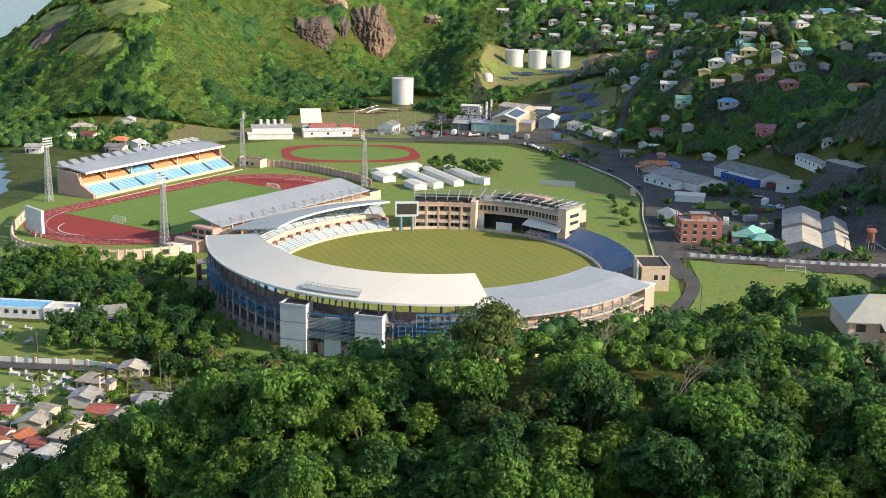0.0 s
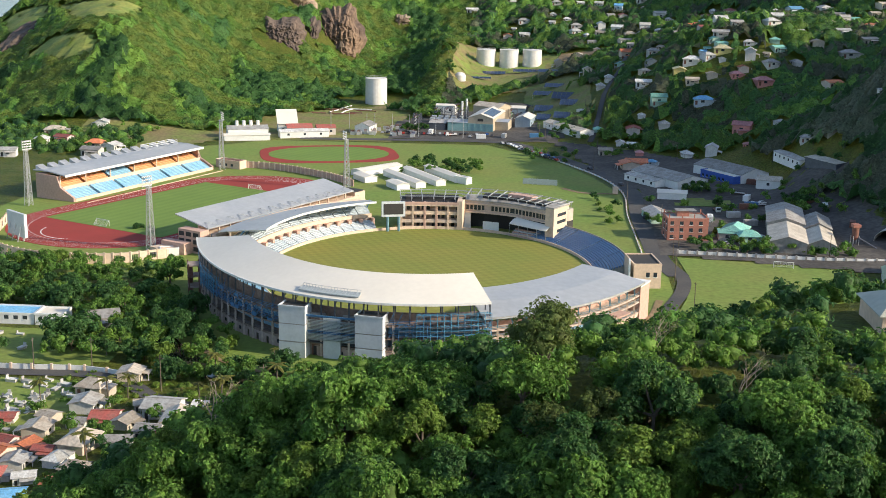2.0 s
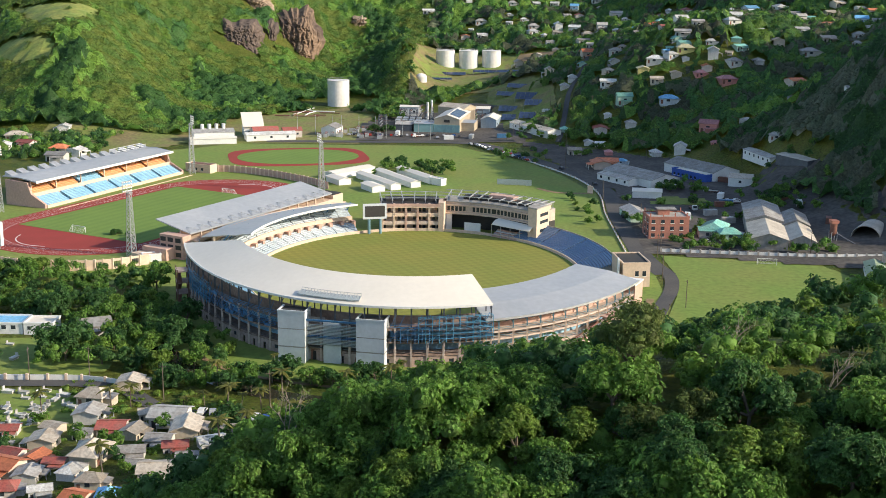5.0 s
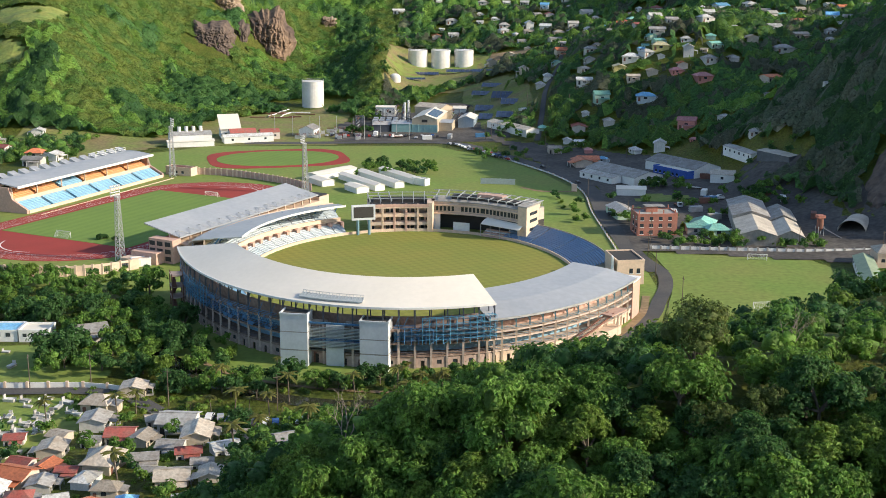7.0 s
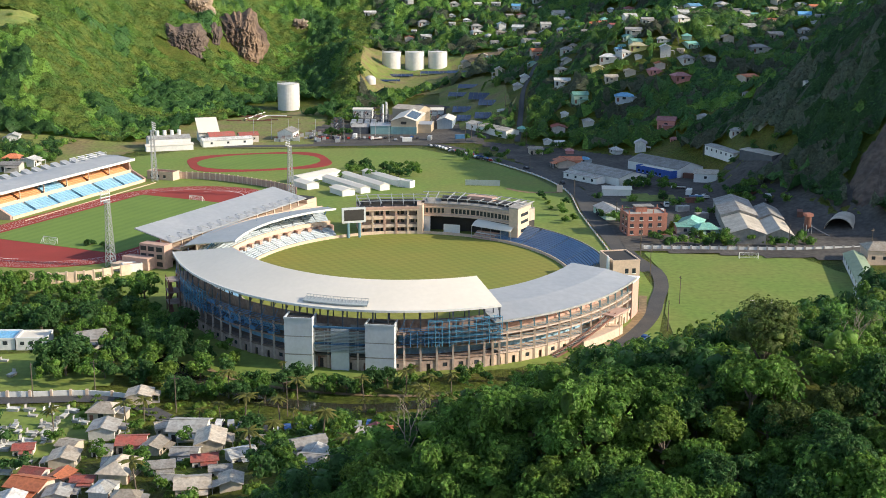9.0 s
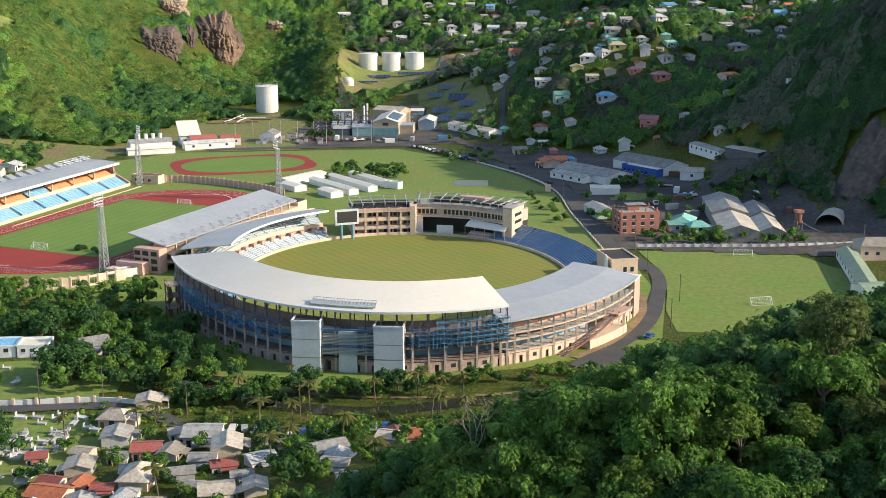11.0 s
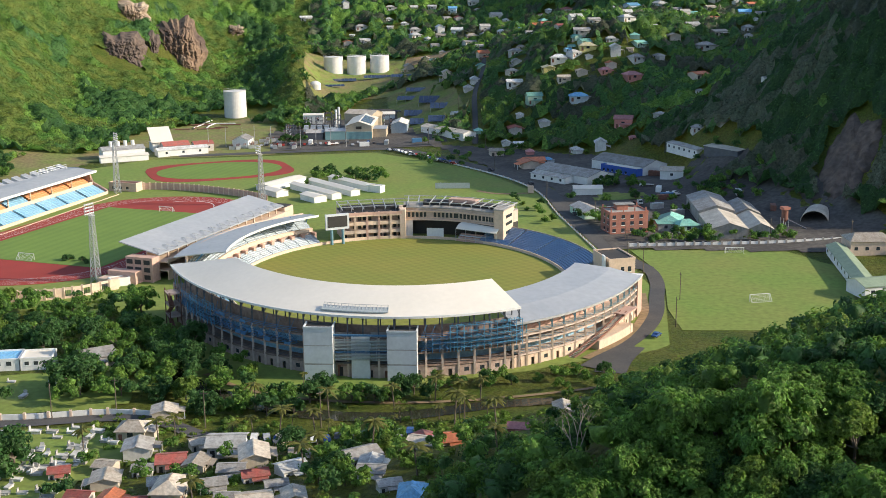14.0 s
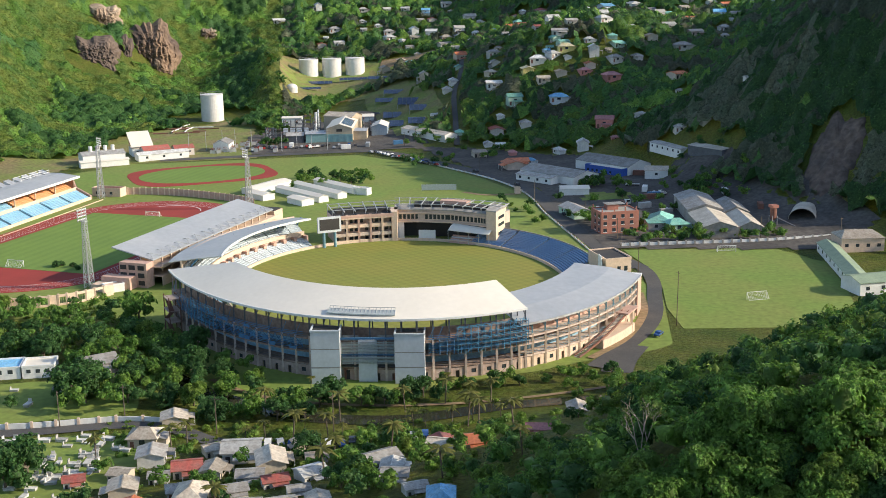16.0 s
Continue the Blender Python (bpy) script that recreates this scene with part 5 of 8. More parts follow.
def house_model(code, style):
    """A small tropical house seven metres wide: walls on stub piers, porch, sheet roof with ridge cap, windows, door."""
    word = WORDS[code]
    hip = 2.6 if style == 1 else 0.0
    d = 5.6 if style != 2 else 4.6
    h = 2.9 if style != 2 else 4.6
    rid = 0.95 if style == 0 else 1.4
    o = gable("house", "", 7.0, d, h, rid, "wall_" + code, "roof_" + code, (0, 0, -400), 0, base=2.5, over=0.5, windows=1, hip=hip, category="house")
    o["label"] = ("two-storey" if style == 2 else "small") + " house with a " + word + " sheet roof" + (" hipped on all sides" if hip else "")
    bm = mesh()
    if hip:
        beam(bm, (hip - 0.5, d / 2, h + rid + 0.18), (7.5 - hip, d / 2, h + rid + 0.18), 0.3, 0.08)
    else:
        beam(bm, (-0.5, d / 2, h + rid + 0.18), (7.5, d / 2, h + rid + 0.18), 0.3, 0.08)
    part("ridge_cap", bm, "roof_" + code, o)
    bm = mesh()
    box(bm, 0.6, 1.5, -0.06, 0.05, 0, 2.0)
    part("door", bm, "rust" if style else "dark", o)
    if style != 1:
        bm = mesh()
        sweep(bm, [[(x, 0.0, 2.55), (x, -2.0, 2.15), (x, -2.0, 2.05), (x, 0.0, 2.45)] for x in (2.2, 6.8)])
        pr = part("porch_roof", bm, "roof_" + code, o)
        for x in (2.4, 6.6):
            bm = mesh()
            beam(bm, (x, -1.85, -2.5), (x, -1.85, 2.1), 0.14)
            part("post", bm, "white", pr)
        bm = mesh()
        box(bm, 2.2, 6.8, -2.0, 0, -2.4, -0.05)
        part("porch_floor", bm, "concrete", o)
    else:
        bm = mesh()
        box(bm, 7.0, 9.2, 0.8, 4.2, -2.5, 2.3)
        an = part("lean_to", bm, "wall_" + code, o)
        bm = mesh()
        sweep(bm, [[(x, y, z) for x, z in ((6.9, 2.75), (9.5, 2.3), (9.5, 2.2), (6.9, 2.65))] for y in (0.5, 4.5)])
        part("lean_to_roof", bm, "roof_g", an)
    return o


def put_house(x, y, w, code, k, group, low=False):
    rnd = random.Random(int(x * 7 + y * 13 + k))
    style = 0 if low and rnd.random() < 0.65 else (2 if rnd.random() < 0.2 and not low and w > 9 else rnd.choice((0, 1)))
    key = (code, style)
    s = w / 8.6
    s = min(max(s, 0.66), 1.6)
    z = min(height(x + dx, y + dy) for dx in (-3, 3) for dy in (-3, 3))
    z = max(z, height(x, y) - 1.2)
    m = pose(x, y, z + 0.15, 0, 0, math.degrees(rnd.choice((0.15, -0.2, 0.3, 1.5, -1.4, 0.0)) + rnd.uniform(-0.2, 0.2))) @ Matrix.Diagonal((s, s * rnd.uniform(0.9, 1.25), min(s, 1.25), 1)) @ pose(-3.5, -2.8, 0)
    if key not in house_kit:
        house_kit[key] = house_model(code, style)
        house_kit[key].matrix_basis = m
        ob = house_kit[key]
    else:
        ob = copy_thing(house_kit[key], Matrix())
        ob.matrix_basis = m
    ob["group"] = group


SLOPE_D = [(328, 620, 11.1, "t"), (208, 311, 4.8, "w"), (205, 294, 4.5, "w")]
FOOT_E = [(82, 337, 16, "o"), (122, 165, 10.4, "e")]
SLOPE_F = [(-49, 915, 16, "w")]
VILLAGE_1 = [(-76, -57, 6.9, "g"), (-79, -44, 7, "t"), (-62, -54, 4.5, "t"), (-55, -59, 8.4, "w"), (-67, -67, 6.4, "r"), (-61, -70, 6.1, "t"), (-57, -73, 4.5, "r"), (-48, -70, 8.5, "t"), (-47, -84, 5.5, "r"), (-42, -93, 4.5, "g"), (-38, -104, 5.5, "t"), (-82, -66, 4.5, "t"), (-80, -77, 6.3, "t"), (-73, -70, 4.5, "g"), (-68, -81, 4.7, "g"), (-65, -78, 4.5, "t")]
VILLAGE_2 = [(-64, -91, 8.6, "t"), (-77, -90, 5.3, "o"), (-71, -94, 4.5, "r"), (-51, -88, 4.5, "w"), (-52, -97, 4.5, "g"), (-24, -83, 7.2, "g"), (-22, -97, 5.5, "g"), (-19, -108, 4.5, "w"), (-15, -118, 6.8, "b"), (-10, -78, 5.9, "t"), (-4, -82, 6.4, "o"), (-5, -124, 5.6, "e"), (12, -78, 5.3, "p"), (26, -57, 6.3, "t"), (-73, -32, 6.2, "t"), (-41, -55, 4.5, "t"), (-99, 15, 9.9, "g")]
VILLAGE_3 = [(-81, -98, 7.8, "o"), (-80, -88, 4.6, "t"), (-59, -115, 5.1, "o"), (-68, -111, 4.6, "w"), (-76, -110, 5.3, "r"), (-68, -88, 8, "w"), (-84, -77, 4.8, "t"), (-53, -114, 4.5, "b")]
VILLAGE_4 = [(-60, -119, 7, "b"), (-66, -121, 5, "b"), (-67, -111, 4.8, "g"), (-78, -97, 4.5, "o"), (-65, -101, 5.4, "w"), (-92, -68, 4.5, "r")]
SHORE_L = [(-272, 393, 14.2, "t"), (-266, 314, 10.9, "w"), (-249, 414, 10.8, "w"), (-229, 350, 11.2, "o"), (-265, 356, 11.5, "w"), (-255, 366, 11.6, "r"), (-222, 326, 12.7, "g"), (-217, 343, 11.1, "w")]
SLOPE_G = [(-8, 934, 11.4, "w"), (36, 920, 10.1, "g"), (60, 923, 9, "w"), (79, 922, 10.1, "w"), (98, 904, 10, "b"), (89, 879, 8.7, "g"), (101, 877, 11.9, "r"), (134, 851, 13.8, "w"), (141, 830, 7.3, "w"), (121, 926, 12.4, "g"), (143, 797, 10.1, "t"), (33, 891, 6.6, "w"), (5, 876, 13, "g"), (47, 874, 7.6, "w"), (33, 867, 7.5, "w"), (56, 856, 11.7, "g"), (80, 840, 12.6, "w"), (94, 824, 12.4, "w"), (118, 810, 11.2, "g"), (115, 782, 10, "g")]
SLOPE_H = [(55, 836, 11.5, "w"), (66, 821, 8.3, "w"), (78, 824, 10.3, "t"), (104, 796, 12.1, "t"), (128, 770, 8.9, "w"), (120, 735, 10.5, "w"), (134, 642, 10.4, "g"), (98, 760, 13.7, "g"), (102, 711, 10.2, "t"), (114, 569, 7.2, "t"), (108, 556, 10.2, "g"), (106, 536, 9.2, "g"), (82, 686, 8.2, "w"), (91, 612, 10.9, "o"), (100, 520, 8.3, "t"), (77, 547, 10.1, "w"), (71, 534, 9.9, "g"), (98, 495, 12.4, "w"), (106, 463, 11.9, "e"), (95, 451, 6.9, "w")]
SLOPE_I = [(57, 495, 5.8, "w"), (-9, 839, 10.5, "o"), (7, 837, 11.5, "w"), (-4, 862, 5.4, "w"), (180, 819, 8.3, "w"), (193, 799, 13.2, "r"), (172, 810, 10.3, "r"), (155, 694, 11.9, "r"), (144, 568, 9.6, "r"), (193, 748, 7.8, "y"), (165, 553, 10.2, "g"), (152, 533, 13.1, "g"), (147, 526, 9.1, "e"), (150, 513, 9, "e"), (141, 514, 6, "e"), (150, 504, 13.3, "y"), (138, 511, 3.7, "b"), (140, 500, 9.6, "w"), (130, 501, 12.5, "w"), (149, 493, 6.6, "w")]
SLOPE_J = [(121, 493, 11.7, "y"), (141, 478, 8.6, "t"), (128, 474, 10, "t"), (133, 449, 15, "b"), (168, 510, 8.2, "w"), (166, 491, 10.2, "w"), (186, 515, 8.3, "e"), (186, 503, 9.7, "e"), (178, 494, 5.1, "t"), (179, 482, 10.1, "g"), (161, 479, 9.3, "o"), (156, 474, 8.6, "p"), (172, 464, 12.7, "p"), (196, 487, 8, "g"), (215, 518, 9.9, "t"), (235, 725, 15, "b"), (259, 720, 15, "w"), (265, 688, 9.3, "g"), (260, 648, 9.8, "g"), (209, 549, 4.7, "w")]
SLOPE_K = [(241, 562, 11.3, "w"), (270, 598, 11.8, "o"), (253, 537, 13.4, "t"), (274, 534, 9.5, "g"), (267, 512, 6.9, "g"), (317, 646, 14.4, "o"), (294, 601, 11.1, "b"), (301, 583, 10.1, "g"), (233, 503, 15, "g"), (212, 448, 11.9, "o"), (191, 334, 4.7, "g"), (186, 324, 6.4, "g"), (172, 393, 7.1, "g"), (170, 365, 4.9, "y"), (202, 411, 5.3, "g"), (183, 307, 8.5, "g"), (174, 322, 8.1, "g"), (152, 402, 12.9, "p"), (108, 433, 9.4, "g"), (151, 374, 5.6, "p")]
SLOPE_L = [(67, 445, 8.2, "e"), (89, 433, 15, "r"), (80, 410, 7.8, "w"), (87, 405, 7.1, "w"), (70, 382, 9.4, "t"), (90, 380, 6.8, "p"), (86, 343, 14.7, "o"), (130, 371, 10.5, "w"), (117, 374, 8, "w"), (95, 351, 6.5, "b")]
VILLAGE_5 = [(-3, -82, 6.3, "o"), (-9, -72, 5.5, "r"), (-24, -79, 6.6, "g"), (-22, -90, 5.2, "w"), (-15, -116, 7.6, "b"), (-19, -105, 3.9, "t"), (-4, -122, 6.4, "w"), (12, -75, 4.9, "p"), (26, -55, 6.8, "t"), (-42, -52, 5.4, "w")]
HOMES = []
for lst, grp_name, low in ((SLOPE_D, "hillside houses", 0), (FOOT_E, "houses at the hill's foot", 0), (SLOPE_F, "hillside houses", 0), (VILLAGE_1, "village houses", 1), (VILLAGE_2, "village houses", 1), (VILLAGE_3, "village houses", 1), (VILLAGE_4, "village houses", 1), (SHORE_L, "shore houses", 1), (SLOPE_G, "hillside houses", 0), (SLOPE_H, "hillside houses", 0), (SLOPE_I, "hillside houses", 0), (SLOPE_J, "hillside houses", 0), (SLOPE_K, "hillside houses", 0), (SLOPE_L, "hillside houses", 0), (VILLAGE_5, "village houses", 1)):
    for k, (x, y, w, c) in enumerate(lst):
        village = grp_name == "village houses"
        if village and any((x - a) ** 2 + (y - b) ** 2 < 34 for a, b in HOMES):
            continue
        put_house(x, y, w * 1.22 if village else w, c, k, grp_name, low)
        HOMES.append((x, y))
rnd = random.Random(77)
# further homes scattered up the slope behind
tries = 0
extra = 0
while extra < 56 and tries < 2400:
    tries += 1
    x, y = rnd.uniform(40, 330), rnd.uniform(520, 960)
    if min((x - a) ** 2 + (y - b) ** 2 for a, b in HOMES) < 230:
        continue
    put_house(x, y, rnd.uniform(7.5, 12), rnd.choice("wwwwggtttwrobey"), tries, "hillside houses")
    HOMES.append((x, y))
    extra += 1
# homes packed between the others in the village
tries = extra = 0
while extra < 16 and tries < 1200:
    tries += 1
    x, y = rnd.uniform(-84, -36), rnd.uniform(-122, -56)
    if min((x - a) ** 2 + (y - b) ** 2 for a, b in HOMES) < 60 or y > -50 - (x + 84) * 0.35 + 0:
        continue
    put_house(x, y, rnd.uniform(6.0, 8.4), rnd.choice("ttggwwtgwwtr"), tries, "village houses", 1)
    HOMES.append((x, y))
    extra += 1

# ---- storage tanks, power plant, workshops ----
def storage_tank(x, y, z, r, h, group="storage tanks"):
    o = thing("storage_tank", "white cylindrical steel storage tank with a railed roof", "tank", (x, y, z), 0.3, group)
    n = 40
    bm = mesh()
    cs = [(r, -0.6), (r, h)]
    sweep_rows = [[(rr * math.cos(2 * math.pi * i / n), rr * math.sin(2 * math.pi * i / n), zz) for i in range(n)] for rr, zz in cs]
    sweep(bm, sweep_rows)
    part("shell", bm, "tank", o, smooth=False)
    for k in range(1, 6):
        bm = mesh()
        sweep(bm, [[((r + 0.05) * math.cos(2 * math.pi * i / n), (r + 0.05) * math.sin(2 * math.pi * i / n), zz) for i in range(n)] for zz in (h * k / 6 - 0.06, h * k / 6 + 0.06)])
        part("shell_band", bm, "tank", o)
    bm = mesh()
    top = bm.verts.new((0, 0, h + 0.9))
    ring = [bm.verts.new(((r + 0.15) * math.cos(2 * math.pi * i / n), (r + 0.15) * math.sin(2 * math.pi * i / n), h)) for i in range(n)]
    for i in range(n):
        bm.faces.new((ring[i], ring[(i + 1) % n], top))
    rf = part("roof", bm, "tank", o)
    bm = mesh()
    for i in range(n):
        a, b = 2 * math.pi * i / n, 2 * math.pi * (i + 1) / n
        beam(bm, (r * math.cos(a), r * math.sin(a), h + 1.1), (r * math.cos(b), r * math.sin(b), h + 1.1), 0.08)
        if i % 2 == 0:
            beam(bm, (r * math.cos(a), r * math.sin(a), h), (r * math.cos(a), r * math.sin(a), h + 1.1), 0.08)
    part("guard_rail", bm, "steel", rf)
    bm = mesh()
    for i in range(16):
        a, b = 0.7 + 0.09 * i, 0.7 + 0.09 * (i + 1)
        beam(bm, ((r + .6) * math.cos(a), (r + .6) * math.sin(a), h * i / 16), ((r + .6) * math.cos(b), (r + .6) * math.sin(b), h * (i + 1) / 16), 0.7, 0.2)
    part("spiral_stair", bm, "steel", o)


storage_tank(-98.5, 592, 1.5, 8.3, 19.5)
for i in range(3):
    storage_tank(-23.5 + i * 20.3, 744 + i * 2.6, height(-3, 744) - 1.0, 8.4, 17.0, "hillside tanks")
draped("tank_terrace", [(-40, 741), (-24, 743), (0, 744), (30, 747), (60, 742)], 24, "grass", "levelled grass terrace under the tanks", 0.5, "ground")
draped("earth_scar", [(40, 756), (62, 752), (86, 742)], 30, "sand", "bare orange earth beside the tanks", 0.9, "ground")
draped("hill_lawn", [(-40, 690), (-22, 712), (0, 722), (30, 726)], 26, "grass", "sloping grass below the tanks", 0.4, "ground")
draped("hill_path", [(-40, 570), (-38, 610), (-37, 640)], 2.5, "sand", "pale earth track up the slope", 0.5, "ground")
draped("hillside_street", [(62, 420), (68, 470), (74, 520), (84, 560), (92, 610), (98, 660), (96, 720)], 3.6, "asphalt", "asphalt street climbing between houses", 0.5)


def solar_table(x, y, rz, nx, ny, tilt=0.42):
    c, s = math.cos(rz), math.sin(rz)
    ground_at = lambda a, b: height(x + c * a - s * b, y + s * a + c * b)
    lo = ground_at(nx * 1.6, 0)
    hi = ground_at(nx * 1.6, ny * 2.2)
    tilt = max(0.25, (hi - lo) / (ny * 2.2) + 0.1)
    o = thing("solar_array", "ground-mounted rows of dark blue solar panels", "solar panels", (x, y, lo), rz, "solar arrays")
    for i in range(nx):
        for j in range(ny):
            bm = mesh()
            y0 = j * 2.2
            sweep(bm, [[(xx, y0, 1.0 + y0 * tilt), (xx, y0 + 2.1, 1.0 + (y0 + 2.1) * tilt), (xx, y0 + 2.1, 1.08 + (y0 + 2.1) * tilt), (xx, y0, 1.08 + y0 * tilt)] for xx in (i * 3.3, i * 3.3 + 3.15)])
            part("panel", bm, "solar", o)
    for i in range(0, nx + 1, 2):
        bm = mesh()
        beam(bm, (i * 3.3, 0.3, -4), (i * 3.3, 0.3, 1.0), 0.15)
        beam(bm, (i * 3.3, ny * 2.2 - 0.3, -4), (i * 3.3, ny * 2.2 - 0.3, 1.0 + ny * 2.2 * tilt), 0.15)
        part("leg", bm, "steel", o)


for x, y, rz, nx, ny in ((-34, 708, 0.03, 9, 3), (2, 712, 0.03, 9, 3), (24, 684, -0.05, 8, 3), (-38, 676, 0.05, 7, 2), (22, 578, -0.15, 6, 4), (30, 598, -0.15, 6, 4), (36, 546, -0.15, 6, 5), (42, 518, -0.1, 5, 5), (24, 526, -0.1, 4, 5), (38, 488, -0.1, 5, 5), (26, 498, -0.1, 3, 5)):
    solar_table(x, y, rz, nx, ny)

# plant halls
M["hall_tan"] = mat("tan_cladding", (0.50, 0.42, 0.31), (0.43, 0.36, 0.27), rough=0.7, big=0.15, fine=1.0, spread=0.08)
M["hall_teal"] = mat("teal_cladding", (0.23, 0.40, 0.40), (0.20, 0.34, 0.35), rough=0.65, big=0.15, fine=1.0, spread=0.08)
M["hall_blue"] = mat("blue_grey_cladding", (0.28, 0.36, 0.44), (0.23, 0.30, 0.37), rough=0.65, big=0.15, fine=1.0, spread=0.08)
hall = gable("plant_hall", "tan power plant hall with a teal base and solar roof", 44, 17, 9.4, 2.8, "hall_tan", "roof_white", (-1.2, 462.5, 0), 1.43, "plant halls", windows=0, base=0.5, category="hall")
bm = mesh()
box(bm, -0.25, 0, -0.2, 17.2, -0.3, 5.6)
part("base_cladding", bm, "hall_teal", hall)
for i in range(5):
    bm = mesh()
    box(bm, -0.4, -0.25, 0.2 + i * 4.1, 0.4 + i * 4.1, -0.3, 5.6)
    part("cladding_rib", bm, "hall_teal", hall)
for i in range(6):
    bm = mesh()
    sweep(bm, [[(xx, 7.6, 12.15), (xx, 1.0, 9.97), (xx, 1.0, 10.07), (xx, 7.6, 12.25)] for xx in (5 + i * 5, 9.6 + i * 5)])
    part("roof_panel", bm, "solar", hall)
bm = mesh()
box(bm, -0.08, 0.05, 6.6, 10.4, 7.2, 9.0)
part("gable_louvre", bm, "dark", hall)
for words, w, d, h, rid, wall, rf, at, rz in (
        ("low teal-fronted plant hall with an open dark bay", 13, 16, 6.0, 1.0, "hall_teal", "roof_grey", (-31.5, 465, 0), -0.05),
        ("dark open-fronted engine bay with a grey roof", 11, 18, 5.0, 0.8, "dark_steel", "roof_g", (-44, 466, 0), -0.04),
        ("blue-grey plant hall with a pale gabled roof", 22, 10.5, 7.0, 2.0, "hall_blue", "roof_white", (23, 480, 0.5), 1.43),
        ("blue-grey switch house with a pale roof", 12, 12, 7, 1.2, "hall_blue", "roof_white", (6, 534, 1), -0.05),
        ("rusty engine hall with a stained sheet roof", 22, 15, 10, 2.2, "hall_tan", "roof_t", (-18, 516, 1.5), -0.55),
        ("white louvred generator house", 14, 10, 6.5, 0.8, "white", "roof_white", (-47, 540, 1.2), -0.08),
        ("stepped tan annexe against the plant hall", 9, 16, 6.2, 1.0, "hall_tan", "roof_grey", (-0.4, 470, 0.2), -0.14),
        ("small grey store with a blue-grey roof", 15, 10, 5.2, 2.2, "white", "roof_g", (-80, 438, 0), 1.4)):
    gable("plant_hall", words, w, d, h, rid, wall, rf, at, rz, "plant halls", windows=2 if "white" in words or "blue" in words else 0, base=1.2, category="hall")
for i in range(2):
    o = thing("exhaust_stack", "pale steel exhaust stack", "chimney", (-24 + i * 2.0, 492 + i * 14, 1), 0, "exhaust stacks")
    bm = mesh()
    tube(bm, (0, 0, -1), (0, 0, 16), 0.7, n=12)
    part("flue", bm, "white", o)
    bm = mesh()
    tube(bm, (0, 0, 14), (0, 0, 14.5), 0.95, n=12)
    part("collar", bm, "steel", o)
for i in range(9):
    o = thing("radiator_bank", "dark steel radiator bank beside the plant hall", "radiator", (-46 + (i % 5) * 4.6, 488 + (i // 5) * 12, 0.4), 0, "radiator banks")
    bm = mesh()
    box(bm, 0, 3.2, 0, 7, 2.4, 4.6)
    part("core", bm, "steel", o)
    for xx in (0.2, 3.0):
        bm = mesh()
        beam(bm, (xx, 0.4, -0.5), (xx, 0.4, 2.4), 0.25)
        beam(bm, (xx, 6.6, -0.5), (xx, 6.6, 2.4), 0.25)
        part("leg", bm, "rust", o)
rnd = random.Random(31)
for i in range(34):
    o = thing("transformer", "grey transformer with bushings in the yard", "transformer", (rnd.uniform(-92, -52), rnd.uniform(428, 470), 0.1), rnd.uniform(-.2, .2), "transformers")
    bm = mesh()
    box(bm, 0, 2.4, 0, 1.8, 0, 2.2)
    part("tank_body", bm, "steel", o)
    for xx in (0.5, 1.2, 1.9):
        bm = mesh()
        tube(bm, (xx, 0.9, 2.2), (xx, 0.9, 3.4), 0.14, n=6)
        part("bushing", bm, "rust", o)
for i in range(10):
    x, y = -104 + i * 9.5, 432 + (i % 3) * 14
    o = thing("lattice_pole", "slim grey utility mast", "pole", (x, y, 0), 0, "utility masts")
    bm = mesh()
    tube(bm, (0, 0, -0.5), (0, 0, 15 - (i % 3) * 2), 0.22, 0.12, n=7)
    part("mast", bm, "steel", o)
    bm = mesh()
    beam(bm, (-1.6, 0, 12 - (i % 3) * 2), (1.6, 0, 12 - (i % 3) * 2), 0.16)
    part("cross_arm", bm, "rust", o)
for i in range(14):
    a = rnd.uniform(0, 1)
    x, y = rnd.uniform(-150, -100), rnd.uniform(520, 560)
    o = thing("pipe_run", "pale pipe run near the storage tank", "pipe", (x, y, 0.2), rnd.choice((0.1, 1.3, 1.5, -0.1)), "pipe runs")
    bm = mesh()
    n = rnd.uniform(9, 20)
    tube(bm, (0, 0, 1.2), (n, 0, 1.2), 0.4, n=8)
    part("pipe", bm, "white" if i % 2 else "rust", o)
    for xx in (0.5, n - 0.5):
        bm = mesh()
        beam(bm, (xx, 0, -0.4), (xx, 0, 1.0), 0.3)
        part("support", bm, "concrete", o)

M["roof_m"] = mat("moss_green_sheet", (0.27, 0.34, 0.23), (0.22, 0.29, 0.20), rough=0.6, big=0.2, fine=1.0, spread=0.1)
# buildings beyond the warm-up track
w = gable("engine_house", "white engine house with four round roof vents", 25, 13, 6, 1.6, "white", "roof_w", (-163, 400, 0.1), 0.36, "", windows=0, base=0.5, category="building")
for i in range(4):
    bm = mesh()
    tube(bm, (6 + i * 4.4, 6.5, 6.5), (6 + i * 4.4, 6.5, 10.5), 1.1, n=12)
    part("vent", bm, "white", w)
gable("long_shed", "long white shed by the fence", 28, 6, 3.4, 0.8, "white", "roof_white", (-163, 391, 0.1), 0.33, "fence sheds", windows=0, base=0.5, category="building")
gable("long_shed", "white shop row with red roof ends", 31, 9, 4.0, 1.2, "white", "roof_w", (-132, 409, 0.1), 0.38, "fence sheds", windows=3, base=0.5, category="building")
gable("red_roof_house", "red-roofed hall beside the shop row", 16, 10, 5.0, 2.0, "wall_r", "roof_r", (-130, 421, 0.1), 0.36, "", windows=3, base=0.5, category="building")
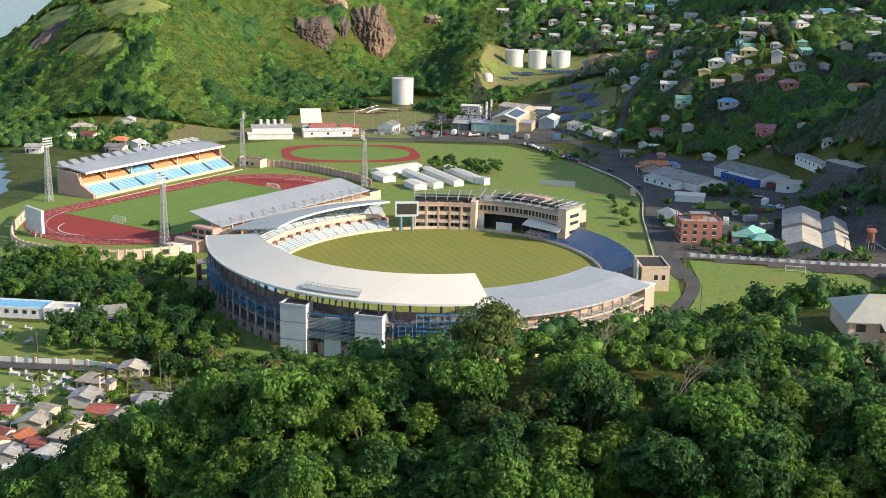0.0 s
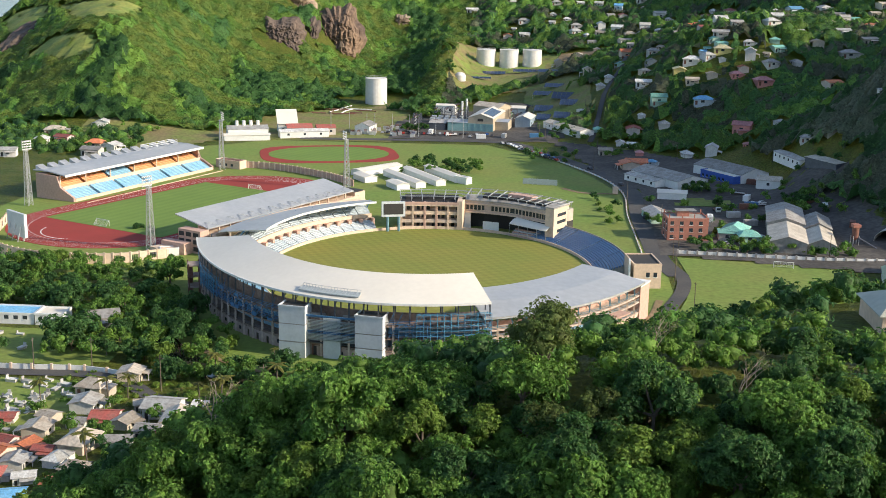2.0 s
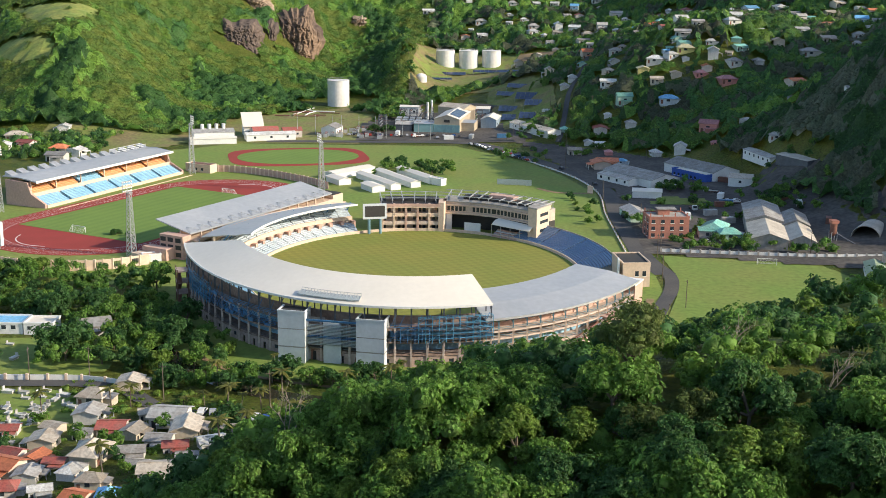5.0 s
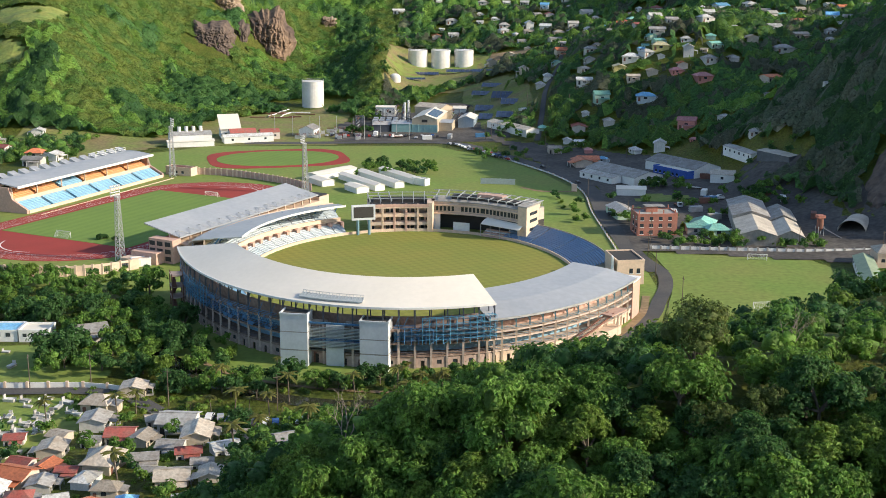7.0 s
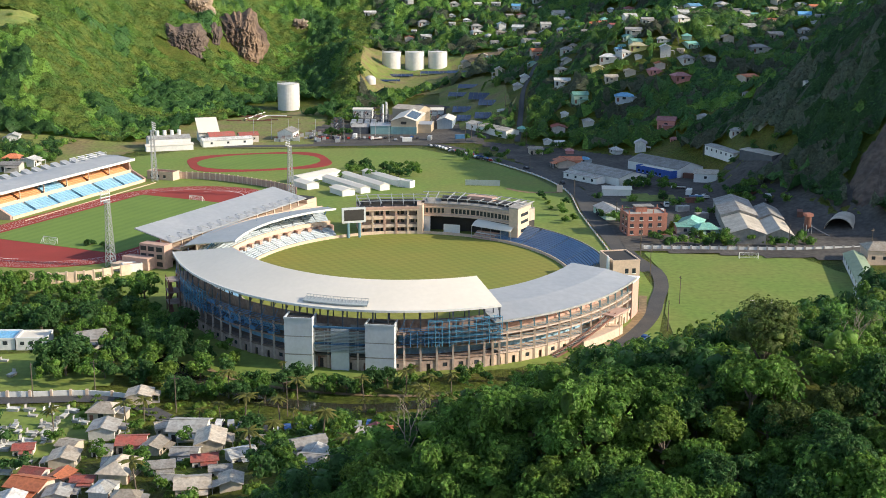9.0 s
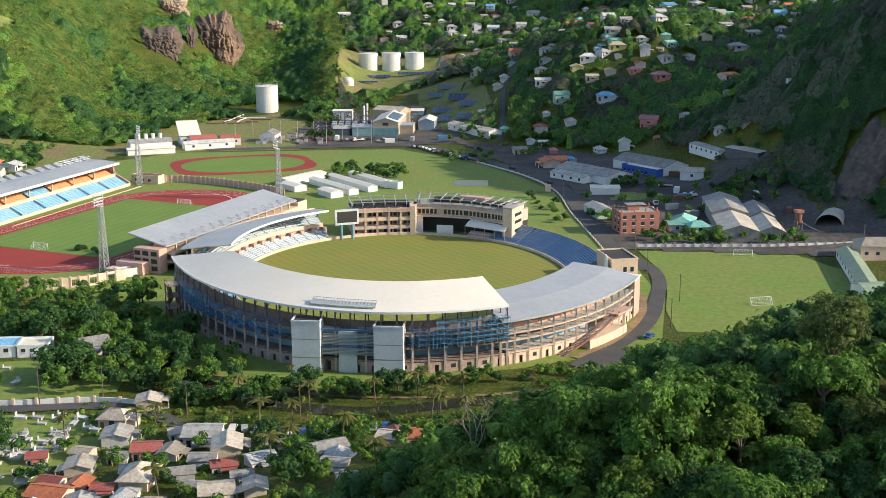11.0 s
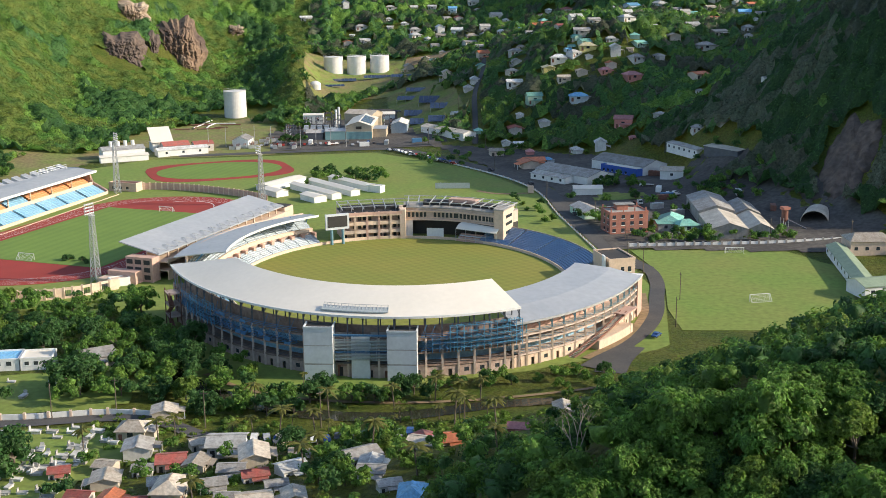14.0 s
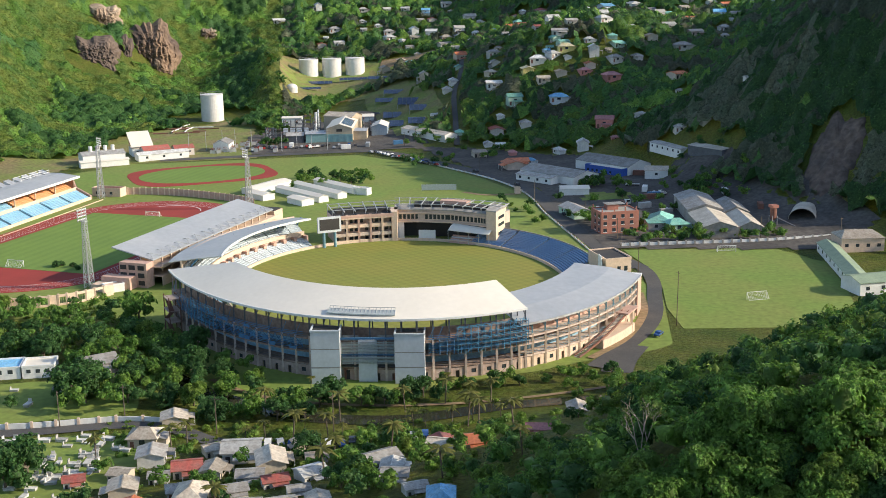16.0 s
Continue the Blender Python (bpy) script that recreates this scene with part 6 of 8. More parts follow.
gable("red_roof_house", "red-roofed hall at the row's end", 12, 8, 4.6, 1.8, "wall_r", "roof_r", (-112, 427, 0.1), 0.36, "", windows=2, base=0.5, category="building")
ws = gable("tilted_roof_hall", "hall with one tall white mono-pitch roof", 12, 13, 5, 0.8, "white", "roof_white", (-138, 430, 0.2), 0.3, "", windows=2, base=0.5, category="building")
bm = mesh()
sweep(bm, [[(xx, -1, 6.0), (xx, 14, 13.5), (xx, 14, 13.9), (xx, -1, 6.4)] for xx in (-0.8, 12.8)])
part("mono_roof", bm, "roof_white", ws)
bm = mesh()
box(bm, 0.2, 11.8, 12.4, 13, 6, 13)
part("high_wall", bm, "pink", ws)

# white-roofed changing sheds on the grass
for x, y, L, d, rz in ((-60, 286, 30, 9, 0.92), (-50, 292, 40, 5.5, -1.0), (-41, 302, 42, 5.5, -1.02), (-30, 310, 38, 5.5, -1.02), (-44, 262, 13, 7, -1.0), (-64, 280, 14, 7, -0.95)):
    gable("changing_shed", "low white sheet-roofed changing shed on the grass", L, d, 2.8, 0.8, "white", "roof_white", (x, y, 0.1), rz, "changing sheds", windows=0, base=0.3)
block("white_kiosk", "small white flat-roofed kiosk on the grass", 0, 9, 0, 4, 3.0, "white", at=(-11, 279, 0.1), rz=-0.7, roof="roof_white")
block("pump_hut", "tiny cream pump hut beside the path", 0, 2.6, 0, 2.6, 2.8, "cream", at=(69.8, 262, 0.1), roof="roof_white")

# workshops beyond the road
red = block("red_block", "salmon-red three-storey block with an unfinished roof", 0, 17, 0, 12, 9.0, "red_render", at=(88.5, 163, 0.1), rz=0.12,
            windows=[("s", 1.0 + 4.0 * i, 1.0 + 2.9 * k, 1.5, 1.5) for i in range(4) for k in range(3)] + [("w", 2 + 4.5 * i, 1.0 + 2.9 * k, 1.4, 1.5) for i in range(2) for k in range(3)], roof="concrete")
for x, y in ((0.5, 0.5), (6, 0.5), (11, 0.5), (16, 0.5), (0.5, 11), (9, 11), (16, 11)):
    bm = mesh()
    beam(bm, (x, y, 9), (x, y, 11.2), 0.45)
    part("column_stub", bm, "red_render", red)
bm = mesh()
box(bm, 5, 10, 6, 10, 9.16, 11.5)
part("roof_room", bm, "red_render", red)
bm = mesh()
box(bm, 4.6, 13, 5.4, 10.6, 11.5, 11.7)
part("roof_sheet", bm, "roof_g", red)
gable("warehouse", "long white warehouse with a grey sheet roof", 39, 19.5, 4.4, 2.4, "white", "roof_g", (81.3, 309.5, 0.1), -0.98, "warehouses", windows=0, base=0.5, category="warehouse")
gable("warehouse", "low white shed along the warehouse wall", 25, 8, 3.4, 0.9, "white", "roof_g", (77.5, 302, 0.1), -0.95, "warehouses", windows=4, base=0.5, category="warehouse")
gable("warehouse", "long warehouse with a blue painted front", 38, 19, 5.6, 3.0, "white", "roof_g", (116, 327, crest(116, 327, 38, 19, -0.98) - 0.5), -0.98, "warehouses", windows=0, base=5, category="warehouse")
M["blue_paint"] = mat("bright_blue_paint", (0.03, 0.10, 0.42), (0.03, 0.09, 0.36), rough=0.6, big=0.2, fine=1.0)
block("blue_office", "blue and white office against the warehouse", 0, 26, 0, 5, 4.4, "blue_paint", at=(118.5, 315, 0.3), rz=-0.98, roof="roof_white", windows=[("s", 1.5 + 3.2 * i, 1.6, 1.4, 1.3) for i in range(6)])
for x, y, L, d, h, words in ((142.5, 146, 31, 15, 4.6, "front half of a tin workshop with a pale tan roof"), (147.2, 177.2, 36, 15.5, 5.8, "rear half of a tin workshop with a grey sheet roof"),
                             (153.6, 146, 27, 10.6, 4.2, "front half of a lower tin workshop with a tan roof"), (157.6, 173.4, 24, 11, 5.0, "rear half of a lower tin workshop with a grey sheet roof")):
    gable("tin_workshop", words, L, d, h, 2.4, "concrete", "roof_s" if "tan" in words else "roof_g", (x, y, 0.2), 1.43, "tin workshops", windows=0, base=0.5, category="workshop")
gable("tin_workshop", "open tin shed with a green roof", 14, 9, 3.4, 0.7, "concrete", "roof_e", (110, 166, 0.1), -0.05, "tin workshops", windows=2, base=0.5, category="workshop")
gable("tin_workshop", "small white gabled workshop", 12, 10, 4.4, 1.6, "white", "roof_t", (143, 284, 1.5), -0.3, "tin workshops", windows=1, base=5, category="workshop")
gable("tin_workshop", "white sheds by the roadside", 14, 8, 3.5, 1.0, "white", "roof_white", (91, 252, 0.1), -0.1, "tin workshops", windows=0, base=0.5, category="workshop")
gable("tin_workshop", "long grey shed with roller doors at the slope", 32, 8, 3.8, 0.8, "white", "roof_g", (158, 326, crest(158, 326, 32, 8, -1.32) - 2.6), -1.32, "tin workshops", windows=6, base=1.5, category="workshop")
gable("tin_workshop", "long pale school shed below the hill", 48, 10, 4.2, 1.4, "white", "roof_t", (32, 474, crest(32, 474, 48, 10, -1.05)), -1.05, "tin workshops", windows=3, base=1.5, category="workshop")
gable("pitch_shed", "long green-roofed shed along the practice pitch", 55, 7, 3.6, 1.3, "white", "roof_m", (159.4, 62.5, 0.1), 1.351, "pitch sheds", windows=8, base=0.5, category="shed")
gable("pitch_shed", "grey-green hall beside the pitch shed", 24, 12, 4.5, 1.4, "white", "roof_m", (151, 52, 0.1), 0.12, "pitch sheds", windows=4, base=0.5, category="shed")
gable("club_house", "white club house with a pale roof and arches", 17, 12, 6.0, 2.2, "cream", "roof_t", (172, 112, 0.1), -0.1, "", windows=4, base=0.5, category="building", hip=3.5)

gable("tin_workshop", "dark-roofed roadside house in a garden", 18, 9, 3.4, 1.6, "wall_e", "roof_g", (93, 196, 0.1), 1.75, "tin workshops", windows=2, base=0.5, category="workshop")
gable("tin_workshop", "green-roofed house between the yards", 13, 10, 4.0, 2.2, "wall_e", "roof_e", (120, 166, 0.1), 1.2, "tin workshops", windows=2, base=0.5, category="workshop", hip=3)
gable("tin_workshop", "open tan canopy shed on the slope", 24, 12, 4.0, 0.6, "dark_steel", "roof_s", (167, 287, crest(167, 287, 24, 12, -1.1) - 2.8), -1.1, "tin workshops", windows=0, base=1.5, category="workshop")
gable("tin_workshop", "lean white store against the warehouse", 24, 9, 3.6, 1.4, "white", "roof_g", (92, 291, 0.1), -0.35, "tin workshops", windows=3, base=0.5, category="workshop")
draped_area("yard_lawn", [(98, 236), (122, 236), (126, 252), (104, 256)], "grass", "small lawn between the workshops", 0.5)
draped_area("plant_lawn", [(-52, 800), (-47, 624), (-44, 578), (-20, 590), (0, 630), (18, 610), (16, 560), (24, 520), (28, 470), (50, 474), (62, 500), (64, 560), (50, 640), (52, 700), (46, 780)], "rough_grass", "rough sloping grass round the solar arrays", 0.45)


# red batching silo and arched shed at the yard's end
si = thing("batching_silo", "red batching silo on steel legs with a conveyor", "silo", (165, 164, height(165, 164)), 0.2)
bm = mesh()
tube(bm, (0, 0, 5.0), (0, 0, 11.0), 2.0, n=16)
tube(bm, (0, 0, 3.2), (0, 0, 5.0), 0.6, 2.0, n=16)
part("hopper", bm, "rust", si)
bm = mesh()
box(bm, -2.2, 2.2, -2.2, 2.2, 11.0, 12.6)
part("cap_house", bm, "red_render", si)
for a, b in ((-1.7, -1.7), (1.7, -1.7), (1.7, 1.7), (-1.7, 1.7)):
    bm = mesh()
    beam(bm, (a, b, -0.5), (a, b, 6.0), 0.3)
    part("leg", bm, "steel", si)
bm = mesh()
beam(bm, (1.5, -0.5, 5.0), (9.0, -11.0, 0.4), 1.2, 0.5)
part("conveyor", bm, "dark_steel", si)
si.scale = (0.72, 0.72, 0.72)
ah = thing("arched_shed", "open arched grey tin shed at the yard's end", "shed", (179, 166, height(179, 170) - 0.3), -0.5)
bm = mesh()
rows = []
for i in range(13):
    a = math.pi * i / 12
    c, z = 6.0 * math.cos(a), 5.2 * math.sin(a)
    rows.append([(c, 0, z), (c, 16, z), (c * 0.97, 16, z * 0.97 - 0.02), (c * 0.97, 0, z * 0.97 - 0.02)])
sweep(bm, rows)
part("arched_roof", bm, "roof_s", ah)
bm = mesh()
box(bm, -5.7, 5.7, 15.4, 15.7, 0, 3.0)
part("end_wall", bm, "dark", ah)


def container(x, y, rz, tone, word):
    o = thing("container", word + " steel shipping container in the yard", "container", (x, y, height(x, y) + 0.3), rz, "yard containers")
    bm = mesh()
    box(bm, 0, 6.1, 0, 2.4, 0, 2.6)
    part("body", bm, tone, o)
    for i in range(5):
        bm = mesh()
        box(bm, 0.3 + i * 1.2, 0.75 + i * 1.2, -0.07, 0, 0.15, 2.45)
        part("side_rib", bm, tone, o)
    bm = mesh()
    box(bm, 6.1, 6.18, 0.1, 2.3, 0.1, 2.5)
    part("door", bm, tone, o)


for x, y, rz, tone, word in ((128, 232, 0.1, "rust", "rusty red"), (131, 236, 0.1, "blue_steel", "blue"), (134, 250, 1.2, "white", "white"), (120, 212, 0.3, "steel", "grey"), (158, 236, 0.4, "rust", "rusty red"),
                             (166, 222, 1.4, "white", "white"), (112, 202, 1.5, "white", "white"), (171, 190, 1.3, "rust", "rusty red"), (125, 196, 0.2, "concrete", "grey"), (140, 296, -0.4, "rust", "rusty red"),
                             (-10, 432, 0.1, "white", "white"), (8, 436, 1.4, "steel", "grey"), (-40, 446, 1.5, "white", "white"), (24, 440, 0.2, "blue_steel", "blue")):
    container(x, y, rz, tone, word)


def truck(x, y, rz, tone, word):
    o = thing("truck", word + " flatbed truck parked in the yard", "truck", (x, y, height(x, y) + 0.3), rz, "yard trucks")
    bm = mesh()
    sweep(bm, [[(0, yy, 0.5), (0, yy, 1.5), (0.4, yy, 2.5), (1.8, yy, 2.5), (1.8, yy, 0.5)] for yy in (0, 2.2)])
    cab = part("cab", bm, tone, o)
    bm = mesh()
    sweep(bm, [[(-0.03, yy, 1.55), (0.3, yy, 2.35), (0.42, yy, 2.35), (0.1, yy, 1.55)] for yy in (0.2, 2.0)])
    part("windscreen", bm, "glass", cab)
    bm = mesh()
    box(bm, 2.0, 7.4, 0, 2.2, 0.8, 1.05)
    bed = part("bed", bm, "rust", o)
    bm = mesh()
    box(bm, 2.0, 7.4, 0.02, 0.1, 1.05, 1.6)
    part("side_board", bm, tone, bed)
    for wx in (1.0, 5.6, 6.6):
        for wy in (0.1, 2.1):
            bm = mesh()
            tube(bm, (wx, wy - 0.15, 0.45), (wx, wy + 0.15, 0.45), 0.45, n=12)
            part("wheel", bm, "dark", o)


for x, y, rz, tone, word in ((134, 238, 0.2, "white", "white"), (118, 222, 1.7, "white", "white"), (145, 226, 0.9, "rust", "red"), (128, 268, -0.4, "white", "white"), (-30, 438, 0.3, "white", "white"), (160, 205, 1.3, "blue_steel", "blue")):
    truck(x, y, rz, tone, word)

# plant details: gas dome, steel frames, dark heap
o = thing("dome_tank", "white dome-topped gas holder on the grass", "tank", (-39, 655, height(-39, 655)))
bm = mesh()
tube(bm, (0, 0, -1), (0, 0, 3.2), 4.6, n=24)
part("shell", bm, "tank", o)
bm = mesh()
rings = [[(4.6 * math.cos(a) * math.cos(b), 4.6 * math.cos(a) * math.sin(b), 3.2 + 3.0 * math.sin(a)) for b in [2 * math.pi * j / 24 for j in range(24)]] for a in [i * math.pi / 2 / 6 for i in range(6)] + [1.5]]
vs = [[bm.verts.new(p) for p in r] for r in rings]
for a, b in zip(vs, vs[1:]):
    for j in range(24):
        bm.faces.new((a[j], a[(j + 1) % 24], b[(j + 1) % 24], b[j]))
part("dome", bm, "tank", o, smooth=True)
for x, y, h in ((-26, 486, 11), (-26, 500, 12), (-38, 512, 9), (-46, 520, 8), (8, 508, 10), (12, 498, 8), (-32, 528, 10), (-56, 476, 8), (-58, 492, 7), (18, 548, 8), (-2, 552, 9)):
    o = thing("steel_frame", "dark open steel frame with pipework at the plant", "steel frame", (x, y, 0.2), -0.06, "plant frames")
    for a, b in ((0, 0), (5, 0), (0, 6), (5, 6)):
        bm = mesh()
        beam(bm, (a, b, -0.5), (a, b, h), 0.3)
        part("post", bm, "dark_steel", o)
    for z in (h * 0.4, h * 0.7, h):
        bm = mesh()
        for p, q in (((0, 0), (5, 0)), ((0, 6), (5, 6)), ((0, 0), (0, 6)), ((5, 0), (5, 6))):
            beam(bm, (*p, z), (*q, z), 0.3)
        part("ring_beam", bm, "dark_steel", o)
        bm = mesh()
        tube(bm, (1.2, -1, z - 0.6), (1.2, 7, z - 0.6), 0.4, n=8)
        part("pipe", bm, "steel" if z < h else "rust", o)
o = thing("spoil_heap", "low black heap behind the plant halls", "heap", (8, 552, height(8, 552)))
bm = mesh()
rings = [[(18 * c * math.cos(b) * (1 + 0.12 * math.sin(3 * b)), 12 * c * math.sin(b), z) for b in [2 * math.pi * j / 20 for j in range(20)]] for c, z in ((1, -1), (0.9, 2.4), (0.6, 4.6), (0.2, 5.4), (0.02, 5.5))]
vs = [[bm.verts.new(p) for p in r] for r in rings]
for a, b in zip(vs, vs[1:]):
    for j in range(20):
        bm.faces.new((a[j], a[(j + 1) % 20], b[(j + 1) % 20], b[j]))
part("heap", bm, "dark", o, smooth=True)

# hill house at the near ridge
M["roof_l"] = mat("pale_lime_sheet", (0.46, 0.46, 0.37), (0.39, 0.39, 0.33), rough=0.5, big=0.2, fine=1.0, spread=0.06)
draped("house_yard", [(80, -168), (92, -168), (108, -165)], 8, "sand", "bare earth yard before the hill house", 0.5, "ground")
HX, HY, HZ = 90.3, -158.9, 61.0
hh = gable("hill_house", "cream hill house with a pale green hipped roof", 14, 12, 2.9, 2.5, "cream", "roof_l", (HX, HY, HZ), 0.04, "", windows=4, base=3, over=0.6, hip=4.6, category="house")
bm = mesh()
box(bm, 4.6, 13.4, -2.8, 0, -3, -0.1)
pb = part("porch_floor", bm, "concrete", hh)
for i in range(5):
    bm = mesh()
    tube(bm, (5.0 + i * 2.0, -2.6, -0.1), (5.0 + i * 2.0, -2.6, 2.5), 0.18, n=8)
    part("porch_post", bm, "white", hh)
bm = mesh()
sweep(bm, [[(xx, 0, 2.95), (xx, -3.1, 2.45), (xx, -3.1, 2.3), (xx, 0, 2.8)] for xx in (4.4, 13.6)])
part("porch_roof", bm, "roof_l", hh)

# white wall along the pitch and yards
perimeter("yard_wall", [(91, 140), (125, 138), (152, 137), (180, 139)], 1.6, "white", "low white wall with stained panels along the pitch", step=4, gap=False, pier="concrete")
perimeter("park_wall", [(22, 392), (46, 348), (66, 304), (75, 262), (74.5, 212), (75.6, 170), (76.5, 136)], 0.7, "white", "low white park wall beside the road", step=6, gap=False)
perimeter("cemetery_wall", [(-150, -23), (-115, -28), (-88, -27), (-76, -30)], 1.6, "white", "low white cemetery wall beside the road", step=5, gap=False)
block("white_hall", "long white hall with a light blue roof end", 0, 9, 0, 8, 3.2, "white", at=(-119.5, 12, 0.1), rz=0.04, roof="roof_white", windows=[("s", 1.2 + 2.6 * i, 1.5, 1.2, 1.1) for i in range(3)])
block("blue_hall", "long hall with a light blue sheet roof", 0, 26, 0, 9, 3.0, "white", at=(-146, 11.6, 0.1), rz=0.03, roof="roof_b", windows=[("s", 1.5 + 3 * i, 1.5, 1.4, 1.2) for i in range(8)])

# cars
CARS = [(0.75, 0.75, 0.74), (0.05, 0.05, 0.055), (0.35, 0.36, 0.38), (0.30, 0.04, 0.03), (0.04, 0.10, 0.28)]
for i, c in enumerate(CARS):
    M["car%d" % i] = mat("car_paint_" + "abcde"[i], c, tuple(v * 0.9 for v in c), rough=0.25, big=0.5, fine=2.0, spread=0.03)
CAR_WORDS = ("white", "black", "grey", "red", "blue")
car_kit = {}


def car(x, y, rz, k, group):
    if k in car_kit:
        return copy_thing(car_kit[k], Matrix.Translation((x, y, height(x, y) + 0.3)) @ Matrix.Rotation(rz, 4, "Z"))
    o = thing("car", CAR_WORDS[k] + " parked saloon car on the tarmac", "car", (x, y, height(x, y) + 0.3), rz, group)
    car_kit[k] = o
    prof = [(-2.1, 0.35), (-2.1, 0.85), (-1.3, 0.95), (-0.8, 1.45), (0.7, 1.45), (1.3, 0.95), (2.1, 0.8), (2.1, 0.35)]
    bm = mesh()
    sweep(bm, [[(px, yy, pz) for px, pz in prof] for yy in (-0.85, 0.85)])
    bmesh.ops.bevel(bm, geom=bm.edges[:], offset=0.06, segments=1, affect="EDGES")
    part("body", bm, "car%d" % k, o)
    bm = mesh()
    sweep(bm, [[(-1.2, yy, 1.0), (-0.75, yy, 1.4), (0.65, yy, 1.4), (1.18, yy, 1.0)] for yy in (-0.88, 0.88)])
    part("window_band", bm, "glass", o)
    for wx in (-1.3, 1.3):
        for wy in (-0.8, 0.8):
            bm = mesh()
            tube(bm, (wx, wy - 0.1, 0.33), (wx, wy + 0.1, 0.33), 0.33, n=12)
            part("wheel", bm, "dark", o)
    return o


rnd = random.Random(12)
for i in range(26):
    u = i / 26
    x, y = lerp(52, 18, u), lerp(352, 412, u)
    car(x - 9 - rnd.uniform(0, 3), y + rnd.uniform(-2, 2) + 4, rnd.choice((0.3, 1.9, -1.1)), rnd.randrange(5), "cars by the park")
for x, y, rz in ((60, 330, 2.0), (75, 285, 1.8), (82, 205, 1.6), (70, 20, 0.9), (95, 205, 0.2), (100, 215, 1.5), (112, 158, 0.3), (120, 150, 1.2), (104, 152, 0.1), (130, 205, 0.6), (125, 235, 0.9), (140, 245, 0.4)):
    car(x, y, rz, rnd.randrange(5), "parked cars")
for i in range(16):
    car(-52 + i * 2.9, -53 + rnd.uniform(-2.5, 2.5) - 0.3 * i, 1.5 + rnd.uniform(-0.3, 0.3), rnd.randrange(5), "village cars")
for i in range(22):
    car(-72 + i * 3.4, 443 + rnd.uniform(-6, 6), rnd.uniform(-0.4, 0.4) + 1.5, rnd.randrange(5), "plant cars")

# cemetery
tomb_proto = thing("tomb", "whitewashed concrete tomb in the churchyard grass", "tomb", (-100, -50, height(-100, -50)), 0, "tombs")
bm = mesh()
box(bm, -0.6, 0.6, -1.2, 1.2, -0.4, 0.75)
part("vault", bm, "tomb", tomb_proto)
bm = mesh()
box(bm, -0.7, 0.7, -1.3, 1.3, 0.75, 0.88)
part("slab", bm, "tomb", tomb_proto)
bm = mesh()
box(bm, -0.45, 0.45, 1.0, 1.2, 0.88, 1.7)
part("headstone", bm, "tomb", tomb_proto)
rnd = random.Random(8)
for i in range(90):
    x, y = rnd.uniform(-122, -82), rnd.uniform(-88, -36)
    if x > -88 and y < -52:
        continue
    if rnd.random() < 0.12:
        x, y = rnd.uniform(-135, -100), rnd.uniform(-22, 6)
    s = rnd.uniform(0.7, 1.35)
    t = copy_thing(tomb_proto, Matrix())
    t.matrix_basis = pose(x, y, height(x, y), 0, 0, rnd.choice((75, -12, 80)) + rnd.uniform(-8, 8)) @ Matrix.Diagonal((s, s, s, 1))


def utility_pole(x, y, h):
    o = thing("utility_pole", "weathered wooden utility pole with a cross arm", "utility pole", (x, y, height(x, y)), rnd.uniform(0, 3), "utility poles")
    bm = mesh()
    tube(bm, (0, 0, -0.5), (0, 0, h), 0.16, 0.11, n=7)
    part("shaft", bm, "bark", o)
    bm = mesh()
    beam(bm, (-1.1, 0, h - 0.8), (1.1, 0, h - 0.8), 0.14)
    part("cross_arm", bm, "bark", o)


for x, y in ((-102, -29), (-86, -27), (-62, -40), (-33, -44), (88, 130), (86, 98), (89, 60), (79, 30), (62, 330), (76, 245), (88, 190), (92, 150), (66, 400), (86, 470), (110, 360), (150, 140), (180, 130), (60, 500), (30, 432), (34, 436), (38, 440)):
    utility_pole(x, y, 10)

# ---- vegetation ----
rng = np.random.default_rng(4)


def unit(v):
    return v / np.maximum(np.linalg.norm(v, axis=-1, keepdims=True), 1e-6)


def leaves(c, nrm, size, loose=0.8):
    """Kite-shaped leaves at the centres c, facing roughly along nrm."""
    n = len(c)
    nn = unit(nrm + rng.normal(0, loose, (n, 3)))
    u = unit(np.cross(nn, rng.normal(0, 1, (n, 3))))
    v = np.cross(nn, u)
    s = (size * rng.uniform(0.6, 1.35, n))[:, None]
    fold = nn * s * 0.18
    return np.stack([c - u * s * 0.55, c + v * s * 0.36 + fold, c + u * s * 0.62, c - v * s * 0.36 + fold], 1)


def tufts(c, nrm, size, k=5):
    """Leaves in small rosettes round the centres c."""
    out = unit(rng.normal(0, 1, (len(c) * k, 3)))
    n = np.repeat(unit(nrm), k, 0)
    out = unit(out - n * (out * n).sum(1, keepdims=True))
    return leaves(np.repeat(c, k, 0) + out * size * 0.5, n + out * 0.55, size, 0.3)


bmi = bmesh.new()
bmesh.ops.create_icosphere(bmi, subdivisions=2, radius=1.0)
BALL = np.array([v.co[:] for v in bmi.verts])
BALL_F = np.array([[v.index for v in f.verts] for f in bmi.faces])
bmi.free()
BALL_F = BALL_F[BALL[BALL_F].mean(1)[:, 2] > -0.55]


bmi = bmesh.new()
bmesh.ops.create_icosphere(bmi, subdivisions=1, radius=1.0)
KNOB = np.array([v.co[:] for v in bmi.verts])
KNOB_F = np.array([[v.index for v in f.verts] for f in bmi.faces])
bmi.free()
KNOB_F = KNOB_F[KNOB[KNOB_F].mean(1)[:, 2] > -0.5]


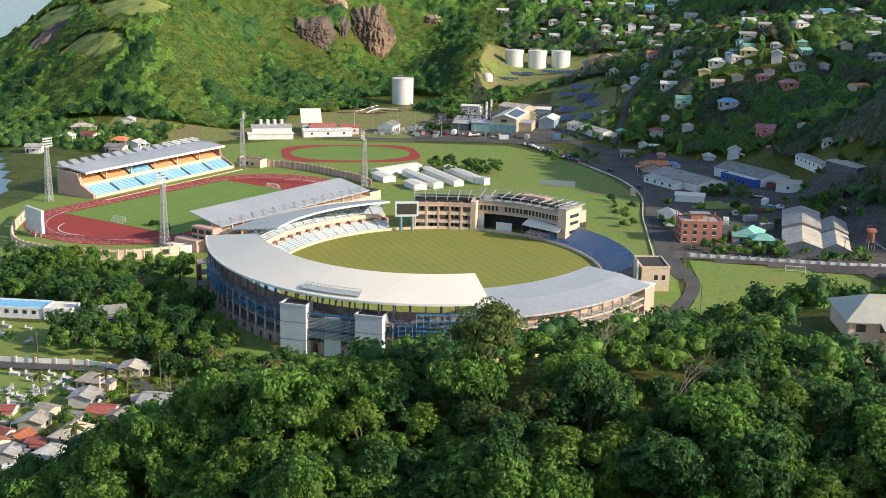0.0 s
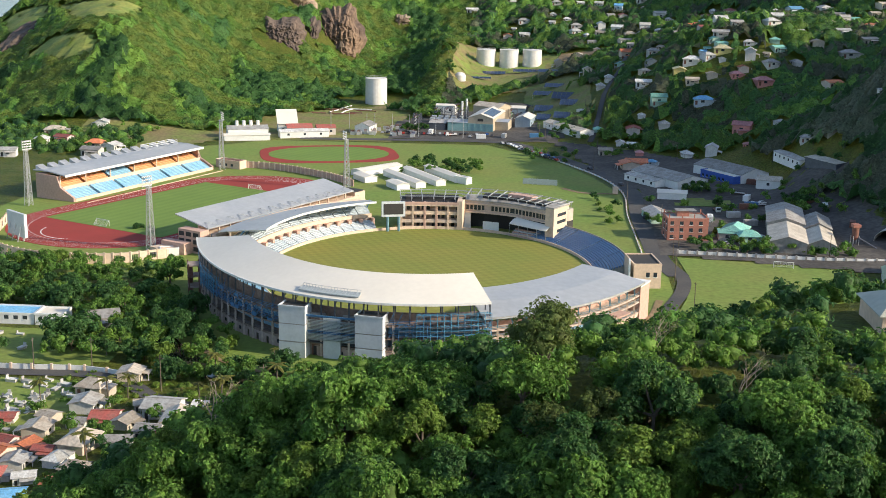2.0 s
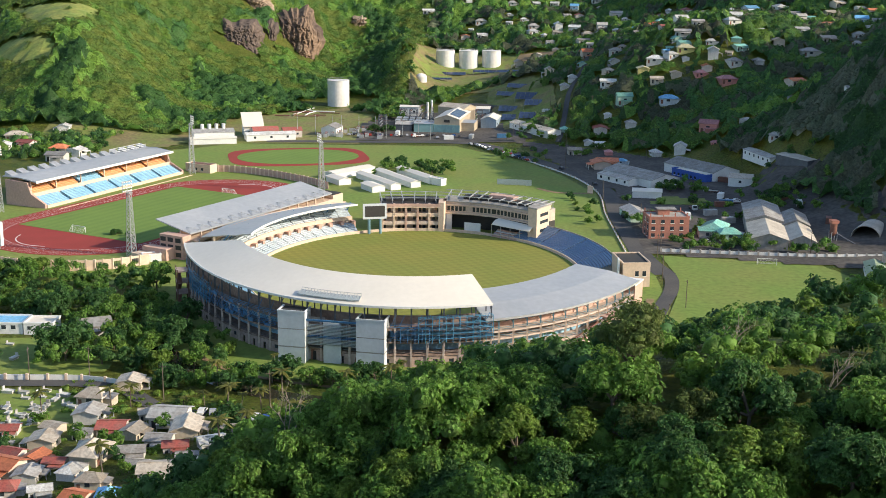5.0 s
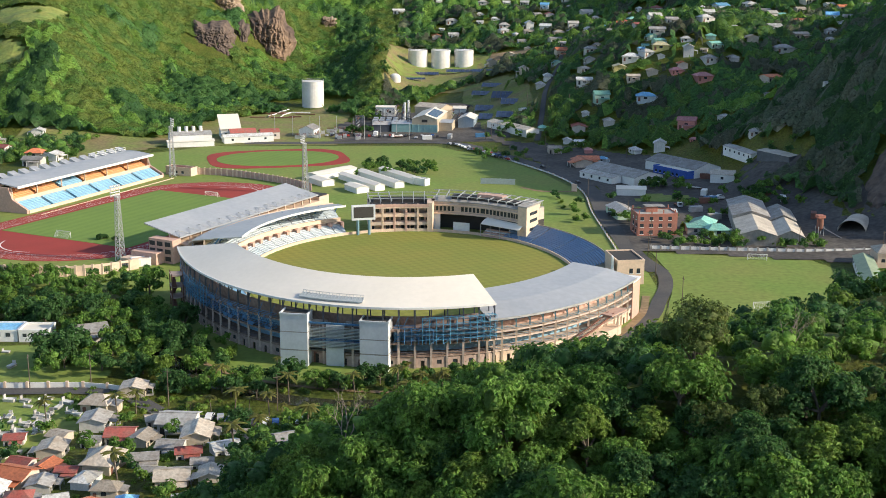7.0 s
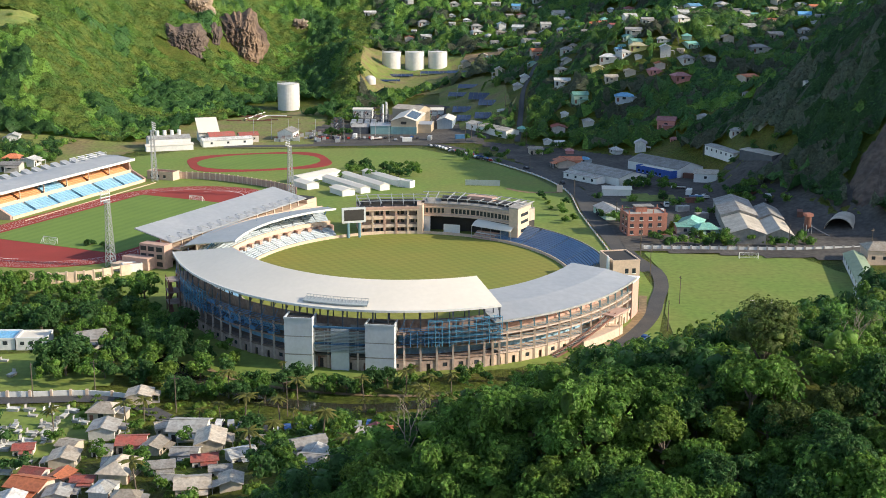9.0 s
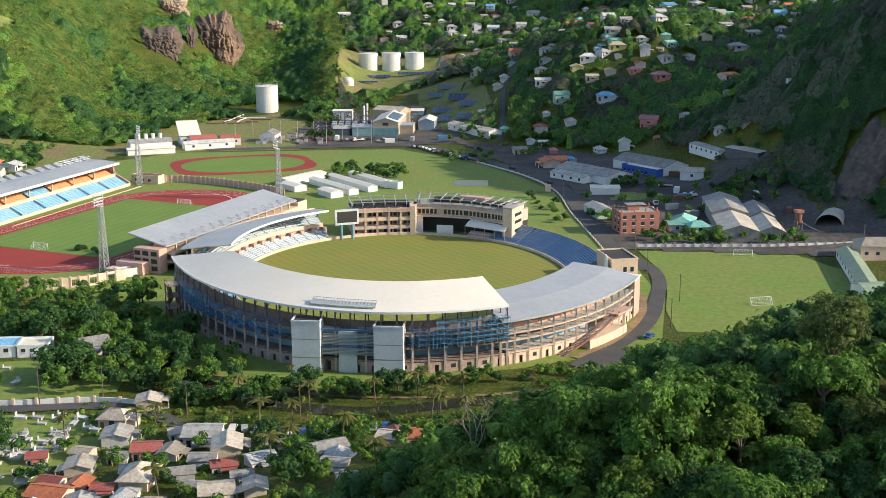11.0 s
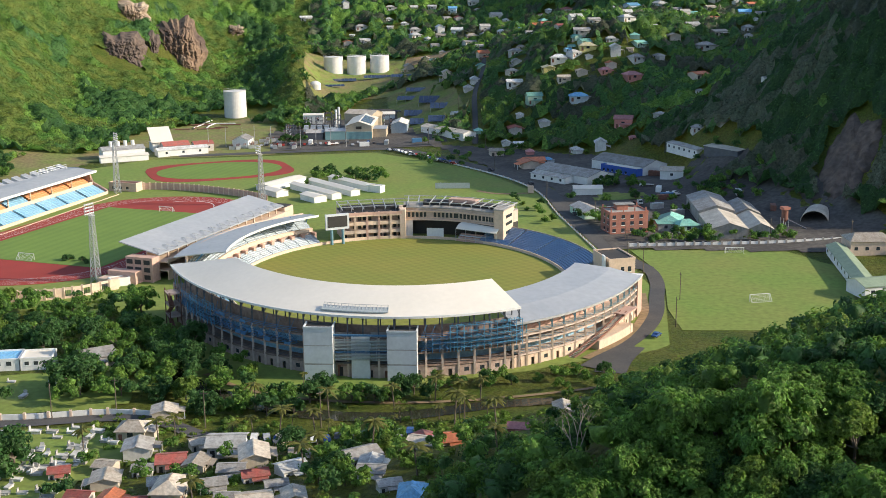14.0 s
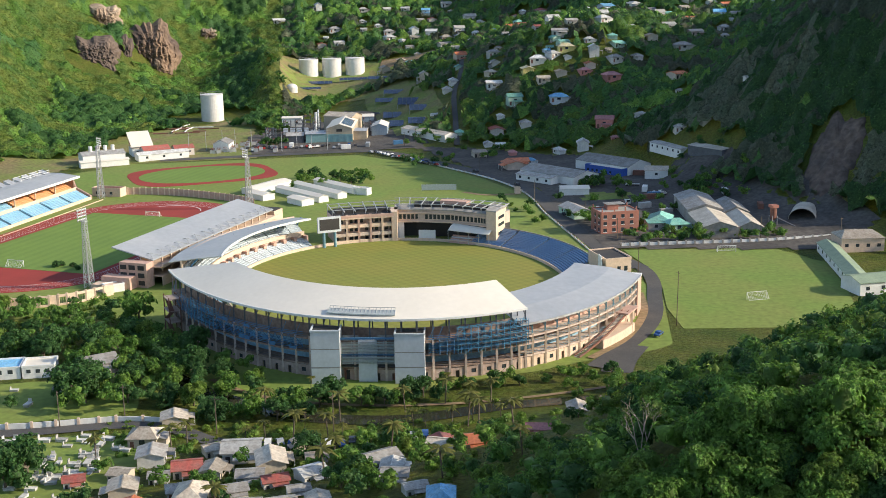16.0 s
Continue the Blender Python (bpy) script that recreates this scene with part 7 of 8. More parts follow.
def lumps(c, r, rough=0.24, squash=0.85, ball=BALL, ball_f=BALL_F):
    """Uneven rounded inner masses of twigs and leaves, one for each centre."""
    n = len(c)
    k = rng.normal(0, 1, (n, 1, 3)) * 2.2 + 3.2
    f = rng.uniform(0, 6.28, (n, 1, 3))
    v = ball[None]
    wob = 1 + rough * (np.sin(v * k + f).sum(2) * 0.55 + rng.normal(0, 0.35, (n, len(ball))))
    p = c[:, None, :] + v * (np.asarray(r)[:, None] * wob)[..., None] * np.array([1, 1, squash])
    return p.reshape(-1, 3), (ball_f[None] + np.arange(n)[:, None, None] * len(ball)).reshape(-1, 3)


def foliage(name, lump, quad, tri, material, parent=None):
    """One mesh of inner masses, four-cornered and three-cornered leaves."""
    vs, counts, idx = [lump[0]], [np.full(len(lump[1]), 3)], [lump[1].ravel()]
    off = len(lump[0])
    for q, m in ((quad, 4), (tri, 3)):
        if q is not None and len(q):
            vs.append(q.reshape(-1, 3))
            counts.append(np.full(len(q), m))
            idx.append(np.arange(len(q) * m) + off)
            off += len(q) * m
    v, cnt, ix = np.concatenate(vs), np.concatenate(counts), np.concatenate(idx)
    me = bpy.data.meshes.new(name)
    me.vertices.add(len(v))
    me.vertices.foreach_set("co", np.ascontiguousarray(v, dtype=np.float32).ravel())
    me.loops.add(len(ix))
    me.loops.foreach_set("vertex_index", ix.astype(np.int32))
    me.polygons.add(len(cnt))
    me.polygons.foreach_set("loop_start", (np.cumsum(cnt) - cnt).astype(np.int32))
    me.polygons.foreach_set("use_smooth", np.arange(len(cnt)) < len(lump[1]))
    me.update(calc_edges=True)
    me.materials.append(M[material])
    ob = new(name, me)
    if parent is not None:
        ob.parent = parent
    return ob


def lobes(n, r, flat, seed):
    g = np.random.default_rng(seed)
    a = g.uniform(0, 2 * np.pi, n)
    d = r * np.sqrt(g.uniform(0.02, 0.66, n))
    c = np.stack([d * np.cos(a), d * np.sin(a), g.uniform(-0.5, 0.5, n) * r * flat + (r - d) * 0.3], 1)
    return c, g.uniform(0.26, 0.50, n) * r


def crown(n_lobes, per, r, flat, size, seed, z):
    """Leaf quads of a crown made of several rounded boughs, and the boughs' inner masses."""
    c, rad = lobes(n_lobes, r, flat, seed)
    out = []
    for k in range(n_lobes):
        m = int(per / 5 * (rad[k] / (0.38 * r)) ** 2)
        d = unit(rng.normal(0, 1, (m, 3)))
        d[:, 2] = np.where(d[:, 2] < -0.35, -d[:, 2], d[:, 2])
        far = rng.uniform(0.7, 1.06, m) + (rng.random(m) < 0.2) * rng.uniform(0, 0.3, m)
        p = c[k] + d * (rad[k] * far)[:, None] * np.array([1, 1, 0.85])
        out.append(tufts(p + np.array([0, 0, z]), d + rng.normal(0, 0.35, (m, 3)) + np.array([0, 0, 0.4]), size))
    cc = c + np.array([0, 0, z])
    return np.concatenate(out), cc, lumps(cc, rad * 0.62, 0.3, 0.85, KNOB, KNOB_F)


def tree_model(name, label, r, h, n_lobes, per, size, leaf, seed, category="tree"):
    o = thing(name, label, category, (0, 0, -600))
    q, boughs, core = crown(n_lobes, per, r, 0.85, size, seed, h - r * 0.6)
    bm = mesh()
    tube(bm, (0, 0, -1.5), (0.1, 0.05, h * 0.45), 0.11 * r * 0.7, 0.07 * r * 0.7, n=7)
    for b in boughs[: 8]:
        tube(bm, (0.1, 0.05, h * 0.42), (b[0] * 0.85, b[1] * 0.85, b[2]), 0.045 * r, 0.015 * r, n=5)
    part("trunk", bm, "bark", o)
    foliage("crown", core, q, None, leaf, o)
    return o


def bare_model(seed):
    """A leafless tree with forking pale limbs and a few dry tufts."""
    o = thing("bare_tree", "half-dead tree with bare pale forking branches", "tree", (0, 0, -600), group="ridge trees")
    g = random.Random(seed)
    bm = mesh()
    tips = []

    def fork(p, d, L, r, n):
        q = (p[0] + d[0] * L, p[1] + d[1] * L, p[2] + d[2] * L)
        tube(bm, p, q, r, r * 0.65, n=5)
        if n == 0:
            tips.append(q)
            return
        for _ in range(3 if n > 2 else 2):
            e = Vector((d[0] + g.uniform(-.75, .75), d[1] + g.uniform(-.75, .75), d[2] + g.uniform(-.15, .45))).normalized()
            fork(q, tuple(e), L * g.uniform(0.6, 0.85), r * 0.62, n - 1)

    fork((0, 0, -1), (0.05, 0, 1), 3.6, 0.17, 4)
    part("trunk", bm, "branch", o)
    t = np.array(tips[::4])
    d = unit(rng.normal(0, 1, (len(t) * 14, 3)))
    foliage("crown", lumps(t[:1], np.array([0.2])), leaves(np.repeat(t, 14, 0) + d * 0.45, d, 0.3), None, "leaf_olive", o)
    return o


def palm_model(seed):
    o = thing("palm_tree", "coconut palm with drooping yellow-green fronds", "palm tree", (0, 0, -600), group="palms")
    g = random.Random(seed)
    bm = mesh()
    pts = [(0, 0, -0.5), (0.2, 0.1, 2.5), (0.5, 0.2, 5.0), (0.7, 0.3, 7.4)]
    for a, b in zip(pts, pts[1:]):
        tube(bm, a, b, 0.2, 0.16, n=7)
    part("trunk", bm, "bark", o)
    for i in range(12):
        a = 2 * math.pi * i / 12 + g.uniform(-.2, .2)
        lift, L = g.uniform(-0.2, 1.0), g.uniform(2.6, 3.6)
        rows = []
        for k in range(7):
            s = k / 6
            d = L * s
            z = 7.4 + lift * d * 0.6 - 0.16 * d * d
            w = 0.55 * math.sin(math.pi * min(1, s * 0.9 + 0.1)) + 0.04
            c, sn = math.cos(a), math.sin(a)
            x, y = 0.7 + c * d, 0.3 + sn * d
            rows.append([(x - sn * w, y + c * w, z - 0.25 * w), (x, y, z + 0.12), (x + sn * w, y - c * w, z - 0.25 * w)])
        bm = mesh()
        vs = [[bm.verts.new(p) for p in r] for r in rows]
        for r0, r1 in zip(vs, vs[1:]):
            for j in (0, 1):
                bm.faces.new((r0[j], r0[j + 1], r1[j + 1], r1[j]))
        part("frond", bm, "leaf_palm", o)
    return o


def stand_tree(model, x, y, s, z=None, used={}):
    m = pose(x, y, height(x, y) - 0.1 if z is None else z, 0, 0, random.uniform(0, 360)) @ Matrix.Diagonal((s, s, s * random.uniform(0.88, 1.15), 1))
    if model.name not in used:
        used[model.name] = 1
        model.matrix_basis = m
        return model
    ob = copy_thing(model, Matrix())
    ob.matrix_basis = m
    return ob


random.seed(21)
NEAR = [tree_model("tree", "broadleaf tree with dense mid-green foliage on the ridge", 3.6, 6.0, 15, 290, 0.36, "leaf_near", 1),
        tree_model("tree", "broadleaf tree with dark green foliage on the ridge", 3.3, 6.0, 14, 290, 0.35, "leaf_dark", 2),
        tree_model("tree", "leafy tree with bright yellow-green foliage on the ridge", 3.0, 5.4, 13, 290, 0.37, "leaf_bright", 3),
        tree_model("tree", "thin-crowned tree with dry olive foliage on the ridge", 3.2, 6.2, 12, 290, 0.30, "leaf_olive", 4),
        tree_model("tree", "spreading tree with glossy green foliage on the ridge", 4.2, 6.4, 18, 270, 0.37, "leaf_near", 5)]
TALL = tree_model("tall_tree", "tall open-crowned tree standing above the ridge", 4.6, 12.5, 24, 280, 0.30, "leaf_olive", 9)
MID = [tree_model("tree", "rounded broadleaf tree beside the stadium", 3.4, 4.6, 13, 95, 0.55, "leaf_near", 11),
       tree_model("tree", "dark rounded broadleaf tree beside the stadium", 3.4, 4.7, 13, 95, 0.55, "leaf_dark", 12),
       tree_model("tree", "bright green broadleaf tree beside the stadium", 3.0, 4.1, 12, 95, 0.55, "leaf_bright", 13),
       tree_model("tree", "spreading mango tree with a wide dark crown", 4.6, 5.4, 18, 115, 0.55, "leaf_dark", 14)]
PALM = [palm_model(3), palm_model(7)]
for o in NEAR:
    o["group"] = "ridge trees"
for o in MID:
    o["group"] = "stadium trees"


def free_of_homes(x, y, r2):
    return all((x - a) ** 2 + (y - b) ** 2 > r2 for a, b in HOMES)


# ridge trees, the ones that stand in view one by one
NEAR_SPOTS = []
y = -236.0
while y < -176:
    x = -52.0
    while x < 118:
        px, py = x + random.uniform(-1.7, 1.7), y + random.uniform(-1.7, 1.7)
        if height(px, py) > 14 and not (80 < px < 112 and -178 < py < -142):
            NEAR_SPOTS.append((px, py))
        x += 4.7
    y += 4.7
NEAR_SPOTS.sort(key=lambda s: s[1] + 0.15 * abs(s[0] - 25) - (0 if s[1] > -229 else -60))
near_rest = NEAR_SPOTS[150:]
for px, py in NEAR_SPOTS[:150]:
    stand_tree(random.choices(NEAR, (5, 4, 2.5, 1, 4))[0], px, py, random.choice((0.6, 0.75, 0.9, 1.0, 1.1, 1.2)) * random.uniform(0.92, 1.08))
stand_tree(TALL, 40, -204, 0.95)
BARE = bare_model(5)
for bx, by, bs in ((-1, -200, 0.9), (52, -196, 0.8), (62, -206, 0.75), (86, -192, 0.85)):
    stand_tree(BARE, bx, by, bs)


def woodland(name, label, spots, per, r0, r1, size, material, tall=1.0, up=0.5, small=False, boughs=1):
    """Many crowns too far or too hidden to tell apart, as one mass of leaves."""
    if not len(spots):
        return
    sp = np.array(spots)
    n = len(sp)
    r = r0 + (r1 - r0) * rng.random(n) ** 1.5
    sp[:, 2] += r * up
    if boughs > 1:
        d = unit(rng.normal(0, 1, (n * boughs, 3))) * np.array([1, 1, 0.75])
        rr = np.repeat(r, boughs)
        sp = np.repeat(sp, boughs, 0) + d * (rr * rng.uniform(0.35, 0.62, n * boughs))[:, None]
        r = rr * rng.uniform(0.36, 0.56, n * boughs)
        n = len(sp)
    d = unit(rng.normal(0, 1, (n * per, 3)))
    d[:, 2] = np.abs(d[:, 2]) * 1.05 - 0.2
    far = rng.uniform(0.74, 1.14, n * per) + (rng.random(n * per) < 0.15) * rng.uniform(0, 0.3, n * per)
    p = np.repeat(sp, per, 0) + d * (np.repeat(r, per) * far)[:, None] * np.array([1, 1, tall])
    if small:
        q = leaves(p, d + np.array([0, 0, 0.35]), size, 0.55)
    else:
        q = tufts(p[::4], d[::4] + rng.normal(0, 0.3, (len(p[::4]), 3)) + np.array([0, 0, 0.4]), size, 5)
    ob = foliage(name, lumps(sp, r * (0.78 if small else 0.66), 0.34, tall, KNOB, KNOB_F), None if small else q, q[:, :3] if small else None, material)
    return tagged(ob, label, "trees", kind="stuff")


woodland("ridge_wood", "mid-green leafy trees packed along the ridge", [(x, y, height(x, y) + 1.2) for x, y in near_rest[::2]], 80, 2.4, 4.0, 0.42, "leaf_near", 1.0, 0.7, boughs=5)
woodland("ridge_wood", "dark and bright trees packed along the ridge", [(x, y, height(x, y) + 1.2) for x, y in near_rest[1::2]], 80, 2.4, 4.0, 0.42, "leaf_dark", 1.0, 0.7, boughs=5)
under = [(x + random.uniform(-3, 3), y + random.uniform(-3, 3)) for x, y in NEAR_SPOTS[:150] for _ in (0, 1)]
woodland("ridge_scrub", "low green undergrowth filling the gaps between ridge trees", [(x, y, height(x, y)) for x, y in under], 150, 1.9, 3.2, 0.36, "leaf_near", 0.9, 0.6)
spots = []
for _ in range(2600):
    x, y = random.uniform(-75, 190), random.uniform(-178, -30)
    h = height(x, y)
    if y > -72 and x < 44 or (x < 24 and y > -140 and random.random() < 0.6):
        continue
    if any(abs(x - a) < 4.5 and -20 < y - b < 4 for a, b in HOMES if a > -34 and -130 < b < -40):
        continue
    if h > 5.5 and free_of_homes(x, y, 40) and not (80 < x < 112 and -178 < y < -142):
        spots.append((x, y, h))
keep = []
for s in spots:
    if all((s[0] - k[0]) ** 2 + (s[1] - k[1]) ** 2 > 20 for k in keep):
        keep.append(s)
for k, (mname, word) in enumerate((("leaf_near", "mid-green"), ("leaf_dark", "dark green"), ("leaf_bright", "bright green"))):
    sel = [s for i, s in enumerate(keep) if i % 5 in ((0, 1), (2, 3), (4,))[k]]
    woodland("hillside_wood", word + " woodland covering the back of the ridge", sel, 62, 2.6, 4.4, 0.5, mname, 1.0, 0.75, boughs=5)

# far hills
CLEAR = [(-98, 590, 32), (-3, 744, 46), (62, 748, 26), (0, 712, 34), (-30, 690, 22), (40, 590, 20), (45, 540, 24), (20, 690, 26), (-10, 690, 48), (30, 600, 36), (40, 520, 30), (25, 480, 22), (-36, 640, 12), (-30, 770, 24), (0, 560, 34), (166, 290, 16), (162, 312, 12), (176, 270, 12), (-155, 739, 14), (-147, 736, 9), (-166, 736, 9), (-198, 685, 12), (-186, 688, 8), (-210, 686, 8), (-179, 718, 9), (-200, 782, 10), (-116, 878, 8)]
STREET = polyline([(62, 420, 0), (68, 470, 0), (74, 520, 0), (84, 560, 0), (92, 610, 0), (98, 660, 0), (96, 720, 0)], 8)


def hill_spots(x0, x1, y0, y1, n, gap, seed, hmin=2.2, homes=55):
    g = random.Random(seed)
    cell, out = {}, []
    for _ in range(n):
        x, y = g.uniform(x0, x1), g.uniform(y0, y1)
        h = height(x, y)
        if h < hmin or x < coast(y) + 6:
            continue
        if any((x - a) ** 2 + (y - b) ** 2 < r * r for a, b, r in CLEAR) or not free_of_homes(x, y, homes):
            continue
        if any((x - p.x) ** 2 + (y - p.y) ** 2 < 36 for p in STREET):
            continue
        i, j = int(x // gap), int(y // gap)
        if any((x - a) ** 2 + (y - b) ** 2 < gap * gap for di in (-1, 0, 1) for dj in (-1, 0, 1) for a, b in cell.get((i + di, j + dj), ())):
            continue
        cell.setdefault((i, j), []).append((x, y))
        out.append((x, y, h))
    return out


# bare rock: centre, width, height, turn, reach into the slope, depth, material, words
ROCKS = [(-376, 592, 46, 30, 26, 0.3, 90, 4, "rock_dark", "dark bare rock face on the headland"),
         (212, 206, 24, 30, 36, 0.7, 70, 3, "rock_dark", "dark brown cutting in the eastern hill")]


def on_rock(x, y, h):
    for a, b, z, w, hh, turn, reach, *_ in ROCKS:
        if abs(h - z) < hh * 0.5 and abs(x - a) + abs(y - b) < reach + w:
            dx, dy = x - a, y - b
            u, v = (dx * math.cos(turn) - dy * math.sin(turn)) / (w * 0.5), (h - z) / (hh * 0.5)
            if abs(dx * math.sin(turn) + dy * math.cos(turn)) < reach and u * u + v * v < 0.85:
                return True
    return False


def canopy(name, x0, x1, y0, y1, step, grow, kinds, seed, per=4, size=1.1):
    """Unbroken scrub over a slope: a skin of swelling crowns with leaves over it, split by kind of growth."""
    g = np.random.default_rng(seed)
    nx, ny = int((x1 - x0) / step), int((y1 - y0) / step)
    jx, jy = g.uniform(-0.36, 0.36, (2, nx + 1, ny + 1)) * step
    P, kind = np.zeros((nx + 1, ny + 1, 3)), np.full((nx + 1, ny + 1), -1)
    for i in range(nx + 1):
        for j in range(ny + 1):
            x, y = x0 + i * step + jx[i, j], y0 + j * step + jy[i, j]
            h = height(x, y)
            P[i, j] = x, y, h - 0.5
            if h < 0.6 or x < coast(y) + 5 or on_rock(x, y, h) or any((x - a) ** 2 + (y - b) ** 2 < r * r for a, b, r in CLEAR):
                continue
            k, lift = grow(x, y, h)
            if k < 0:
                continue
            d1 = noise.voronoi((x / 7.5, y / 7.5, seed))[0][0]
            d2 = noise.voronoi((x / 3.4, y / 3.4, seed + 4))[0][0]
            kind[i, j] = k
            P[i, j, 2] = h + 0.2 + lift * (0.55 * g.normal() + 4.6 * max(0.0, 1 - 1.9 * d1 * d1) + 2.2 * max(0.0, 1 - 1.5 * d2) + 1.2 * noise.noise((x / 19, y / 19, seed)))
    A = P[:-1, :-1].reshape(-1, 3)
    B, C, D = P[1:, :-1].reshape(-1, 3), P[1:, 1:].reshape(-1, 3), P[:-1, 1:].reshape(-1, 3)
    fk = np.where((kind[:-1, :-1] < 0) | (kind[1:, 1:] < 0) | (kind[1:, :-1] < 0) | (kind[:-1, 1:] < 0), -1, kind[:-1, :-1]).ravel()
    W2 = ny + 1
    base = (np.arange(nx)[:, None] * W2 + np.arange(ny)[None]).ravel()
    quads = np.stack([base, base + W2, base + W2 + 1, base + 1], 1)
    for k, (material, words) in enumerate(kinds):
        sel = fk == k
        if not sel.any():
            continue
        qd = quads[sel]
        used, inv = np.unique(qd, return_inverse=True)
        inv = inv.reshape(-1, 4)
        tris = np.concatenate([inv[:, (0, 1, 2)], inv[:, (0, 2, 3)]])
        a, b, c, d = A[sel], B[sel], C[sel], D[sel]
        nrm = unit(np.cross(b - a, d - a))
        a, b, c, d, nrm = (np.repeat(v, per, 0) for v in (a, b, c, d, nrm))
        u, v = g.random((2, len(a), 1))
        p = a * (1 - u) * (1 - v) + b * u * (1 - v) + c * u * v + d * (1 - u) * v + nrm * g.uniform(0.05, 0.9, (len(a), 1))
        q = leaves(p, nrm + np.array([0, -0.1, 0.3]), size, 0.7)
        ob = foliage(name, (P.reshape(-1, 3)[used], tris), None, q[:, :3], material)
        tagged(ob, words, "scrub", kind="stuff")


def west_growth(x, y, h):
    if any(inside(x, y, plot) for plot in HEADLAND):
        return (-1, 0) if noise.noise((x / 9, y / 9, 31)) < 0.28 else (0, 0.35)
    v = noise.noise((x / 42, y / 42, 3)) + 0.4 * noise.noise((x / 13, y / 13, 9))
    v -= 0.5 * max(0.0, 1 - h / 26) + 0.55 * max(0.0, 1 - abs(x + 88) / 34) - 0.12
    if x > -62:
        v += 0.4
    if v > 0.0:
        return 0, 0.68 + 0.5 * noise.noise((x / 9, y / 9, 5))
    return (1, 1.0) if v > -0.26 else (2, 1.5)


canopy("hill_scrub", -540, -43, 424, 1030, 2.6, west_growth,
       (("leaf_hill", "bright yellow-green scrub and creepers on the sunny hillside"), ("leaf_near", "mid-green trees among the hillside scrub"),
        ("leaf_dark", "dark green trees in the hillside hollows")), 2, 9, 1.35)
flat = [s for s in hill_spots(-380, -196, 330, 520, 3600, 4.6, 12, -9, 30) if s[2] < 2.6 and not (s[0] > -215 and s[1] < 425)]
woodland("shore_wood", "dark trees on the flat land behind the stand", [s for i, s in enumerate(flat) if i % 3], 60, 2.2, 5.0, 1.1, "leaf_dark", 0.95, 0.4, True)
woodland("shore_wood", "mid-green trees on the flat land behind the stand", [s for i, s in enumerate(flat) if not i % 3], 60, 2.2, 4.6, 1.1, "leaf_near", 0.95, 0.4, True)
home_cells = {}
for hx, hy in HOMES:
    home_cells.setdefault((int(hx // 20), int(hy // 20)), []).append((hx, hy))


def east_growth(x, y, h):
    i, j = int(x // 20), int(y // 20)
    low = 1.0
    for di in (-1, 0, 1):
        for dj in (-1, 0, 1):
            for a, b in home_cells.get((i + di, j + dj), ()):
                d = (x - a) ** 2 + (y - b) ** 2
                if d < 34:
                    return -1, 0
                if abs(x - a) < 7 and -17 < y - b < 4:
                    low = 0.3
    if any((x - p.x) ** 2 + (y - p.y) ** 2 < 12 for p in STREET) or h < 2:
        return -1, 0
    v = noise.noise((x / 30, y / 30, 13)) + 0.7 * noise.noise((x / 8, y / 8, 19))
    lift = low * (1.25 + 0.9 * noise.noise((x / 11, y / 11, 15)))
    return (0 if v > 0.12 else 1 if v > -0.25 else 2), lift


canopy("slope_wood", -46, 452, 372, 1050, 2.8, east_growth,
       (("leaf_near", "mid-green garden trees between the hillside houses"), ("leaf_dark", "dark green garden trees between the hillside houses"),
        ("leaf_grey", "grey-green trees between the hillside houses, haze put in their colour")), 3, 8, 1.3)


def steep_growth(x, y, h):
    if h < 2.5 or (x < 205 and h < 6):
        return -1, 0
    v = noise.noise((x / 34, y / 34, 23)) + 0.6 * noise.noise((x / 9, y / 9, 29))
    return (2 if v > 0.12 or h > 78 else 0 if v < -0.65 else 1), 1.3 + 0.8 * noise.noise((x / 13, y / 13, 25))


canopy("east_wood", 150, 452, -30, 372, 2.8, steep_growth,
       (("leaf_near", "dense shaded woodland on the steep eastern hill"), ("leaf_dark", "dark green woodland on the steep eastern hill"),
        ("leaf_grey", "dry-topped trees on the steep eastern hill, greyed as by haze")), 5, 8, 1.3)


# trees by the stadium, canal, village and yards: areas with how many stand in each
def scatter(n, x0, x1, y0, y1, s0, s1, models=MID, gap=3.2, weights=None, keep_off=(), homes=22):
    done = []
    for _ in range(n * 14):
        if len(done) >= n:
            break
        x, y = random.uniform(x0, x1), random.uniform(y0, y1)
        if any((x - a) ** 2 + (y - b) ** 2 < gap * gap for a, b in done) or not free_of_homes(x, y, homes):
            continue
        e = ((x - EC.x) / (OA + 5)) ** 2 + ((y - EC.y) / (OB + 5)) ** 2
        if e < 1 or any(a < x < b and c < y < d for a, b, c, d in keep_off) or x < coast(y) + 4:
            continue
        done.append((x, y))
        if models is PALM or len(done) % 4 == 1:
            stand_tree(random.choices(models, weights)[0], x, y, random.uniform(s0, s1))
        else:
            s = random.uniform(s0, s1)
            GROVE[len(done) % 2].append((x, y, height(x, y) + 2.2 * s))
            GROVE_S[len(done) % 2].append(s)
    return done


GROVE, GROVE_S = ([], []), ([], [])


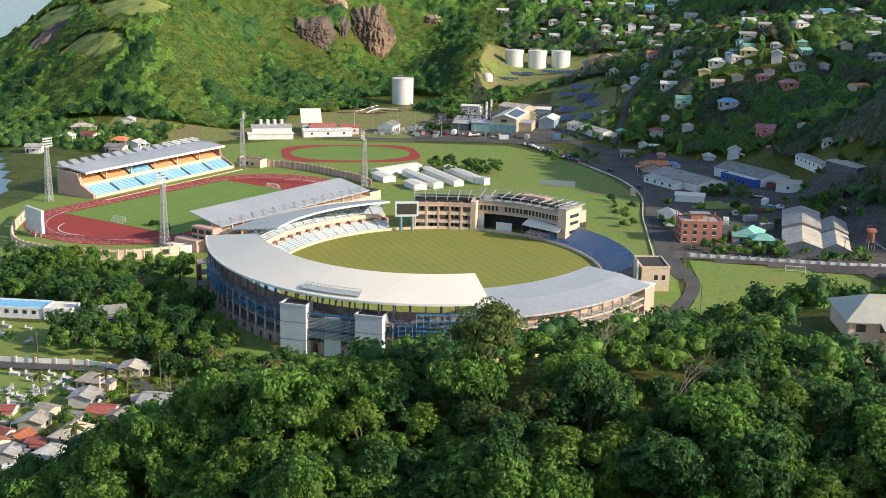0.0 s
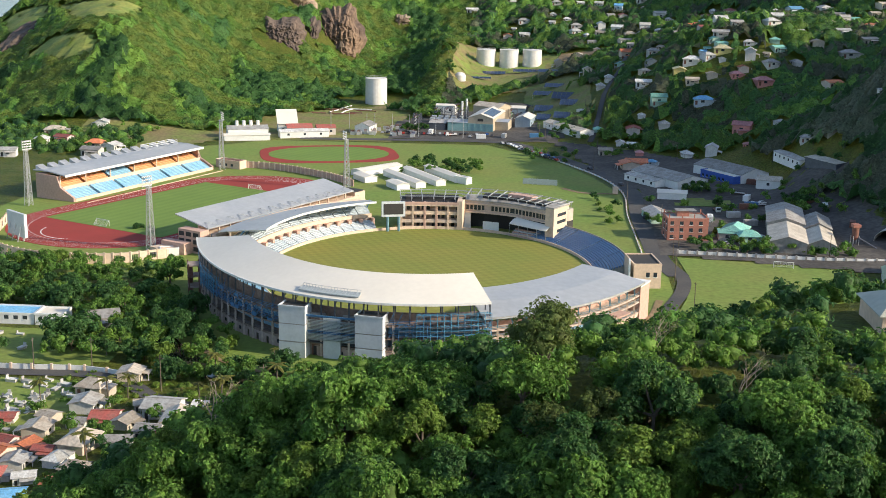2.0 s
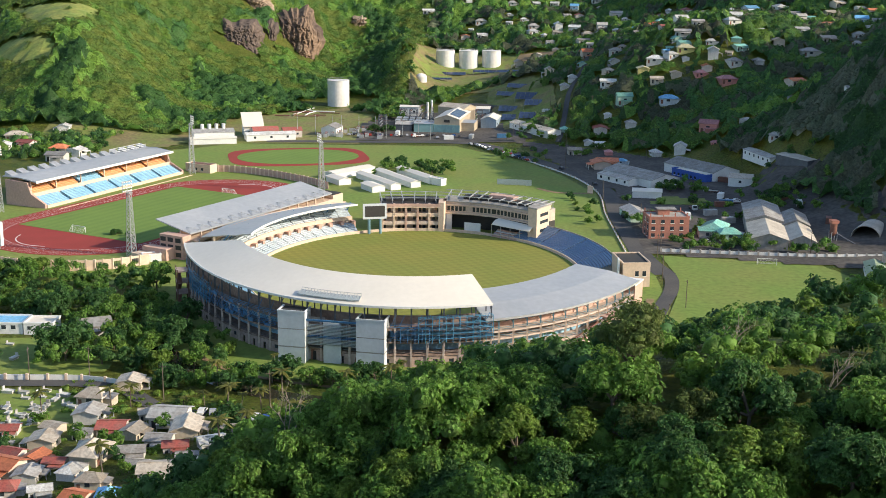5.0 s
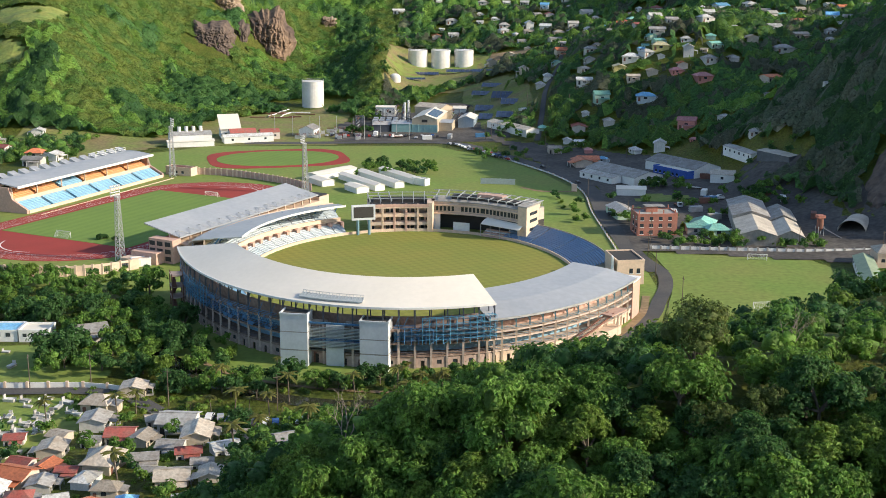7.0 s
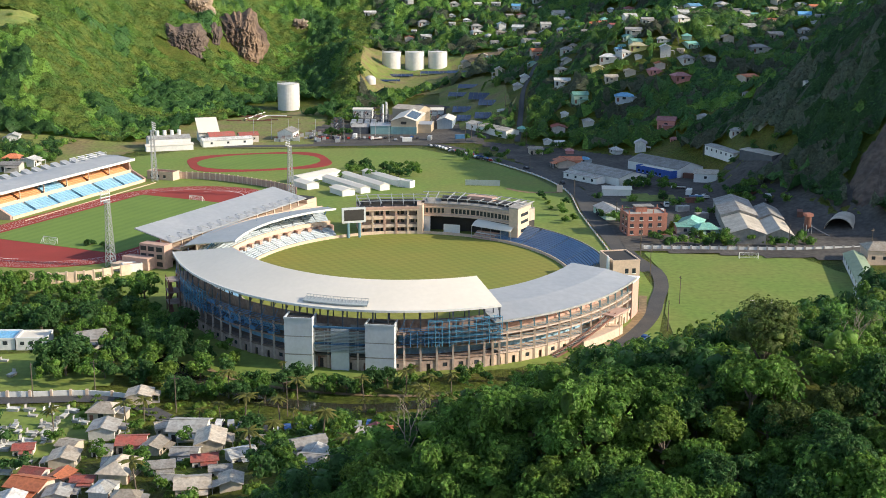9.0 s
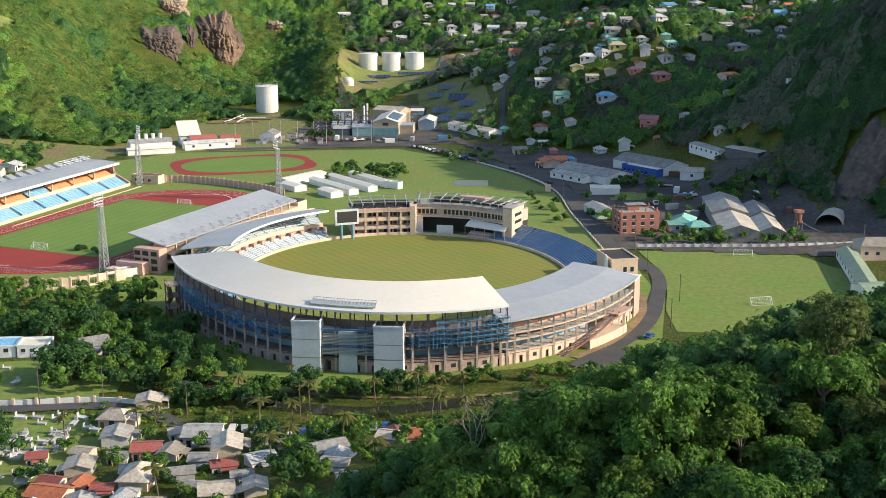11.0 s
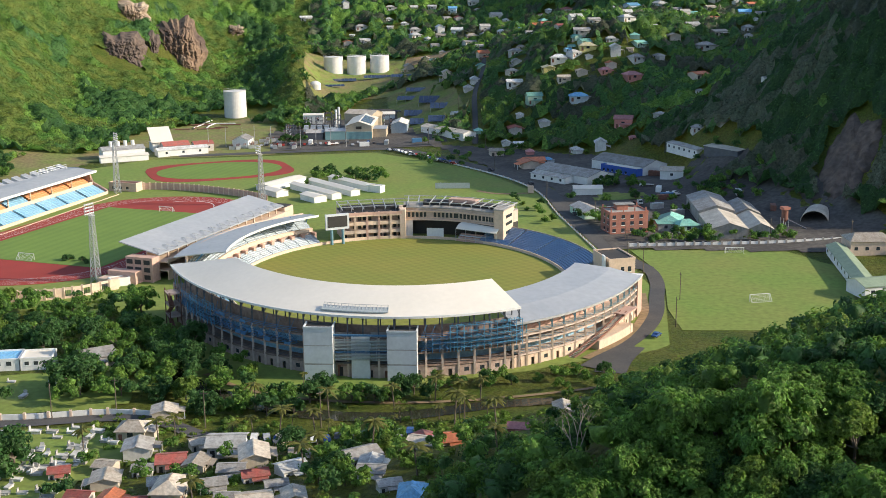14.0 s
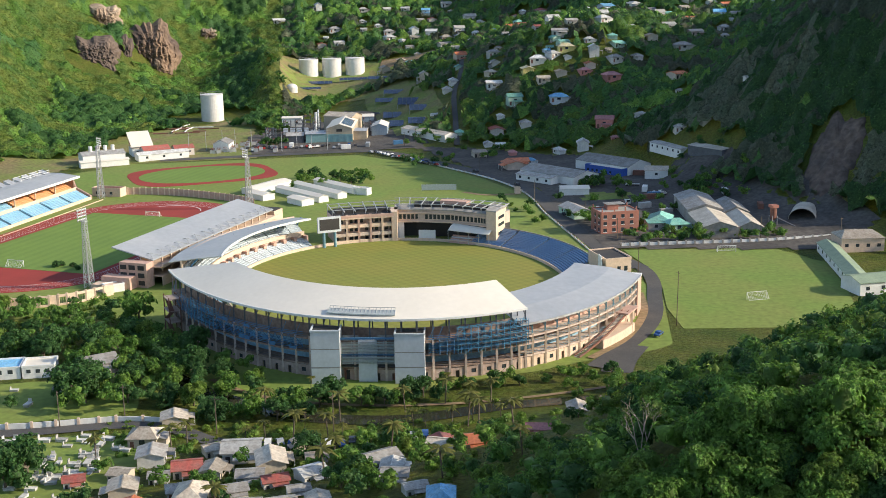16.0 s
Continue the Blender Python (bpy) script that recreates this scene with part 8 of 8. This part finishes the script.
scatter(120, -165, -72, 24, 84, 1.0, 1.6, weights=(4, 5, 2, 1), keep_off=((-170, -100, 5, 24),))
scatter(30, -132, -68, -22, 12, 0.9, 1.4, weights=(4, 4, 3, 1), keep_off=((-170, -104, -14, 24), (-105, -88, 8, 22)))
scatter(60, -104, -58, -18, 36, 1.0, 1.6, weights=(3, 5, 1, 1))
scatter(16, -84, -52, -22, 4, 0.6, 1.0, weights=(3, 5, 2, 1))
stand_tree(MID[3], -99, -9, 1.75)
stand_tree(MID[3], -103, -64, 1.5)
stand_tree(MID[1], -107, -68, 1.5)
stand_tree(MID[1], -40, -61, 1.1)
for bx, by, bs in ((-33, -20, 1.2), (-36, -25, 1.1), (-25, -26, 1.1), (-19, -27, 0.85), (-22, -23, 0.8), (-12, -24, 1.0), (-8, -22, 0.95), (-4, -25, 0.7), (-15, -27, 0.8), (-43, -27, 1.15), (-47, -33, 1.1), (-40, -34, 0.8), (13, -19, 0.55), (19, -18, 0.5), (27, -16, 0.5), (38, -12, 0.6), (46, -14, 0.7)):
    stand_tree(random.choice(MID[:2]), bx, by, bs)
scatter(12, -66, -40, -33, -22, 0.6, 0.95, weights=(5, 4, 2, 1))
scatter(12, 44, 62, -40, -22, 0.5, 0.9, weights=(5, 4, 3, 0))
scatter(16, -56, 44, -80, -62, 0.45, 0.8, weights=(5, 3, 4, 0), homes=40)
scatter(48, -92, 0, -125, -58, 0.55, 1.0, weights=(4, 3, 4, 1), homes=32)
scatter(16, 103, 128, 258, 288, 0.7, 1.0, weights=(3, 5, 1, 0))
scatter(14, 150, 168, 224, 250, 0.7, 1.0, weights=(3, 5, 1, 0))
scatter(5, 108, 120, 168, 182, 0.5, 0.8, weights=(3, 2, 3, 0))
scatter(14, 124, 160, 138, 150, 0.5, 0.8, weights=(3, 3, 3, 0))
scatter(14, 82, 100, 176, 198, 0.4, 0.7, weights=(3, 3, 3, 0))
scatter(14, 30, 62, -34, -8, 0.35, 0.6, weights=(4, 2, 4, 0), keep_off=((44, 60, -20, 10),))
scatter(8, -12, 22, -20, -13, 0.3, 0.5, weights=(4, 2, 4, 0))
scatter(34, -40, 2, 300, 330, 0.65, 1.0, weights=(4, 4, 2, 0))
scatter(9, 60, 72, 180, 250, 0.3, 0.5, weights=(4, 2, 3, 0))
scatter(20, 96, 132, 142, 162, 0.4, 0.75, weights=(4, 4, 3, 0), keep_off=((86, 110, 160, 180),))
scatter(34, 84, 190, 190, 330, 0.45, 0.85, weights=(4, 5, 1, 0), keep_off=((76, 160, 285, 345), (130, 180, 145, 200)), homes=40)
scatter(40, 22, 130, 350, 440, 0.5, 0.95, weights=(4, 5, 2, 0), keep_off=((20, 62, 385, 415),), homes=50)
scatter(34, -62, -44, 430, 720, 0.7, 1.2, weights=(4, 5, 2, 0), gap=4.0)
scatter(26, -250, -205, 310, 420, 0.6, 1.0, weights=(4, 5, 2, 0), homes=30)
scatter(16, 150, 200, 40, 120, 0.6, 1.0, weights=(4, 5, 1, 0), keep_off=((140, 186, 30, 130),))
scatter(10, -60, 10, -50, -44, 0.45, 0.7, models=PALM, gap=3)
for bx, by, bs in ((-31, -37, 0.95), (-3, -29, 1.0), (3, -31, 0.8), (9, -30, 0.85), (-14, -33, 0.8), (-38, -11, 0.5), (-1, -14, 0.5), (-50, -30, 0.9)):
    stand_tree(random.choice(PALM), bx, by, bs)
scatter(14, -90, 10, -110, -46, 0.75, 1.1, models=PALM, gap=5, homes=20)
for k in range(7):
    stand_tree(MID[1], *trk(-47 + random.uniform(-2, 5), -20 + random.uniform(-5, 8)), 0.42)

# the rest of the trees round the stadium, massed
for k, (leaf_tone, words) in enumerate((("leaf_near", "mid-green trees massed round the stadium and village"), ("leaf_dark", "dark green trees massed round the stadium and village"))):
    woodland("tree_belt", words, GROVE[k], 60, 2.2, 3.6, 0.55, leaf_tone, 1.0, 0.6, boughs=4)

# scrub along the canal and verges
g = random.Random(6)
verge = [(x, y, height(x, y)) for x, y in [(g.uniform(-90, 80), g.uniform(-52, -26)) for _ in range(260)] if (y > -30 or y < -45 or x < -46) and not (x > 20 and y > -34) and free_of_homes(x, y, 16)]
verge += [(x, y, height(x, y)) for x, y in [(g.uniform(-128, -2), g.uniform(-130, -40)) for _ in range(420)] if free_of_homes(x, y, 18) and not (x < -84 and y > -90)]
verge += [(x, y, height(x, y)) for x, y in [(g.uniform(-170, -74), g.uniform(24, 86)) for _ in range(360)] if ((x - EC.x) / 92) ** 2 + ((y - EC.y) / 112) ** 2 > 1]
woodland("verge_scrub", "low green scrub along the canal and gardens", verge, 34, 0.7, 1.8, 0.5, "leaf_bright", 0.7, 0.2)


# ---- cliffs ----
def cliff(x, y, z, w, h, turn, reach, d, material, label):
    """A bare rock face lying on the slope: uneven in outline, fluted, its rim sunk under the scrub."""
    seed = (x * 0.37 + z * 0.11) % 10
    side, into = Vector((math.cos(turn), -math.sin(turn), 0)), Vector((math.sin(turn), math.cos(turn), 0))
    rings, n, grid = 16, 56, []
    bm = mesh()
    for j in range(rings + 1):
        r, row = j / rings, []
        for i in range(n):
            a = 2 * math.pi * i / n
            c, s = math.cos(a), math.sin(a)
            R = (abs(c) ** 3 + abs(s) ** 3) ** (-1 / 3) * (1 + 0.35 * noise.noise((c * 1.6, s * 1.6, seed)) + 0.2 * noise.noise((c * 5, s * 5, seed + 3)))
            u, v = 0.5 * r * R * c, 0.5 * r * R * s
            p = Vector((x, y, 0)) + side * (u * w)
            t, last = -reach, None
            while t < reach:
                g = height(p.x + into.x * t, p.y + into.y * t) - (z + v * h)
                if g >= 0:
                    t -= 6 * g / (g - last) if last is not None else 0
                    break
                last, t = g, t + 6
            flute = 0.9 * abs(noise.noise((u * w / 5, v * h / 16, seed + 2))) + 0.6 * noise.noise((u * w / 3, v * h / 4, seed + 5)) + 0.8 * noise.noise((u * w / 13, v * h / 9, seed))
            q = p + into * (t - d * (1 - r ** 3) * (1.0 + flute) + 5 * r ** 6)
            row.append(bm.verts.new((q.x, q.y, z + v * h + (1 - r ** 3) * d * 0.35)))
        grid.append(row)
    for p, q in zip(grid, grid[1:]):
        for i in range(n):
            bm.faces.new((p[i], p[(i + 1) % n], q[(i + 1) % n], q[i]))
    bmesh.ops.remove_doubles(bm, verts=bm.verts[:], dist=0.001)
    return tagged(part("cliff", bm, material), label, "cliff")


def crag(x, y, z, w, h, d, material, label, turn, seed):
    """A rough rock face standing out of the slope, uneven in outline, its rim sunk into the hill."""
    rings, n = 22, 72
    o = Matrix.Translation((x, y, z)) @ Matrix.Rotation(turn, 4, "Z")
    bm = mesh()
    grid = []
    for j in range(rings + 1):
        r, row = j / rings, []
        for i in range(n):
            a = 2 * math.pi * i / n
            c, s = math.cos(a), math.sin(a)
            R = (abs(c) ** 3.4 + abs(s) ** 3.4) ** (-1 / 3.4) * (1 + 0.3 * noise.noise((c * 1.6, s * 1.6, seed)) + 0.16 * noise.noise((c * 5, s * 5, seed + 3)))
            u, v = 0.5 * r * R * c, 0.5 * r * R * s
            flute = abs(noise.noise((u * 9 + seed, v * 2.2, seed + 2))) * 0.7 + noise.noise((u * 24, v * 20, seed + 5)) * 0.6 + noise.noise((u * 60, v * 48, seed + 7)) * 0.35 + noise.noise((u * 3 + seed, v * 5, seed)) * 0.9
            ledge = 0.25 * abs(((v * 5 + 0.6 * noise.noise((u * 4, v, seed + 8))) % 1) - 0.5)
            row.append(bm.verts.new(o @ Vector((u * w, -d * ((1 - r ** 4) * (0.6 + flute + ledge)) + 13 * r ** 5 + v * h * 0.4, v * h))))
        grid.append(row)
    for p, q in zip(grid, grid[1:]):
        for i in range(n):
            bm.faces.new((p[i], p[(i + 1) % n], q[(i + 1) % n], q[i]))
    bmesh.ops.remove_doubles(bm, verts=bm.verts[:], dist=0.001)
    return tagged(part("cliff", bm, material), label, "cliff")


for row in ROCKS:
    cliff(*row)
crag(-198, 697, 42, 46, 34, 3.5, "rock_dark", "dark basalt cliff face in the green hillside", 0.19, 1.3)
crag(-156, 750, 41, 41, 54, 4.5, "rock_red", "tall weathered red-brown cliff face in the hillside", 0.15, 4.1)
crag(-200, 792, 70, 32, 24, 4, "rock_pale", "pale streaked cliff scar high on the hillside", 0.18, 7.7)
crag(-152, 744, 30, 9, 22, 4, "rock_pale", "pale fresh rock scar at the cliff's foot", 0.15, 2.2)
crag(-179, 728, 41, 20, 32, 3, "rock_dark", "dark rock gully between two cliff faces", 0.15, 3.4)
crag(-116, 886, 48, 20, 14, 4, "rock_pale", "small pale scar above the valley", 0.1, 5.5)
